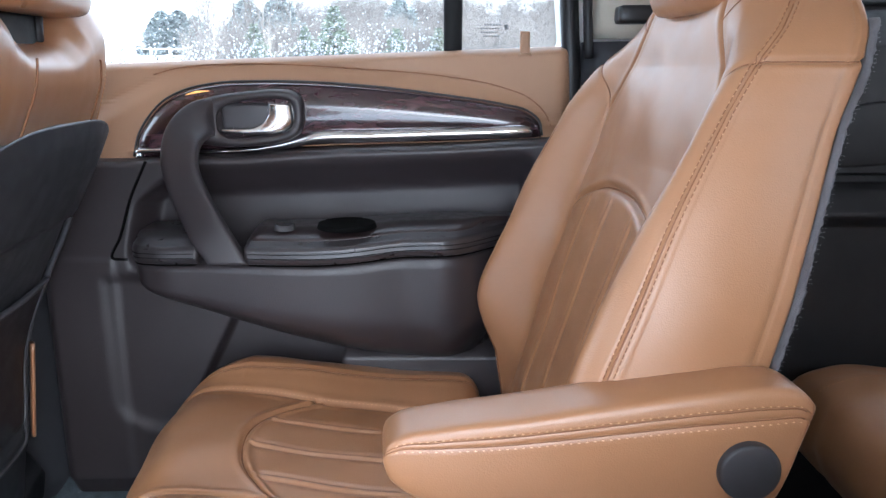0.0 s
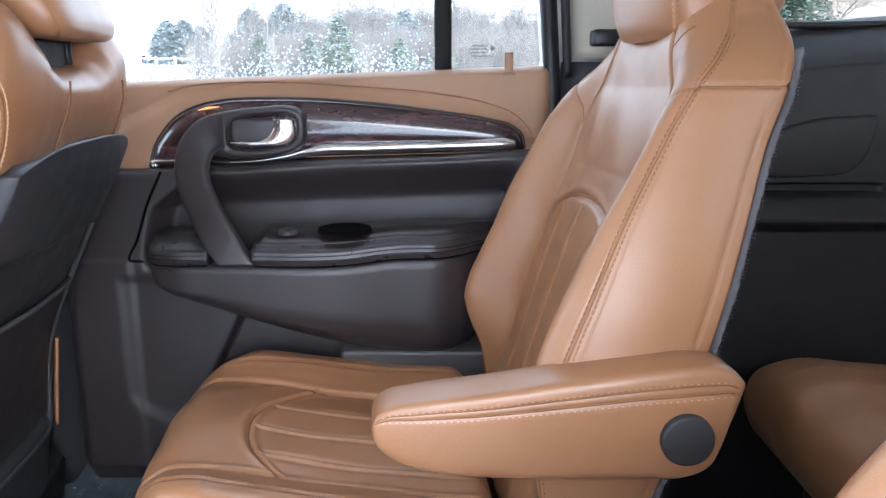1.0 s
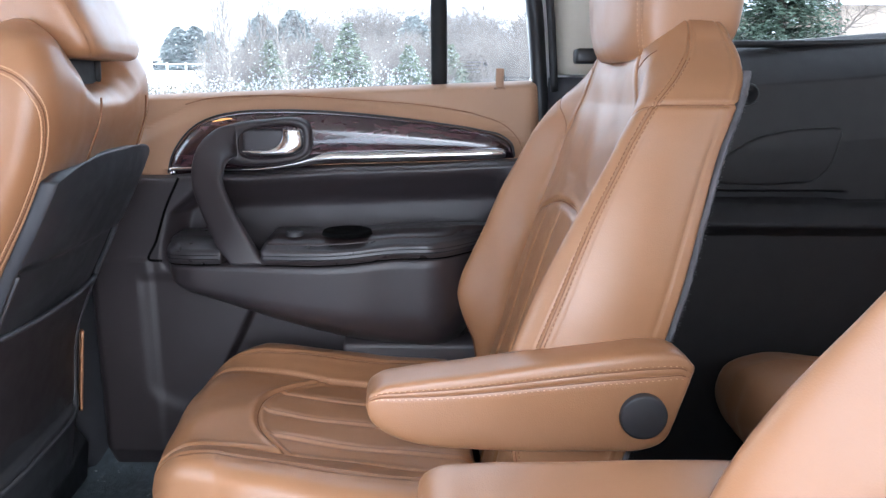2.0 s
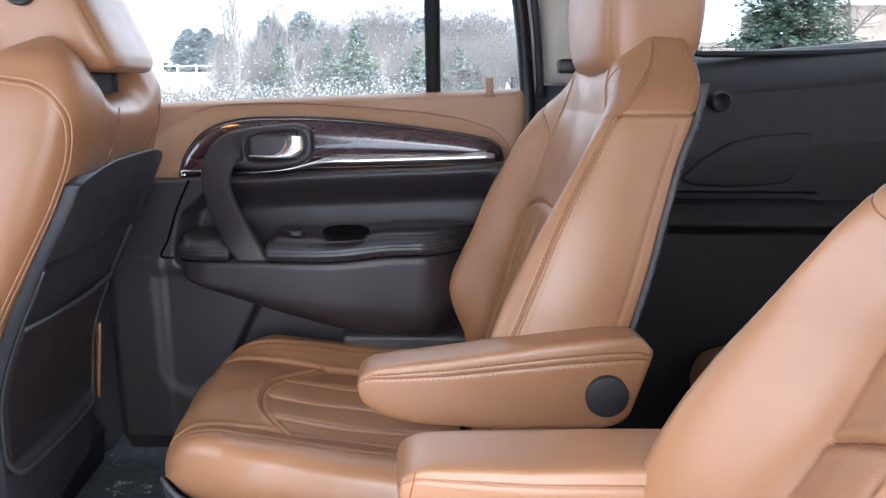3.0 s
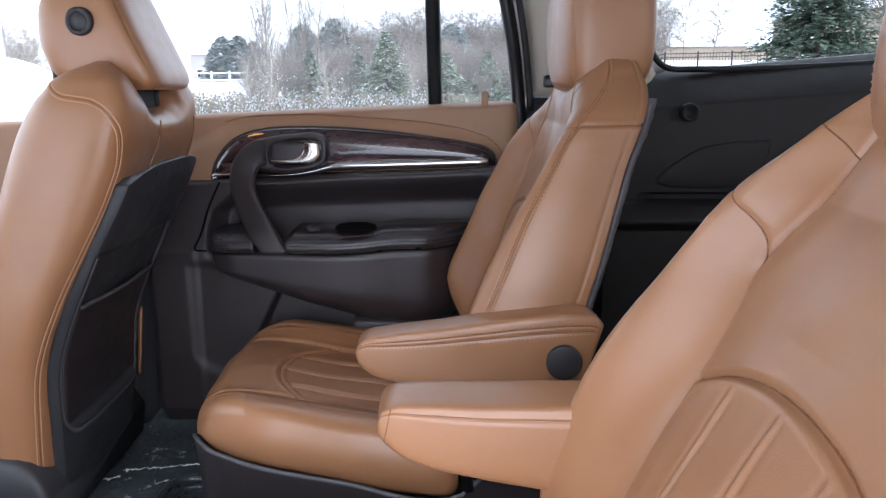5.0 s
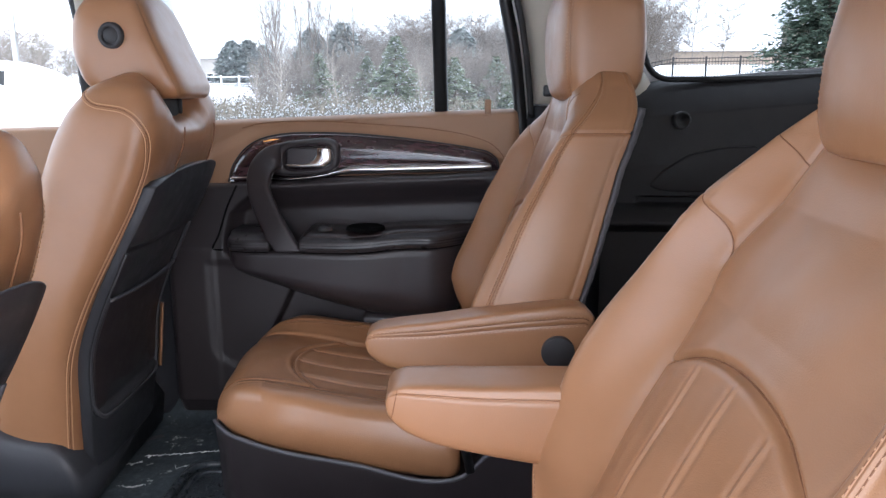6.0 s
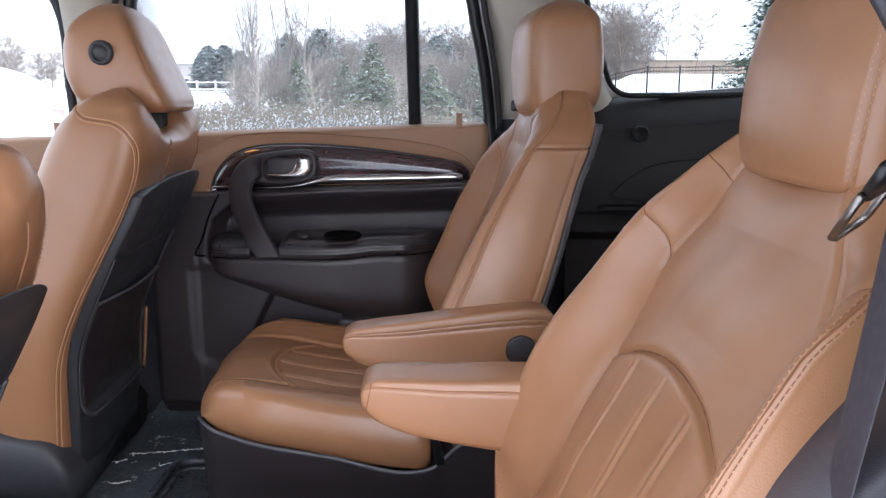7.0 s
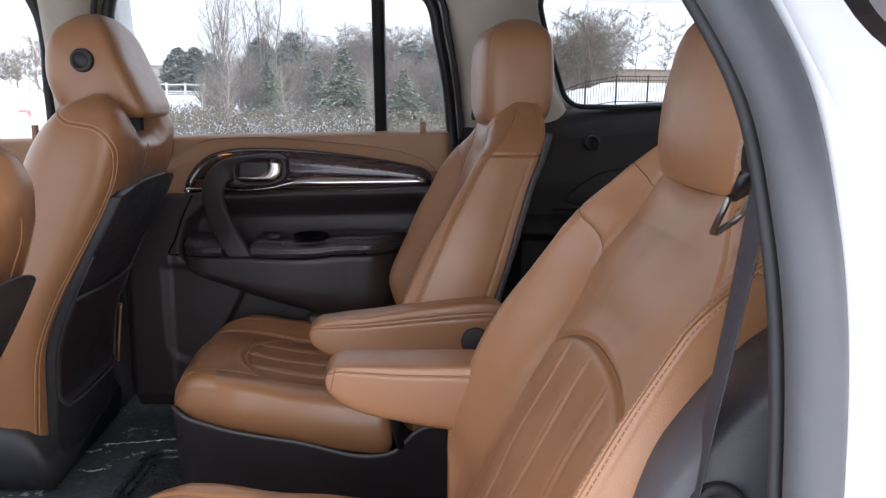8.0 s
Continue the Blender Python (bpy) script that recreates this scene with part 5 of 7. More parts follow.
def side_shield(parent, back):
    """Plastic cover on the outboard side of the back, with a round pivot cap."""
    outline = rounded([(0.10, 0.72), (0.25, 0.72), (0.285, 0.93), (0.305, 1.08), (0.318, 1.19), (0.285, 1.195), (0.235, 1.155), (0.198, 1.105), (0.172, 1.065), (0.160, 1.02), (0.158, 0.95), (0.135, 0.85)], 0.022, 5)
    n = len(outline)
    O = np.array(outline)
    c = O.mean(0)
    loops = []
    for k, wv in ((1.0, -0.200), (1.0, -0.262), (0.97, -0.275), (0.90, -0.281)):
        Q = c + (O - c) * k
        loops.append(back(Q[:, 0], np.full(n, wv), Q[:, 1]))
    ob = part("side_shield", grid(np.array(loops), False, True, True, True), SHIELD_GREY, parent, "grey plastic recliner cover")
    a = np.linspace(0, 2 * np.pi, 40, endpoint=False)
    L = []
    for r, wv in ((0.021, -0.276), (0.021, -0.286), (0.019, -0.288), (0.014, -0.288), (0.013, -0.2865)):
        L.append(back(0.205 + r * np.cos(a), np.full(40, wv), 1.045 + r * np.sin(a)))
    part("pivot_cap", grid(np.array(L), False, True, False, True), BUTTON, ob, "round charcoal cap")
    return ob


FAR_HEAD = [(1.252, 0.240, 0.338, 0.104), (1.275, 0.232, 0.352, 0.112), (1.32, 0.226, 0.360, 0.119), (1.37, 0.226, 0.359, 0.120), (1.41, 0.231, 0.354, 0.116), (1.437, 0.242, 0.348, 0.105), (1.455, 0.260, 0.338, 0.09)]


def captain_chair(yc, inboard, shift, recline, drop, arm, slide, sink, deep, plump, outer, head, label):
    t = thing("captain_chair", label, "seat", (shift - 0.05, yc, 0.525), "second-row seats")
    back, low = seat_frame(yc, inboard, shift, recline, drop, slide, sink)
    arm_at = seat_frame(yc, inboard, *arm)[0]
    seat_back(t, back, deep, plump, outer)
    headrest(t, lambda x, w, z: back(x + head, w, z), FAR_HEAD, 0.13, "", 0.36)
    cushion(t, low)
    armrest(t, arm_at, 0.300, 0.060 if outer < 1 else 0.082)
    base_pan(t, low)
    side_shield(t, back if outer == 1 else (lambda x, w, z: back(x + 0.02, -0.195 + (w + 0.2) * 0.35, z)))
    return t, back, low


captain_chair(0.84, -1, 0.0, 0.0, 0.0, (-0.024, 0.0, 0.0), 0.0, 0.0, 0.030, 0.0, 0.55, 0.016, "tan leather captain's chair with armrest down, beside the closed door")
captain_chair(0.07, 1, 0.110, 8.8, 0.0, (0.0685, 7.3, -0.003), 0.105, 0.030, 0.029, 1.0, 1.0, 0.012, "tan leather captain's chair reclined beside the open doorway")


# ---- front seats ----
FZ = [0.58, 0.70, 0.82, 0.92, 1.01, 1.09, 1.15, 1.20, 1.245, 1.275, 1.29]
FW = [0.185, 0.20, 0.21, 0.215, 0.215, 0.213, 0.210, 0.205, 0.192, 0.168, 0.125]
FR = [-0.603, -0.593, -0.580, -0.538, -0.488, -0.446, -0.420, -0.406, -0.410, -0.436, -0.470]
FF = [-0.800, -0.785, -0.750, -0.715, -0.684, -0.659, -0.637, -0.613, -0.578, -0.536, -0.496]
FRONT_HEAD = [(1.256, -0.538, -0.404, 0.094), (1.275, -0.570, -0.402, 0.104), (1.31, -0.590, -0.416, 0.110), (1.355, -0.595, -0.437, 0.112), (1.40, -0.586, -0.457, 0.107), (1.43, -0.566, -0.472, 0.097), (1.454, -0.543, -0.485, 0.088)]


def front_seat(yc, inboard, shift, drop, head_x, head_z, label):
    t = thing("front_seat", label, "seat", (-0.70 + shift, yc, 0.525), "front seats")

    def at(x, w, z):
        return np.stack([x + shift - SKEW * inboard * w, yc + inboard * w + 0 * x, z - drop + 0 * w], -1)

    z = np.linspace(0.58, 1.29, 110)
    W, R, F = (smooth_table(z, FZ, k) for k in (FW, FR, FF))
    m = 120
    ang = np.linspace(0, 2 * np.pi, m, endpoint=False)
    e = 0.50
    c, s = np.sign(np.cos(ang)) * np.abs(np.cos(ang)) ** e, np.sign(np.sin(ang)) * np.abs(np.sin(ang)) ** e
    cx, hx = (F + R) / 2, (R - F) / 2
    X = cx[:, None] + hx[:, None] * c[None, :]
    Wd = W[:, None] * s[None, :]
    X = X - 0.02 * (1 - s[None, :] ** 2) * np.clip(c[None, :], 0, 1)
    sm = np.clip((np.abs(s) - 0.25) / 0.5, 0, 1)
    sm = sm * sm * (3 - 2 * sm)
    ear = np.clip((z - 1.14) / 0.15, 0, 1)[:, None] ** 1.3 * (0.070 * sm[None, :] - 0.060)
    P = at(X, Wd, z[:, None] + ear)
    N = outward(P, grid_normals(P))
    d = np.zeros(X.shape)
    rear = (c > 0)[None, :] & (z[:, None] > 1.05)
    d += np.where(rear, groove(np.abs(Wd) - 0.085 - 0.05 * (1.25 - z[:, None]), 0.004, 0.0045, 0.0015), 0)
    P = P + N * d[..., None]
    body = part("backrest", grid(P, False, True, True, True), LEATHER, t)
    # a twin-sewn seam climbs each side and turns over the shoulder
    path = curve_pts([(60, 20), (72, 19.2), (84, 18.2), (92, 17.6), (100, 16.8), (109, 15.4), (115, 15.8), (119, 18.5), (121.5, 23), (124.3, 32), (126.2, 43), (126.8, 50)], 160) * (0.01, 1.0)
    geos = []
    for flip in (False, True):
        line, nrm = [], []
        for zv, jv in path:
            i, j = float(np.interp(zv, z, np.arange(len(z)))), (m - jv if flip else jv)
            i0, j0 = min(int(i), len(z) - 2), int(j)
            a, b = i - i0, j - j0
            mix = lambda G: (1 - a) * ((1 - b) * G[i0, j0] + b * G[i0, (j0 + 1) % m]) + a * ((1 - b) * G[i0 + 1, j0] + b * G[i0 + 1, (j0 + 1) % m])
            line.append(mix(P))
            nrm.append(mix(N))
        line, nrm = np.array(line), np.array(nrm)
        across = np.cross(np.gradient(line, axis=0), nrm)
        across /= np.linalg.norm(across, axis=1, keepdims=True)
        seam_line(line, body, 0.0009)
        for o in (-0.0042, 0.0042):
            part("welt", tube(line + across * o - nrm * 0.0004, 0.0011, 8), THREAD, body, "pale raised edge of the seam")
            geos.append(stitches(line + across * o + nrm * 0.0009, nrm, 0.0058, 0.0046, 0.0009))
    stitched(joined(*geos), body)
    # sewn seams down the rear of the top
    for s0 in (-1, 1):
        zl = np.linspace(1.10, 1.225, 30)
        wl = s0 * (0.088 + 0.10 * (1.262 - zl) ** 1.3)
        Wz, Rz, Fz = (smooth_table(zl, FZ, k) for k in (FW, FR, FF))
        xl = (Fz + Rz) / 2 + (Rz - Fz) / 2 * (1 - np.clip(np.abs(wl) / Wz, 0, 1) ** 4) ** 0.25
        sl = np.clip((np.abs(wl) / Wz - 0.25) / 0.5, 0, 1)
        el = np.clip((zl - 1.14) / 0.15, 0, 1) ** 1.3 * (0.070 * sl * sl * (3 - 2 * sl) - 0.060)
        part("rear_seam", tube(at(xl + 0.0002, wl, zl + el), 0.0013, 6), SEAM, body)
    # plastic back shell: a sloping upper plate, a framed bay below it and a map pocket in the bay
    zs = np.concatenate([np.linspace(0.585, 0.70, 26)[:-1], np.linspace(0.70, 1.02, 60)[:-1], np.linspace(1.02, 1.138, 30)])
    Ws = smooth_table(zs, FZ, FW) - 0.036
    Rs = smooth_table(zs, FZ, FR)
    u = np.linspace(-1, 1, 81)
    su = np.sign(u) * np.abs(u) ** 0.9
    outer = 0.014 * (1 - np.abs(su) ** 4)[None, :] * np.interp(zs, [0.585, 0.64, 1.11, 1.138], [0.3, 1, 1, 0.4])[:, None]
    Fs, Wl = smooth_table(zs, FZ, FF), smooth_table(zs, FZ, FW)
    share = np.clip(Ws[:, None] * su[None, :] / Wl[:, None], -1, 1)
    skin = ((Fs + Rs) / 2)[:, None] + ((Rs - Fs) / 2)[:, None] * (1 - share ** 4) ** 0.25
    sm01 = lambda v: np.clip(v, 0, 1) ** 2 * (3 - 2 * np.clip(v, 0, 1))
    bay = sm01((0.965 - np.abs(su)) / 0.03)[None, :] * (sm01((1.012 - zs) / 0.012) * sm01((zs - 0.690) / 0.012))[:, None]
    back_x = skin + 0.006 + 0.5 * outer + 0.008 * np.interp(zs, [0.585, 0.70, 0.95, 1.0, 1.138], [0.6, 1.0, 1.0, 0.6, 0.0])[:, None] - 0.011 * bay
    top_drop = 0.026 * np.abs(su)[None, :] ** 4 * np.interp(zs, [1.0, 1.138], [0, 1])[:, None]
    zz = zs[:, None] - top_drop
    outer_p = at(back_x, Ws[:, None] * su[None, :], zz)
    inner_p = at(np.broadcast_to((Rs - 0.045)[:, None], back_x.shape), (Ws[:, None] - 0.003) * su[None, :], zz)
    Q = np.concatenate([outer_p, inner_p[:, ::-1]], 1)
    shell = part("back_shell", grid(Q, False, True, True, True), SHELL_PLASTIC, t, "charcoal plastic back shell")
    zp = np.linspace(0.700, 0.912, 30)
    up = np.linspace(-0.91, 0.91, 33)
    Wp, Rp = smooth_table(zp, FZ, FW) - 0.036, smooth_table(zp, FZ, FR)
    bulge = -0.008 + 0.015 * (1 - (up / 0.93) ** 2)[None, :] * np.interp(zp, [0.70, 0.80, 0.912], [0.3, 0.8, 1.0])[:, None]
    g1 = at(Rp[:, None] + 0.012 + bulge, Wp[:, None] * up[None, :], np.broadcast_to(zp[:, None], bulge.shape))
    g0 = at(Rp[:, None] + 0.008 + bulge, Wp[:, None] * up[None, :], np.broadcast_to(zp[:, None], bulge.shape))
    part("map_pocket", grid(np.concatenate([g1, g0[:, ::-1]], 1), False, True, True, True), SOFT_BLACK, shell, "charcoal map pocket")
    part("pocket_edge", tube(g1[-1], 0.0042, 8), EDGE_PLASTIC, shell, "rounded pocket edge")
    # moulded rail round the bay
    ring = []
    for uu, zv in [(0.955, zv) for zv in np.linspace(1.00, 0.72, 22)] + [(q, 0.683) for q in np.linspace(0.78, -0.78, 22)] + [(-0.955, zv) for zv in np.linspace(0.72, 1.00, 22)]:
        i = int(np.argmin(np.abs(zs - zv)))
        j = int(np.argmin(np.abs(su - uu)))
        ring.append(outer_p[i, j])
    part("bay_rail", tube(curve_pts(ring, 120), 0.0040, 8), EDGE_PLASTIC, shell, "raised rail round the bay")
    zl = np.linspace(0.672, 0.815, 16)
    edge = at(np.full(16, 0.0) + np.interp(zl, [0.672, 0.815], [-0.588, -0.572]), np.full(16, -0.170), zl)
    part("leather_edge", ribbon(edge, np.tile((0.8, -0.6 * -inboard * -1.0, 0.0), (16, 1)), 0.016, 0.006), LEATHER, body, "narrow tan leather edge beside the shell")
    hd = headrest(t, lambda x, w, zz: at(x + head_x, w, zz + head_z), FRONT_HEAD, 0.375, "", 0.36, GLOSS_BLACK)
    at_head = lambda p: at(np.array(p[0] + head_x), np.array(p[1]), np.array(p[2]))
    # black block added for the shadow in the gap below the headrest
    g = block(-0.535, -0.462, -0.080, 0.080, 1.205, 1.262 + head_z, 0.010, 3)
    for v in g.verts:
        v.co = Vector([float(k) for k in at_head(v.co)])
    part("gap_shadow", g, FRAME_BLACK, body, "black block standing in for the shadow under the headrest")
    sg = -1 if inboard < 0 else 1
    c = (-0.503 + shift + head_x, yc + inboard * 0.1130, 1.361 - drop + head_z)
    prof = [(0.0, 0.006), (0.011, 0.006), (0.0125, 0.004), (0.014, 0.0035), (0.0145, 0.007), (0.019, 0.0075), (0.0215, 0.005), (0.022, -0.004)]
    part("adjuster_button", lathe(c, [(r, sg * d) for r, d in prof], "y", 40), BUTTON, hd, "round charcoal push button")
    # cushion and plastic base
    x = np.linspace(-1.12, -0.64, 30)
    zt = smooth_table(x, [-1.12, -1.08, -0.97, -0.80, -0.64], [0.73, 0.765, 0.765, 0.74, 0.72])
    P = []
    for xi, a in zip(x, zt):
        w = 0.185
        P.append([(xi, -w, 0.66), (xi, -w - 0.01, 0.70), (xi, -w, a), (xi, -w + 0.03, a + 0.018), (xi, -0.13, a), (xi, 0.13, a), (xi, w - 0.03, a + 0.018), (xi, w, a), (xi, w + 0.01, 0.70), (xi, w, 0.66)])
    L = np.array(P)
    part("cushion", grid(at(L[..., 0], L[..., 1], L[..., 2]), False, True, True, True), LEATHER, t)
    P = []
    for xi, a in zip(np.linspace(-1.05, -0.60, 24), smooth_table(np.linspace(0, 1, 24), [0, 0.1, 0.8, 0.93, 1], [0.60, 0.655, 0.66, 0.645, 0.60])):
        w = 0.212
        P.append([(xi, -w + 0.02, 0.53), (xi, -w, 0.58), (xi, -w, a - 0.012), (xi, -w + 0.012, a), (xi, w - 0.012, a), (xi, w, a - 0.012), (xi, w, 0.58), (xi, w - 0.02, 0.53)])
    L = np.array(P)
    part("base", grid(at(L[..., 0], L[..., 1], L[..., 2]), False, True, True, True), BLACK_PLASTIC, t, "charcoal plastic seat base")
    return t, at


front_seat(0.857, -1, 0.0, 0.0, 0.0, 0.0, "tan leather front seat with charcoal back shell and speaker button")
front_seat(0.07, 1, 0.105, 0.055, -0.035, 0.048, "tan leather front seat on the driver's side with charcoal shell")


# ---- third row ----
third = thing("third_row_seat", "tan leather third-row bench with a rounded front edge", "seat", (0.7, 0.43, 0.66))


def bench():
    prof = curve_pts([(0.52, 0.66), (0.478, 0.70), (0.462, 0.745), (0.474, 0.785), (0.52, 0.806), (0.62, 0.802), (0.80, 0.785), (0.98, 0.775), (0.99, 0.66)], 60)
    ys = np.concatenate([np.linspace(-0.12, -0.10, 5)[:-1], np.linspace(-0.10, 0.95, 60)[:-1], np.linspace(0.95, 0.985, 9)])
    P = []
    for y in ys:
        e = max(0.0, (y - 0.95) / 0.035, (-0.10 - y) / 0.02)
        k = 1 - 0.18 * e ** 2.5
        c = np.array((0.72, 0.72))
        P.append([(c[0] + (p[0] - c[0]) * (1 - 0.08 * e ** 2.5), y, c[1] + (p[1] - c[1]) * k + 0.012 * math.exp(-((y - 0.88) / 0.05) ** 2) * (p[1] > 0.78)) for p in prof])
    return np.array(P)


P3 = bench()
N3 = outward(P3, grid_normals(P3))
d3 = np.zeros(P3.shape[:2])
k3 = int(np.argmin(np.abs(P3[:, 0, 1] - 0.885)))
d3[k3, :] -= 0.004
P3 = P3 + N3 * d3[..., None]
seat3 = part("cushion", grid(P3, False, True, True, True), LEATHER, third)
stitched(stitches(P3[k3 + 1, 4:50], N3[k3 + 1, 4:50]), seat3)
B3 = []
for y in np.linspace(-0.12, 0.98, 30):
    B3.append([(1.00, y, 0.76), (0.96, y, 0.80), (1.05, y, 1.10), (1.10, y, 1.20), (1.16, y, 1.22), (1.22, y, 1.18), (1.12, y, 0.76)])
part("backrest", grid(np.array(B3), False, True, True, True), LEATHER, third)
part("base", block(0.54, 1.15, -0.05, 0.92, 0.50, 0.665, 0.02), BLACK_PLASTIC, third, "charcoal plastic bench base")


# ---- belts, buckles and fittings ----
def belt(name, pts, normals, label, width=0.047):
    t = thing(name, label, "seat belt", tuple(pts[-1]))
    n = 60
    c = curve_pts(pts, n)
    nn = curve_pts(normals, n)
    part("webbing", ribbon(c, nn, width, 0.0022), WEBBING, t)
    return t, c


near_belt, nb = belt("seat_belt", [(0.425, -0.235, 1.50), (0.415, -0.222, 1.36), (0.404, -0.205, 1.262), (0.392, -0.203, 1.16), (0.378, -0.205, 1.06), (0.362, -0.212, 0.92), (0.345, -0.225, 0.72)],
                     [(-0.95, -0.05, 0), (-0.95, -0.03, 0), (-0.96, 0.05, 0), (-0.97, 0.14, 0), (-0.95, 0.26, 0), (-0.92, 0.36, 0), (-0.92, 0.38, 0)], "grey seat belt hanging beside the open doorway")
sl = part("slider", block(0.390, 0.420, -0.222, -0.188, 1.248, 1.270, 0.006), FRAME_BLACK, near_belt, "black belt guide")


def tongue(parent):
    """Steel latch plate with a slot, in a black grip."""
    a, b = np.array((0.411, -0.150, 1.234)), np.array((0.418, -0.098, 1.196))
    d = (b - a) / np.linalg.norm(b - a)
    side = np.array((0.75, 0.1, 0.55))
    side -= d * side.dot(d)
    side /= np.linalg.norm(side)
    loop = []
    for u, w in ((0.0, -0.015), (0.056, -0.016), (0.064, -0.010), (0.064, 0.010), (0.056, 0.016), (0.0, 0.015)):
        loop.append(a + d * u + side * w)
    part("latch_plate", tube(np.array(loop), 0.0028, 8), BELT_STEEL, parent, "dark steel latch plate with a slot")
    g = part("grip", ribbon([a - d * 0.026, a - d * 0.012, a + d * 0.006], [np.cross(d, side)] * 3, 0.026, 0.009), GLOSS_BLACK, parent, "black tongue grip")


tongue(near_belt)
far_belt, fb = belt("seat_belt", [(0.30, 1.085, 1.52), (0.285, 1.09, 1.40), (0.270, 1.085, 1.30), (0.262, 1.07, 1.24), (0.25, 1.06, 1.10), (0.17, 1.075, 0.86), (0.12, 1.07, 0.70)],
                    [(-0.9, -0.4, 0), (-0.9, -0.4, 0), (-0.9, -0.4, 0), (-0.9, -0.4, 0), (-0.9, -0.4, 0), (-0.8, -0.5, 0.2), (-0.8, -0.5, 0.2)], "charcoal seat belt against the cream pillar")
part("slider", block(0.236, 0.292, 1.062, 1.100, 1.256, 1.280, 0.006), GLOSS_BLACK, far_belt, "black belt guide")

stalk = thing("belt_buckle", "belt buckle with a red release button beside the seat", "buckle", (0.075, 0.555, 0.72))
part("stalk", tube([(0.110, 0.572, 0.68), (0.100, 0.562, 0.735), (0.082, 0.553, 0.772)], [0.008, 0.008, 0.010], 10), GLOSS_BLACK, stalk)
part("housing", block(0.058, 0.094, 0.541, 0.567, 0.762, 0.810, 0.006), GLOSS_BLACK, stalk)
part("release_button", block(0.061, 0.091, 0.545, 0.563, 0.808, 0.814, 0.002), RED, stalk, "red release button")

# coat hook on the rear pillar
hk = thing("coat_hook", "black coat hook on the cream pillar", "hook", (0.30, 1.07, 1.44))
part("arm", tube(curve_pts([(0.285, 1.075, 1.445), (0.282, 1.055, 1.448), (0.279, 1.045, 1.435), (0.279, 1.042, 1.42)], 16), 0.006, 8), GLOSS_BLACK, hk)


# ---- front door, right: the part seen past the front seats ----
fdoor = thing("door_2", "closed front door with a tan upper and a lock pin", "car door", (-1.1, 1.15, 0.52), "", "structure")
X, S = np.meshgrid(np.linspace(-1.75, -0.76, 60), np.linspace(0, 1, 30), indexing="ij")
Zt = 1.195 + 0.03 * (X + 0.75)
roll = np.clip((S - 0.8) / 0.2, 0, 1)
part("upper_panel", grid(np.stack([X, 1.155 + 0.045 * roll ** 2, np.where(roll > 0, Zt - 0.012 + 0.012 * np.sin(np.clip(roll * 1.6, 0, 1.57)), 1.0 + (Zt - 1.012) * S / 0.8)], -1), False, False), TAN_VINYL, fdoor, "tan padded vinyl upper panel")
part("main_panel", block(-1.75, -0.745, 1.10, 1.17, 0.52, 1.03, 0.01), SOFT_BLACK, fdoor, "charcoal vinyl door panel")
part("armrest", block(-1.55, -0.80, 1.01, 1.12, 0.90, 0.97, 0.02), SOFT_BLACK, fdoor)
part("lock_pin", block(-0.842, -0.828, 1.164, 1.176, 1.188, 1.225, 0.002), TAN_VINYL, fdoor, "tan lock pin")
strip = tagged(part("door_seal_front", tube(curve_pts([on_side(x, z, 0.0) for x, z in [(-0.797, 1.18), (-0.790, 1.30), (-0.778, 1.50), (-0.80, 1.55), (-1.0, 1.55), (-1.28, 1.37), (-1.48, 1.19)]], 90), 0.013, 8), GLOSS_BLACK), "black rubber seal round the front window", "seal", "", "structure")

# etched glass marks, too small to read
marks = thing("glass_mark", "tiny etched grey marking on the side window", "marking", (0.07, 1.2, 1.24))
ETCH = surface("etched_grey", (0.16, 0.16, 0.17), (0.22, 0.22, 0.23), (0.7, 0.8), 20, 200, 0)
for k, (x0, x1, z) in enumerate([(0.064, 0.092, 1.262), (0.058, 0.092, 1.2565), (0.058, 0.088, 1.251), (0.062, 0.090, 1.2455)]):
    n = int((x1 - x0) / 0.0045)
    for j in range(n):
        xa = x0 + j * 0.0045
        part("bar", block(xa, xa + 0.0034, side_y(z) + 0.0425, side_y(z) + 0.0435, z - 0.0011, z + 0.0011, 0.0), ETCH, marks)
part("bar", block(0.0945, 0.1005, side_y(1.26) + 0.0425, side_y(1.26) + 0.0435, 1.255, 1.262, 0.0), ETCH, marks)


# water and slush drops on the outside of the door window
def drops():
    rng = np.random.default_rng(9)
    vs, fs = [], []
    for k in range(1150):
        x = rng.uniform(-0.58, -0.005)
        h = rng.exponential(0.028)
        z = 1.205 + 0.037 * (x + 0.3) + 0.004 + h
        if z > 1.40 or (x < -0.40 and rng.random() < 0.5):
            continue
        r = rng.uniform(0.0009, 0.0022) * (1.1 if h < 0.03 else 0.75)
        y = side_y(z) + 0.0458
        n = len(vs)
        for q in range(6):
            vs.append((x + r * math.cos(q * math.pi / 3), y, z + r * 1.2 * math.sin(q * math.pi / 3)))
        vs.append((x, y + r * 0.6, z))
        vs.append((x, y - 0.0001, z))
        for q in range(6):
            fs.append((n + q, n + (q + 1) % 6, n + 6))
            fs.append((n + (q + 1) % 6, n + q, n + 7))
    return vs, fs


m, nt, b = material("melting_snow_drops")
b.inputs["Base Color"].default_value = (0.93, 0.95, 0.96, 1)
b.inputs["Roughness"].default_value = 0.3
b.inputs["Transmission Weight"].default_value = 0.55
DROPS = m
tagged(part("water_drops", drops(), DROPS), "drops of melting snow on the window", "drops", "", "stuff")


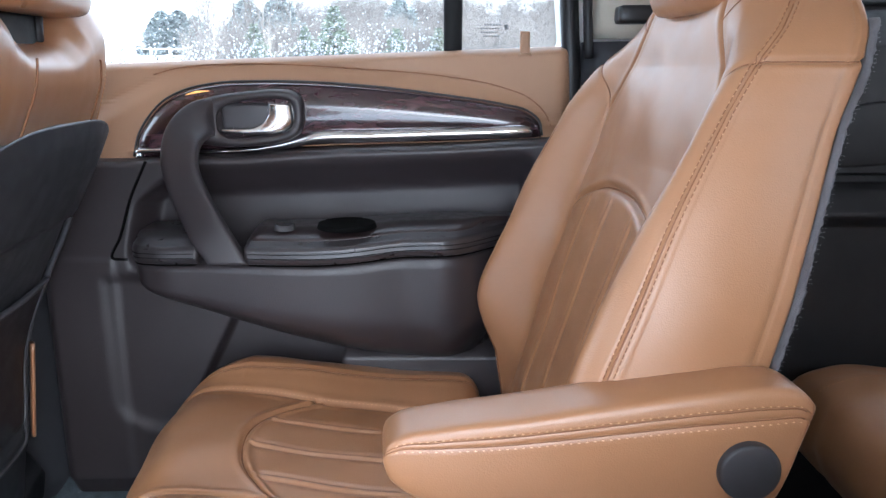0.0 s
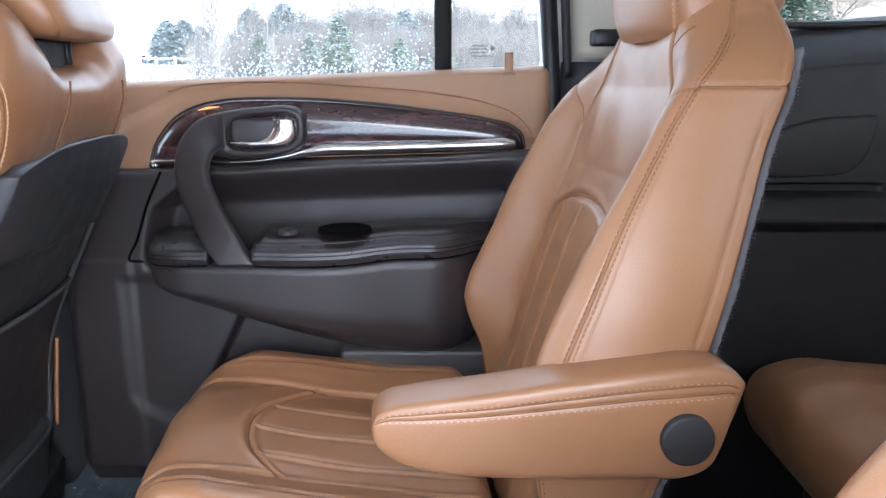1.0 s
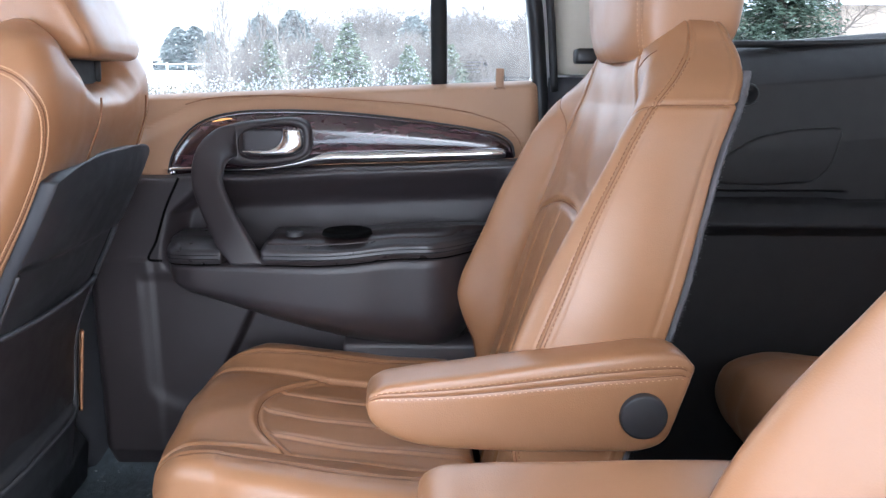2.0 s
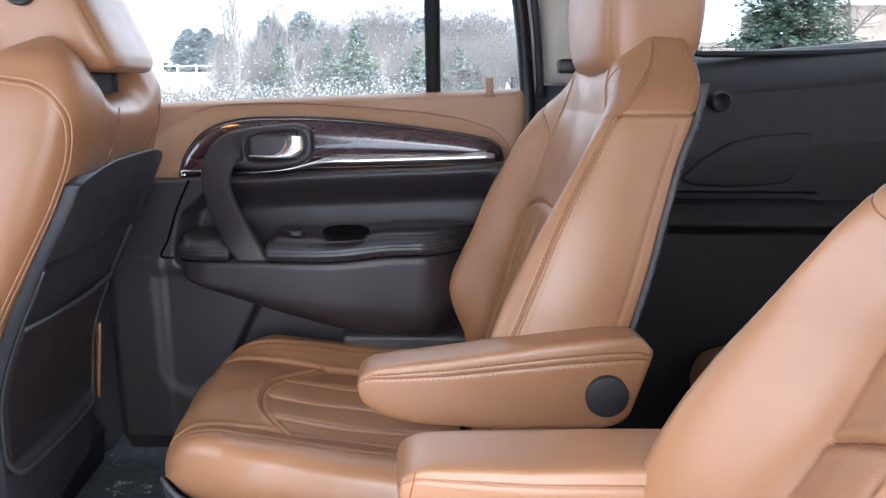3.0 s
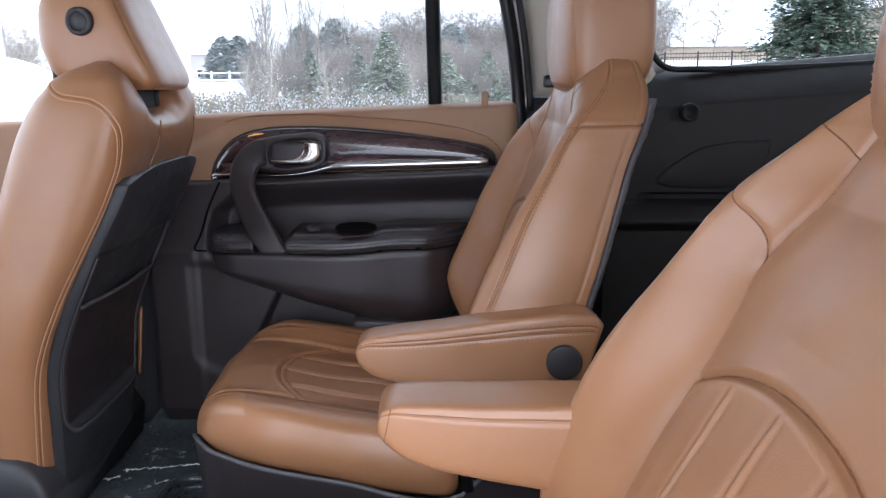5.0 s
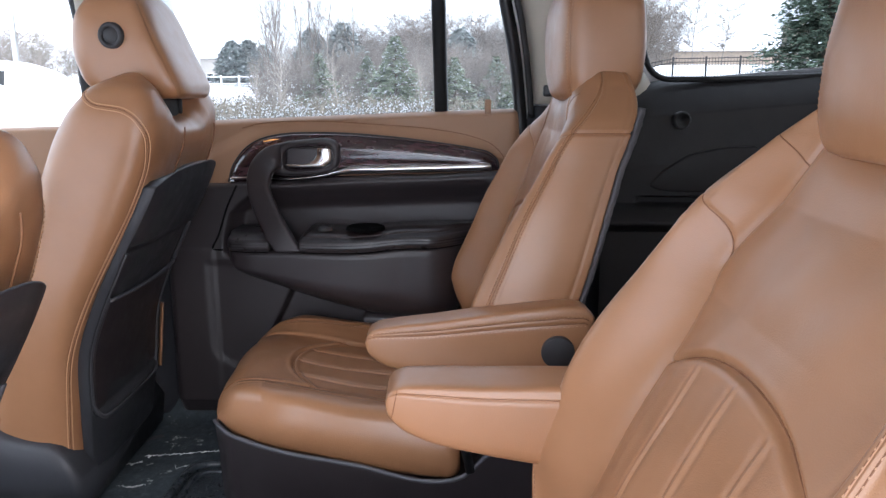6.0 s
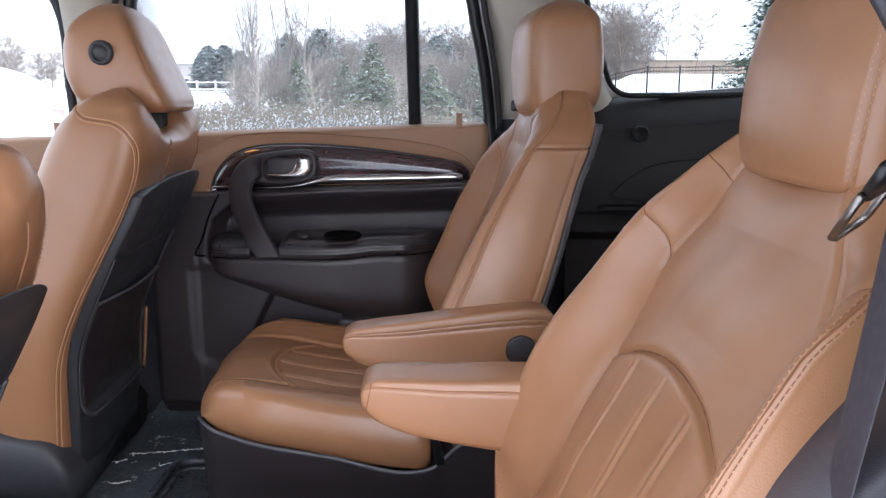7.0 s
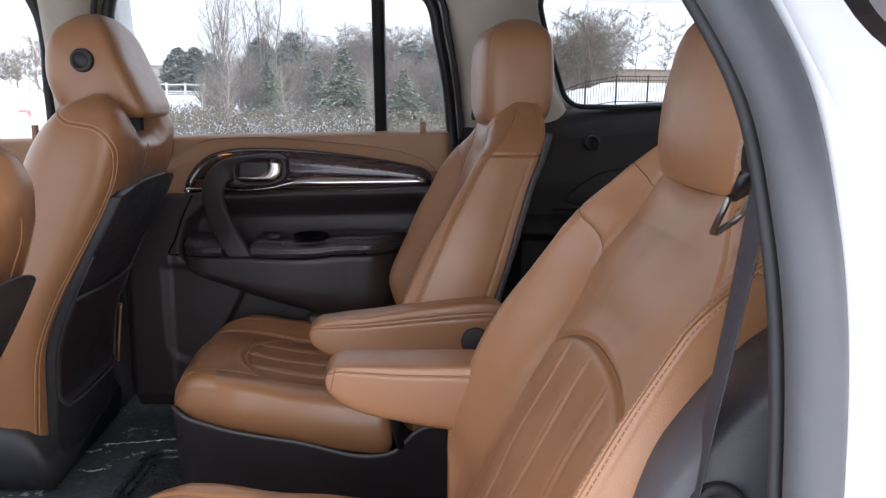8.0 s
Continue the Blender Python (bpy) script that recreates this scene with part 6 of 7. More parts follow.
# ---- outside: snow, trees, fences, houses ----
def snow_material():
    m, nt, b = material("snow")
    v = coords(nt)
    n = noise_tex(nt, v, 0.35, 6, 0.65)
    nt.links.new(ramp(nt, n, [(0.30, (0.62, 0.66, 0.72)), (0.6, (0.84, 0.86, 0.88))]), b.inputs["Base Color"])
    b.inputs["Roughness"].default_value = 0.75
    bump(nt, b, noise_tex(nt, v, 2.5, 6), 0.5, 0.08)
    return m


SNOW = snow_material()
BARK = surface("grey_brown_bark", (0.10, 0.08, 0.065), (0.20, 0.17, 0.145), (0.8, 0.95), 1.5, 30, 0.5, 0.01)
PALE_BARK = surface("pale_bark", (0.28, 0.245, 0.21), (0.42, 0.375, 0.33), (0.8, 0.95), 1.5, 30, 0.5, 0.01)
TWIG = surface("bare_twigs", (0.155, 0.135, 0.120), (0.26, 0.23, 0.205), (0.85, 0.95), 0.8, 20, 0)
IRON = surface("black_iron", (0.012, 0.012, 0.014), (0.02, 0.02, 0.022), (0.5, 0.7), 3, 50, 0.1)
WHITE_WOOD = surface("white_painted_wood", (0.70, 0.71, 0.72), (0.80, 0.80, 0.80), (0.6, 0.8), 2, 30, 0.2)
SIDING = surface("pale_siding", (0.34, 0.31, 0.28), (0.40, 0.37, 0.34), (0.6, 0.8), 1.0, 12, 0.3, 0.01)
TAN_WALL = surface("tan_block_wall", (0.26, 0.21, 0.17), (0.34, 0.28, 0.23), (0.8, 0.95), 1.0, 12, 0.4, 0.01)


def needle_material(name, snow_amount, dark=(0.050, 0.085, 0.060), light=(0.12, 0.165, 0.115)):
    m, nt, b = material(name)
    v = coords(nt)
    n = noise_tex(nt, v, 1.3, 5, 0.7)
    green = ramp(nt, n, [(0.3, dark), (0.7, light)])
    geo = nt.nodes.new("ShaderNodeNewGeometry")
    rnd = geo.outputs["Random Per Island"]
    gt = nt.nodes.new("ShaderNodeMath")
    gt.operation = "LESS_THAN"
    gt.inputs[1].default_value = snow_amount
    nt.links.new(rnd, gt.inputs[0])
    mx = nt.nodes.new("ShaderNodeMix")
    mx.data_type = "RGBA"
    mx.inputs["B"].default_value = (0.72, 0.76, 0.80, 1)
    nt.links.new(gt.outputs[0], mx.inputs["Factor"])
    nt.links.new(green, mx.inputs["A"])
    nt.links.new(mx.outputs["Result"], b.inputs["Base Color"])
    b.inputs["Roughness"].default_value = 0.8
    return m


# far pines: distance haze is put into this pale blue-grey colour
HAZED_NEEDLES = needle_material("hazed_pine_needles", 0.03, (0.24, 0.29, 0.29), (0.38, 0.43, 0.42))
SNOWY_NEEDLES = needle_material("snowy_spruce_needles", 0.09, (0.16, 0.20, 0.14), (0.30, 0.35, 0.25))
BRUSH = needle_material("snowy_brush_leaves", 0.02, (0.12, 0.105, 0.080), (0.24, 0.21, 0.165))


def hill(X, Y):
    """The lie of the land: it climbs away from the car, with a bank up to the iron fence."""
    def step(v, lo, hi):
        t = np.clip((v - lo) / (hi - lo), 0, 1)
        return t * t * (3 - 2 * t)
    D = np.hypot(X, Y)
    z = 1.7 * step(D, 27, 62) * step(Y, 0, 20)
    bank = step(X - 0.12 * Y, -2.0, 3.5) * step(Y, 17, 31)
    z = np.maximum(z, 1.45 * bank) + 1.1 * bank * step(Y, 33, 40)
    return z + 0.08 * np.sin(X * 0.21 + 0.5) * np.sin(Y * 0.17) * np.clip((D - 6) / 14, 0, 1)


def ground_sheet():
    r = np.concatenate([np.linspace(0, 60, 70), np.geomspace(63, 4500, 40)])
    a = np.linspace(0, 2 * np.pi, 160, endpoint=False)
    R, A = np.meshgrid(r, a, indexing="ij")
    X, Y = R * np.cos(A), R * np.sin(A)
    return np.stack([X, Y, hill(X, Y)], -1)


tagged(part("ground", grid(ground_sheet(), False, True), SNOW), "snow-covered ground", "ground", "", "structure")


def twig_tube(a, b, ra, rb, n, vs, fs):
    a, b = np.asarray(a), np.asarray(b)
    t = b - a
    L = np.linalg.norm(t)
    if L < 1e-6:
        return
    t = t / L
    ref = np.array((0.0, 0, 1)) if abs(t[2]) < 0.8 else np.array((1.0, 0, 0))
    u = np.cross(t, ref)
    u /= np.linalg.norm(u)
    w = np.cross(t, u)
    k = len(vs)
    for c, r in ((a, ra), (b, rb)):
        for i in range(n):
            q = 2 * math.pi * i / n
            vs.append(tuple(c + r * (math.cos(q) * u + math.sin(q) * w)))
    for i in range(n):
        fs.append((k + i, k + (i + 1) % n, k + n + (i + 1) % n, k + n + i))


def grow(rng, p, d, length, r, level, vs, fs, top, spread, up):
    """A limb in short bent steps, with side limbs."""
    steps = 4 if level < 2 else 3
    for s in range(steps):
        d = d + rng.normal(0, 0.10 + 0.04 * level, 3) + np.array((0, 0, up))
        d /= np.linalg.norm(d)
        q = p + d * length / steps
        r2 = r * (0.80 if level else 0.86)
        twig_tube(p, q, r, r2, 5 if level < 2 else 3, vs, fs)
        p, r = q, r2
        if level < top and (level > 0 or s > 0):
            for _ in range(2 if level < 3 else 2):
                side = rng.normal(0, 1, 3)
                side -= d * side.dot(d)
                side /= np.linalg.norm(side)
                e = d * (1 - spread) + side * spread + np.array((0, 0, 0.15))
                e /= np.linalg.norm(e)
                grow(rng, p, e, length * rng.uniform(0.45, 0.66), r * 0.6, level + 1, vs, fs, top, spread, up)


def bare_tree(name, seed, height, trunk_r, spread, mat, label, top=3, up=0.08):
    t = thing(name, label, "tree", (0, 0, 0), "bare trees")
    rng = np.random.default_rng(seed)
    vs, fs = [], []
    p, r = np.zeros(3), trunk_r
    d = np.array((0.0, 0, 1))
    n = 8
    tv, tf = [], []
    for s in range(n):
        d = d + rng.normal(0, 0.05, 3)
        d[2] = abs(d[2])
        d /= np.linalg.norm(d)
        q = p + d * height * 0.75 / n
        r2 = r * 0.84
        twig_tube(p, q, r, r2, 7, tv, tf)
        p, r = q, r2
        if s >= 1:
            for _ in range(3):
                a = rng.uniform(0, 2 * math.pi)
                e = np.array((math.cos(a) * spread, math.sin(a) * spread, 1 - spread * 0.55))
                e /= np.linalg.norm(e)
                grow(rng, p, e, height * rng.uniform(0.20, 0.34), r * 0.5, 1, vs, fs, top, spread, up)
    grow(rng, p, d, height * 0.3, r, 1, vs, fs, top, spread, up)
    part("trunk", (tv, tf), mat, t)
    part("crown", (vs, fs), mat, t, "bare twigs")
    return t


def conifer(name, seed, height, half, mat, label, rings=26, dense=1.0, spray=0.24, taper=0.85):
    """Whorls of drooping boughs, each with many short needle sprays."""
    t = thing(name, label, "tree", (0, 0, 0), "evergreen trees")
    rng = np.random.default_rng(seed)
    vs, fs = [], []
    tv, tf = [], []
    twig_tube((0, 0, 0), (0, 0, height * 0.96), 0.028 * height, 0.004 * height, 7, tv, tf)
    part("trunk", (tv, tf), BARK, t)
    for k in range(rings):
        f = k / (rings - 1)
        z = height * (0.04 + 0.93 * f) + rng.uniform(-0.4, 0.4) * height / rings
        reach = half * (1 - f) ** taper * rng.uniform(0.82, 1.12) + 0.02 * height
        for j in range(max(7, int(19 * (1 - f * 0.45) * dense))):
            a = rng.uniform(0, 2 * math.pi)
            L = reach * rng.uniform(0.65, 1.12)
            m = max(5, int(15 * L / half * dense) + 4)
            for i in range(m):
                u = math.sqrt((i + rng.uniform(0.2, 0.9)) / m)
                rr = L * u
                droop = -0.22 * L * u + 0.10 * L * u * u + 0.04 * height * (f - 0.2)
                c = np.array((rr * math.cos(a), rr * math.sin(a), z + droop + rng.normal(0, 0.012) * height))
                for s in (-1, 1):
                    b = a + s * rng.uniform(0.35, 0.9)
                    l = spray * rng.uniform(0.7, 1.4) * (1.05 - 0.45 * u)
                    tip = c + l * np.array((math.cos(b), math.sin(b), rng.uniform(-0.45, 0.10)))
                    wv = np.array((-math.sin(b), math.cos(b), rng.uniform(-0.5, 0.5))) * l * 0.36
                    mid = (c + tip) / 2 + np.array((0, 0, 0.04 * l))
                    n0 = len(vs)
                    vs += [tuple(c), tuple(mid + wv), tuple(tip), tuple(mid - wv), tuple(mid + np.array((0, 0, -0.12 * l)))]
                    fs += [(n0, n0 + 1, n0 + 2, n0 + 3), (n0, n0 + 4, n0 + 2)]
    part("crown", (vs, fs), mat, t, "needle boughs")
    return t


def plant(proto, spots):
    """The first spot takes the original, the rest take copies."""
    for i, (x, y, turn, size) in enumerate(spots):
        m = Matrix.LocRotScale((x, y, float(hill(np.array(x), np.array(y))) - 0.05), Euler((0, 0, turn)), (size,) * 3)
        if i == 0:
            continue
        c = copy_thing(proto, Matrix.LocRotScale(m.translation, m.to_euler(), None))
        c.scale = (size,) * 3
    x, y, turn, size = spots[0]
    proto.location, proto.rotation_euler, proto.scale = (x, y, float(hill(np.array(x), np.array(y))) - 0.05), (0, 0, turn), (size,) * 3


tall = bare_tree("bare_tree", 3, 6.2, 0.075, 0.55, TWIG, "tall leafless deciduous tree in the snow", 2, 0.13)
plant(tall, [(-11.3, 37.5, 0.3, 1.0), (-10.2, 38.2, 2.1, 1.05), (-9.1, 38.0, 4.0, 1.0), (-8.1, 40.5, 1.2, 1.05), (1.2, 43.0, 0.9, 0.95), (-19.5, 36.0, 1.7, 0.9), (-23.0, 33.5, 0.2, 0.8), (-11.8, 39.0, 3.3, 1.15), (-10.7, 36.8, 5.2, 1.1), (-9.6, 39.5, 2.6, 1.2), (-8.7, 37.2, 0.4, 1.1), (-12.4, 41.0, 1.9, 1.2)])
young = bare_tree("young_tree", 11, 3.0, 0.062, 0.60, PALE_BARK, "small pale leafless tree among brush", 2, 0.10)
plant(young, [(-7.1, 24.2, 0.0, 0.95), (-5.3, 24.7, 2.2, 0.85), (-8.6, 26.4, 4.1, 0.8), (-2.7, 26.5, 1.0, 0.8)])
oak = bare_tree("broad_bare_tree", 23, 5.2, 0.13, 0.72, BARK, "broad leafless tree on the snowy bank", 3, 0.03)
plant(oak, [(10.2, 56.0, 0.6, 1.15), (7.6, 60.0, 2.9, 1.1), (-20.5, 30.5, 3.8, 0.8), (18.0, 37.0, 1.1, 1.3)])
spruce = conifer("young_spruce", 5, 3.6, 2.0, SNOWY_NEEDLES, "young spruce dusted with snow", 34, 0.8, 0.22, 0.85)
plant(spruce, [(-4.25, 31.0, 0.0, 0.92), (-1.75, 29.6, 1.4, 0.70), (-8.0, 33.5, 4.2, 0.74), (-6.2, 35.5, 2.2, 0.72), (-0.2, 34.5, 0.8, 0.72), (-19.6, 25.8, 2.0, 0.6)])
dark = conifer("dark_pine", 8, 5.4, 3.0, HAZED_NEEDLES, "pine near the far house, its needles paled for haze", 30, 1.25, 0.46, 0.55)
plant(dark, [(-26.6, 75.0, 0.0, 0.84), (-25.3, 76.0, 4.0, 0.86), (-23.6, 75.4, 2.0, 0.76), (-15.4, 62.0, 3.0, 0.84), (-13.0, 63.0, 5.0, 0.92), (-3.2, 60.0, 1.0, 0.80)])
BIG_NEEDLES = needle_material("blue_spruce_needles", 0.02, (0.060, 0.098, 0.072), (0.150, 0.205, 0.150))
big = conifer("blue_spruce", 15, 6.4, 2.1, BIG_NEEDLES, "large blue-green spruce in front of the iron fence", 56, 1.5, 0.15)
plant(big, [(8.35, 20.2, 0.0, 1.0)])


def far_woods():
    """Bare woods along the skyline, too many trees to count."""
    rng = np.random.default_rng(31)
    vs, fs = [], []
    for k in range(560):
        x = rng.uniform(-34, 16)
        y = rng.uniform(60, 96) - 0.2 * x
        if k >= 470:
            x, y = rng.uniform(-58, -32), rng.uniform(48, 72)
            if x > -0.50 * y:
                continue
        elif x < -25 or (x < -15 and y < 84):
            continue
        h = rng.uniform(3.0, 5.4) * (1.0 if x > -16 else 0.75)
        base = np.array((x, y, float(hill(np.array(x), np.array(y)))))
        p, d, r = base, np.array((0.0, 0, 1)), 0.06
        for s in range(6):
            d = d + rng.normal(0, 0.07, 3)
            d /= np.linalg.norm(d)
            q = p + d * h / 6
            twig_tube(p, q, r, r * 0.78, 4, vs, fs)
            p, r = q, r * 0.78
            for _ in range(5 if s else 1):
                a = rng.uniform(0, 2 * math.pi)
                L = h * rng.uniform(0.14, 0.30)
                e = p + L * 1.25 * np.array((math.cos(a) * 0.85, math.sin(a) * 0.85, 0.55))
                twig_tube(p, e, r * 0.5, 0.012, 3, vs, fs)
                for _ in range(9):
                    g = p + (e - p) * rng.uniform(0.3, 1.0)
                    twig_tube(g, g + rng.normal(0, 0.34, 3) * h * 0.30 + np.array((0, 0, 0.15)), 0.016, 0.006, 3, vs, fs)
    return vs, fs


tagged(part("far_woods", far_woods(), TWIG), "hazy leafless woods along the skyline", "woods", "", "stuff")


def brush():
    """Low snowy scrub at the foot of the trees."""
    rng = np.random.default_rng(41)
    vs, fs = [], []
    for k in range(600):
        x = rng.uniform(-16.5, -0.3)
        if x < -10.5 and rng.random() < 0.5:
            continue
        y = rng.uniform(23.5, 31) + 0.1 * x + (rng.uniform(2, 9) if x < -10.5 else 0)
        h = rng.uniform(0.45, 1.15) * (0.7 if x < -10.5 else 1.0)
        b = np.array((x, y, float(hill(np.array(x), np.array(y)))))
        for _ in range(44):
            c = b + np.array((rng.normal(0, 0.32), rng.normal(0, 0.32), h * rng.uniform(0.05, 1.0)))
            d = rng.normal(0, 1, 3)
            d /= np.linalg.norm(d)
            e = np.cross(d, rng.normal(0, 1, 3))
            e /= np.linalg.norm(e)
            l = rng.uniform(0.03, 0.075)
            n = len(vs)
            vs += [tuple(c - d * l), tuple(c + e * l * 0.45), tuple(c + d * l), tuple(c - e * l * 0.45)]
            fs.append((n, n + 1, n + 2, n + 3))
        for _ in range(2):
            twig_tube(b, b + np.array((rng.normal(0, 0.3), rng.normal(0, 0.3), h * rng.uniform(0.7, 1.2))), 0.010, 0.004, 3, vs, fs)
    return vs, fs


tagged(part("scrub", brush(), BRUSH), "low scrub speckled with snow", "scrub", "", "stuff")


def thicket():
    """Bare brown shrubs that close the view under the trees."""
    rng = np.random.default_rng(57)
    vs, fs = [], []
    for k in range(240):
        x = rng.uniform(-15, 4.5)
        y = rng.uniform(33, 52) + (0 if x > -11 else 8)
        h = rng.uniform(1.3, 3.0) * (0.75 if x < -11 else 1.0)
        b = np.array((x, y, float(hill(np.array(x), np.array(y)))))
        for _ in range(26):
            a = rng.uniform(0, 2 * math.pi)
            tip = b + np.array((math.cos(a) * rng.uniform(0.1, 0.9), math.sin(a) * rng.uniform(0.1, 0.9), h * rng.uniform(0.55, 1.1)))
            mid = (b + tip) / 2 + rng.normal(0, 0.12, 3)
            twig_tube(b, mid, 0.020, 0.013, 3, vs, fs)
            twig_tube(mid, tip, 0.013, 0.005, 3, vs, fs)
            for _ in range(7):
                g = mid + (tip - mid) * rng.uniform(0, 1)
                twig_tube(g, g + rng.normal(0, 0.30, 3) + np.array((0, 0, 0.2)), 0.009, 0.004, 3, vs, fs)
    return vs, fs


tagged(part("thicket", thicket(), TWIG), "leafless brown shrubs below the trees", "shrubs", "", "stuff")


# iron fence on the bank
def iron_fence():
    t = thing("iron_fence", "black iron picket fence on a snowy bank", "fence", (9, 32, 2.0))
    a, b = np.array((2.2, 35.0)), np.array((17.5, 30.2))
    n = 13
    posts = [a + (b - a) * k / (n - 1) for k in range(n)]
    zs = [float(hill(np.array(p[0]), np.array(p[1]))) for p in posts]
    for p, z in zip(posts, zs):
        bmx = block(p[0] - 0.035, p[0] + 0.035, p[1] - 0.035, p[1] + 0.035, z - 0.1, z + 1.28, 0.006, 1)
        part("post", bmx, IRON, t)
    vs, fs = [], []
    for i in range(n - 1):
        p, q = posts[i], posts[i + 1]
        for dz in (0.14, 1.05, 1.20):
            part("rail", tube([(p[0], p[1], zs[i] + dz), (q[0], q[1], zs[i + 1] + dz)], 0.018, 4), IRON, t)
        for k in range(1, 11):
            f = k / 11
            x, y, z = p[0] + (q[0] - p[0]) * f, p[1] + (q[1] - p[1]) * f, zs[i] + (zs[i + 1] - zs[i]) * f
            twig_tube((x, y, z + 0.06), (x, y, z + 1.24), 0.010, 0.010, 4, vs, fs)
    tagged(part("pickets", (vs, fs), IRON, t), "", "", "", "stuff")


iron_fence()


def white_fence():
    t = thing("white_fence", "white panel fence before the far house", "fence", (-21, 66, 1.8))
    a, b = np.array((-27.0, 64.0)), np.array((-15.5, 67.5))
    n = 9
    P = [a + (b - a) * k / (n - 1) for k in range(n)]
    for i, p in enumerate(P):
        z = float(hill(np.array(p[0]), np.array(p[1])))
        part("post", block(p[0] - 0.07, p[0] + 0.07, p[1] - 0.07, p[1] + 0.07, z - 0.1, z + 1.12, 0.01, 1), WHITE_WOOD, t)
        if i < n - 1:
            q = P[i + 1]
            for dz in (0.22, 0.98):
                part("rail", tube([(p[0], p[1], z + dz), (q[0], q[1], z + dz)], 0.05, 4), WHITE_WOOD, t)
            part("panel", tube([(p[0], p[1] + 0.02, z + 0.40), (q[0], q[1] + 0.02, z + 0.40)], 0.06, 4), WHITE_WOOD, t)


white_fence()


def house(x, y, w, d, h, ridge, wall_mat, label, windows=()):
    z = float(hill(np.array(x), np.array(y)))
    t = thing("house", label, "house", (x, y, z))
    part("wall", block(x - w / 2, x + w / 2, y - d / 2, y + d / 2, z - 0.3, z + h, 0.02, 1), wall_mat, t)
    o = 0.4
    v = [(x - w / 2 - o, y - d / 2 - o, z + h), (x + w / 2 + o, y - d / 2 - o, z + h), (x + w / 2 + o, y + d / 2 + o, z + h), (x - w / 2 - o, y + d / 2 + o, z + h), (x - w / 2 - o, y, z + h + ridge), (x + w / 2 + o, y, z + h + ridge)]
    v += [(p[0], p[1], p[2] - 0.25) for p in v[:4]]
    f = [(0, 1, 5, 4), (2, 3, 4, 5), (1, 2, 5), (3, 0, 4), (6, 7, 1, 0), (7, 8, 2, 1), (8, 9, 3, 2), (9, 6, 0, 3), (9, 8, 7, 6)]
    part("roof", (v, f), SNOW, t, "snow-covered roof", False)
    for wx, wz, ww, wh in windows:
        fr = part("window", block(x + wx - ww / 2, x + wx + ww / 2, y - d / 2 - 0.05, y - d / 2 + 0.02, z + wz, z + wz + wh, 0.01, 1), WHITE_WOOD, t)
        part("pane", block(x + wx - ww / 2 + 0.1, x + wx + ww / 2 - 0.1, y - d / 2 - 0.06, y - d / 2, z + wz + 0.1, z + wz + wh - 0.1, 0.0), GLOSS_BLACK, fr)


house(-37.6, 104.0, 5.0, 7.0, 4.2, 1.5, SIDING, "pale house with a snowy roof behind pines", [(-1.2, 0.9, 1.0, 1.2), (1.4, 0.9, 1.0, 1.2)])
house(22.0, 92.0, 22.0, 9.0, 3.0, 1.7, TAN_WALL, "long low tan building with a snowy roof")
house(21.0, 44.0, 9.0, 7.0, 2.8, 1.6, TAN_WALL, "tan building beyond the iron fence")

pole = thing("lamp_post", "grey steel lamp post by the car park", "lamp post", (-16.2, 24.6, 0))
part("pole", tube([(-16.2, 24.6, 0.2), (-16.2, 24.6, 7.5)], [0.11, 0.07], 10), STEEL, pole)
part("base", lathe((-16.2, 24.6, 0), [(0.28, 0.0), (0.28, 0.45), (0.0, 0.5)], "z", 16), TAN_WALL, pole, "concrete base")
part("lamp_head", block(-16.9, -16.1, 24.45, 24.75, 7.45, 7.6, 0.03), STEEL, pole)


LAMP_RED = surface("snowy_red_lamp", (0.42, 0.10, 0.10), (0.55, 0.22, 0.22), (0.3, 0.5), 20, 300, 0)


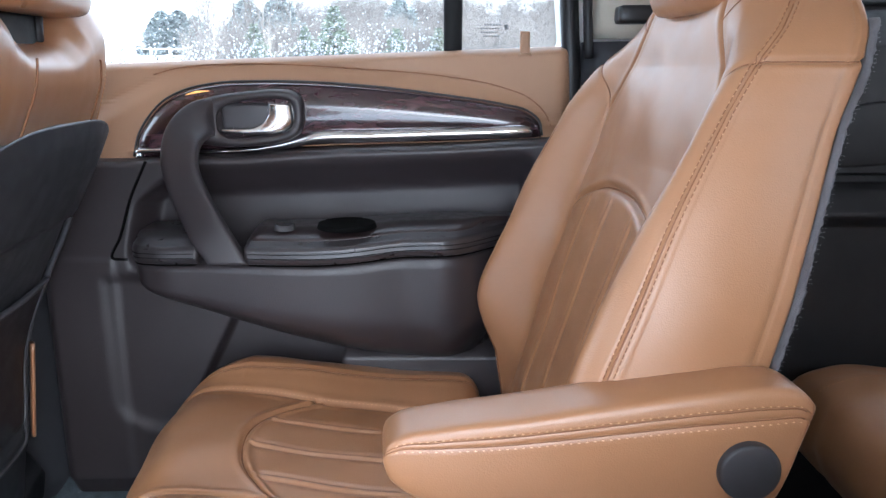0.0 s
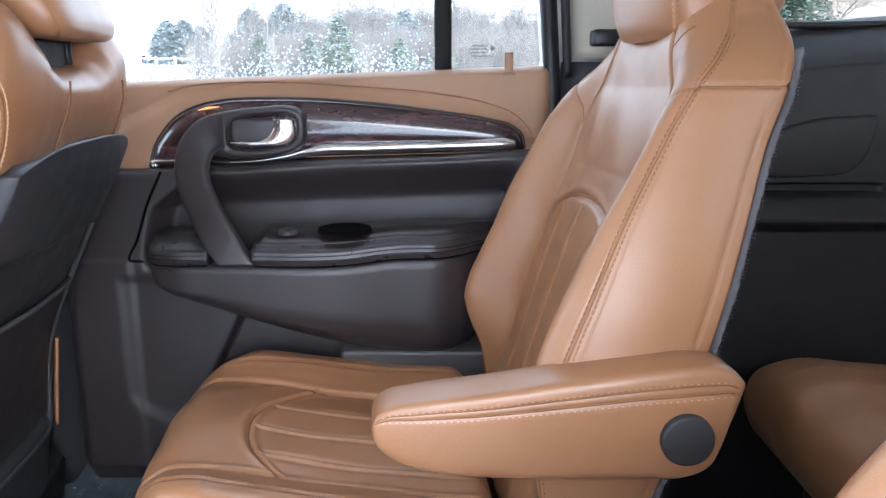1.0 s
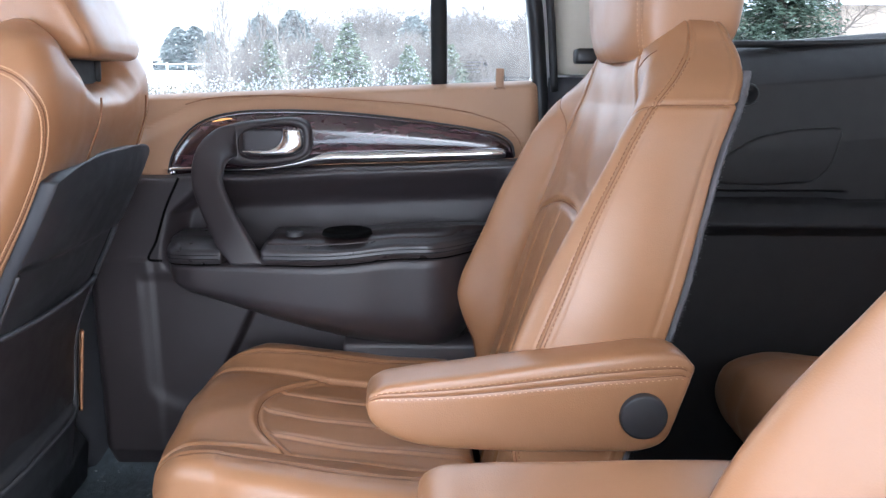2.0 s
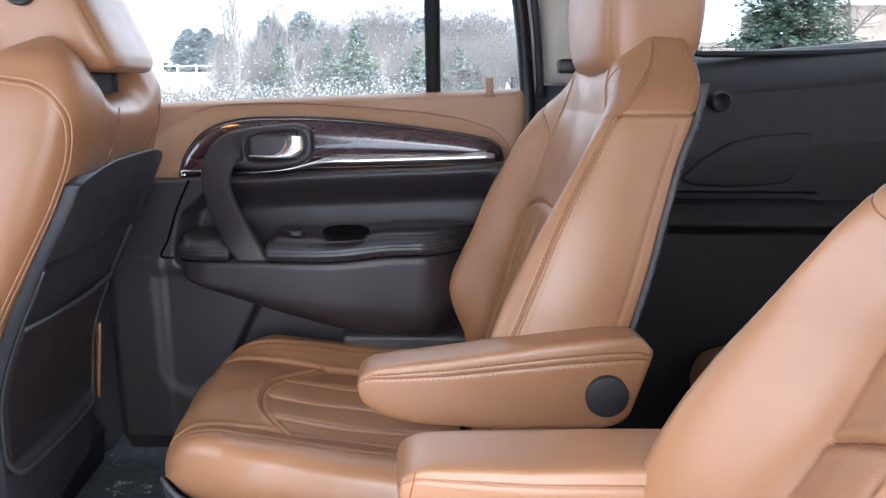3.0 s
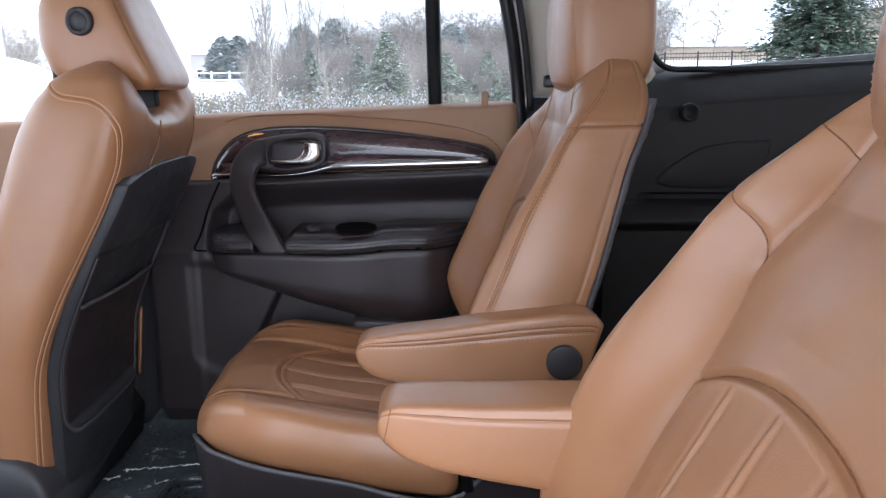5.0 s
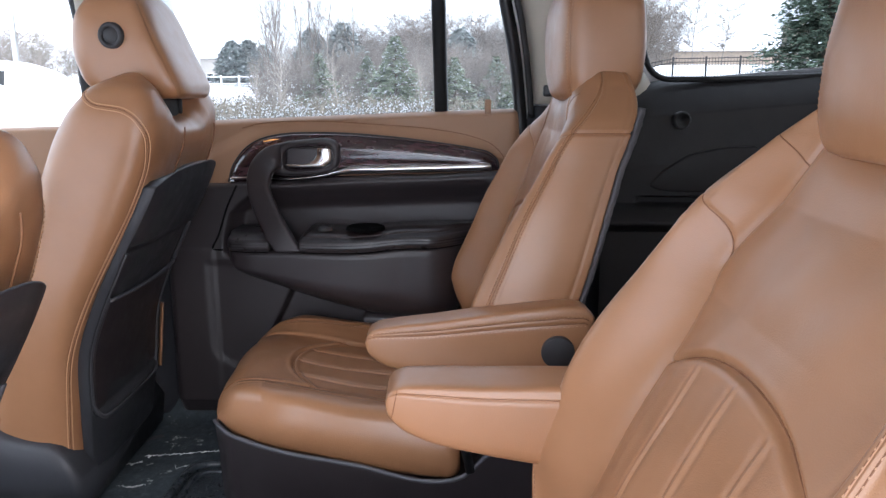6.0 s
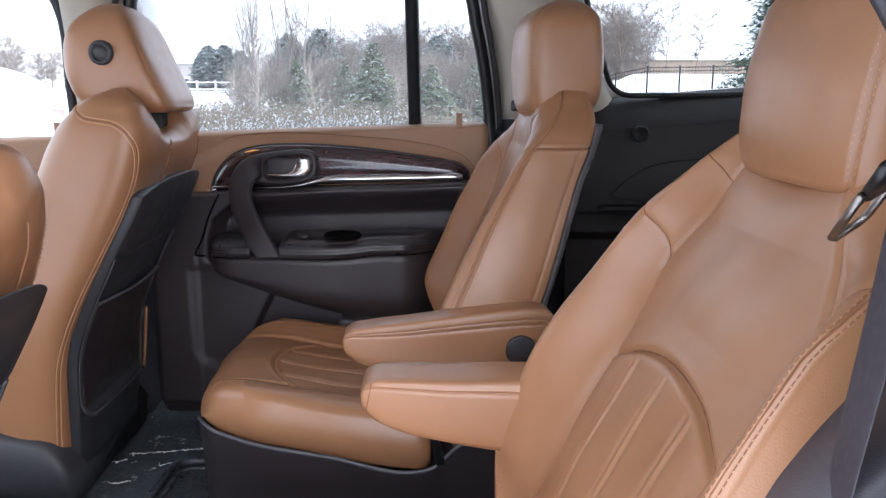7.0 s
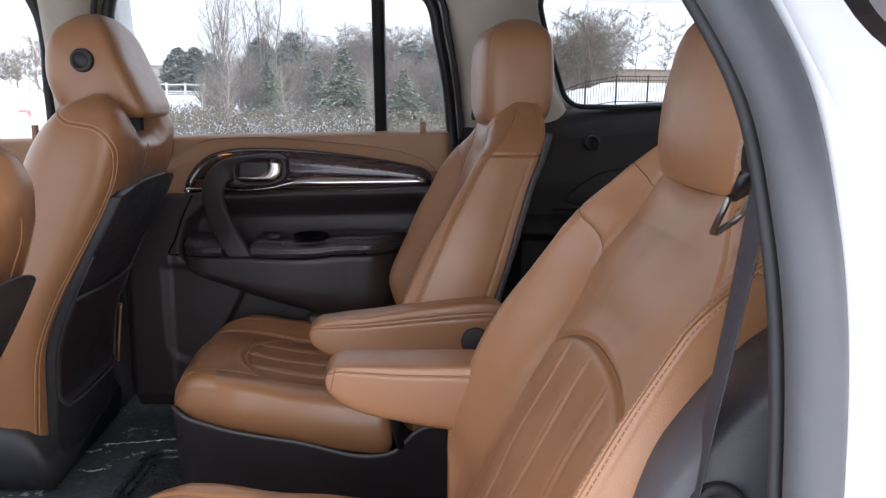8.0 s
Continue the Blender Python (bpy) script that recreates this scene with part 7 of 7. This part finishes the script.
def parked_car(x, y, turn, paint, label):
    """A saloon under snow: body, cabin glass, wheels and lamps; its own nose points along -x before the turn."""
    t = thing("parked_car", label, "car", (0, 0, 0), "parked cars")
    xs = np.linspace(-2.25, 2.25, 40)
    hood = smooth_table(xs, [-2.25, -2.1, -1.2, -0.7, 0.3, 1.0, 1.7, 2.15, 2.25], [0.55, 0.78, 0.92, 0.98, 1.0, 1.0, 0.99, 0.92, 0.6])
    P = []
    for xi, h in zip(xs, hood):
        w = 0.88 * (1 - 0.12 * (abs(xi) / 2.25) ** 6)
        q = [(-w * 0.93, 0.22), (-w, 0.45), (-w, 0.62), (-w * 0.95, h - 0.06), (-w * 0.86, h), (w * 0.86, h), (w * 0.95, h - 0.06), (w, 0.62), (w, 0.45), (w * 0.93, 0.22)]
        P.append([(xi, a, b) for a, b in q])
    body = part("body", grid(np.array(P), False, True, True, True), paint, t)
    xc = np.linspace(-0.95, 1.75, 30)
    roof = smooth_table(xc, [-0.95, -0.2, 0.4, 1.0, 1.75], [0.98, 1.40, 1.46, 1.40, 1.0])
    C = []
    for xi, h in zip(xc, roof):
        hw = 0.60
        C.append([(xi, -0.80, 0.96), (xi, -hw, h), (xi, -hw * 0.5, h + 0.04), (xi, hw * 0.5, h + 0.04), (xi, hw, h), (xi, 0.80, 0.96)])
    part("cabin", grid(np.array(C), False, True, True, True), SNOW, body, "cabin under fresh snow")
    for s in (-1, 1):
        for x0, x1, n in ((-0.50, 0.32, "side_window"), (0.40, 1.10, "side_window")):
            g = [(x0, s * 0.812, 1.0), (x1, s * 0.812, 1.0), (x1 - 0.05, s * 0.655, 1.33), (x0 + (0.30 if x0 < 0 else 0.03), s * 0.655, 1.33)]
            g2 = [(p[0], p[1] - s * 0.03, p[2]) for p in g]
            part(n, (g + g2, [(0, 1, 2, 3), (7, 6, 5, 4), (0, 4, 5, 1), (1, 5, 6, 2), (2, 6, 7, 3), (3, 7, 4, 0)]), GLOSS_BLACK, body, "dark window", False)
        part("taillight", block(2.14, 2.27, s * 0.76 - 0.07, s * 0.76 + 0.07, 0.76, 0.87, 0.03), LAMP_RED, body, "red tail lamp")
        for wx in (-1.4, 1.4):
            wh = part("wheel", lathe((wx, s * 0.78 - 0.1, 0.32), [(0.0, 0.0), (0.20, 0.0), (0.21, -0.01), (0.31, -0.005), (0.325, 0.03), (0.325, 0.17), (0.31, 0.205), (0.21, 0.21), (0.20, 0.2), (0.0, 0.2)], "y", 28), GLOSS_BLACK, t, "black tyre")
            part("rim", lathe((wx, s * 0.78 - 0.115 if s < 0 else s * 0.78 + 0.115, 0.32), [(0.0, 0.0), (0.19, -0.002 * s), (0.20, 0.01)], "y", 20), STEEL, wh)
    t.location, t.rotation_euler = (x, y, 0.0), (0, 0, turn)
    return t


parked_car(-7.1, 8.0, 0.15, WHITE_PAINT, "white saloon covered with snow in the next bay")
second = parked_car(-10.0, 13.35, 0.05, WHITE_PAINT, "white snow-covered car with red tail lamps")
second.scale = (1.25, 1.25, 1.25)
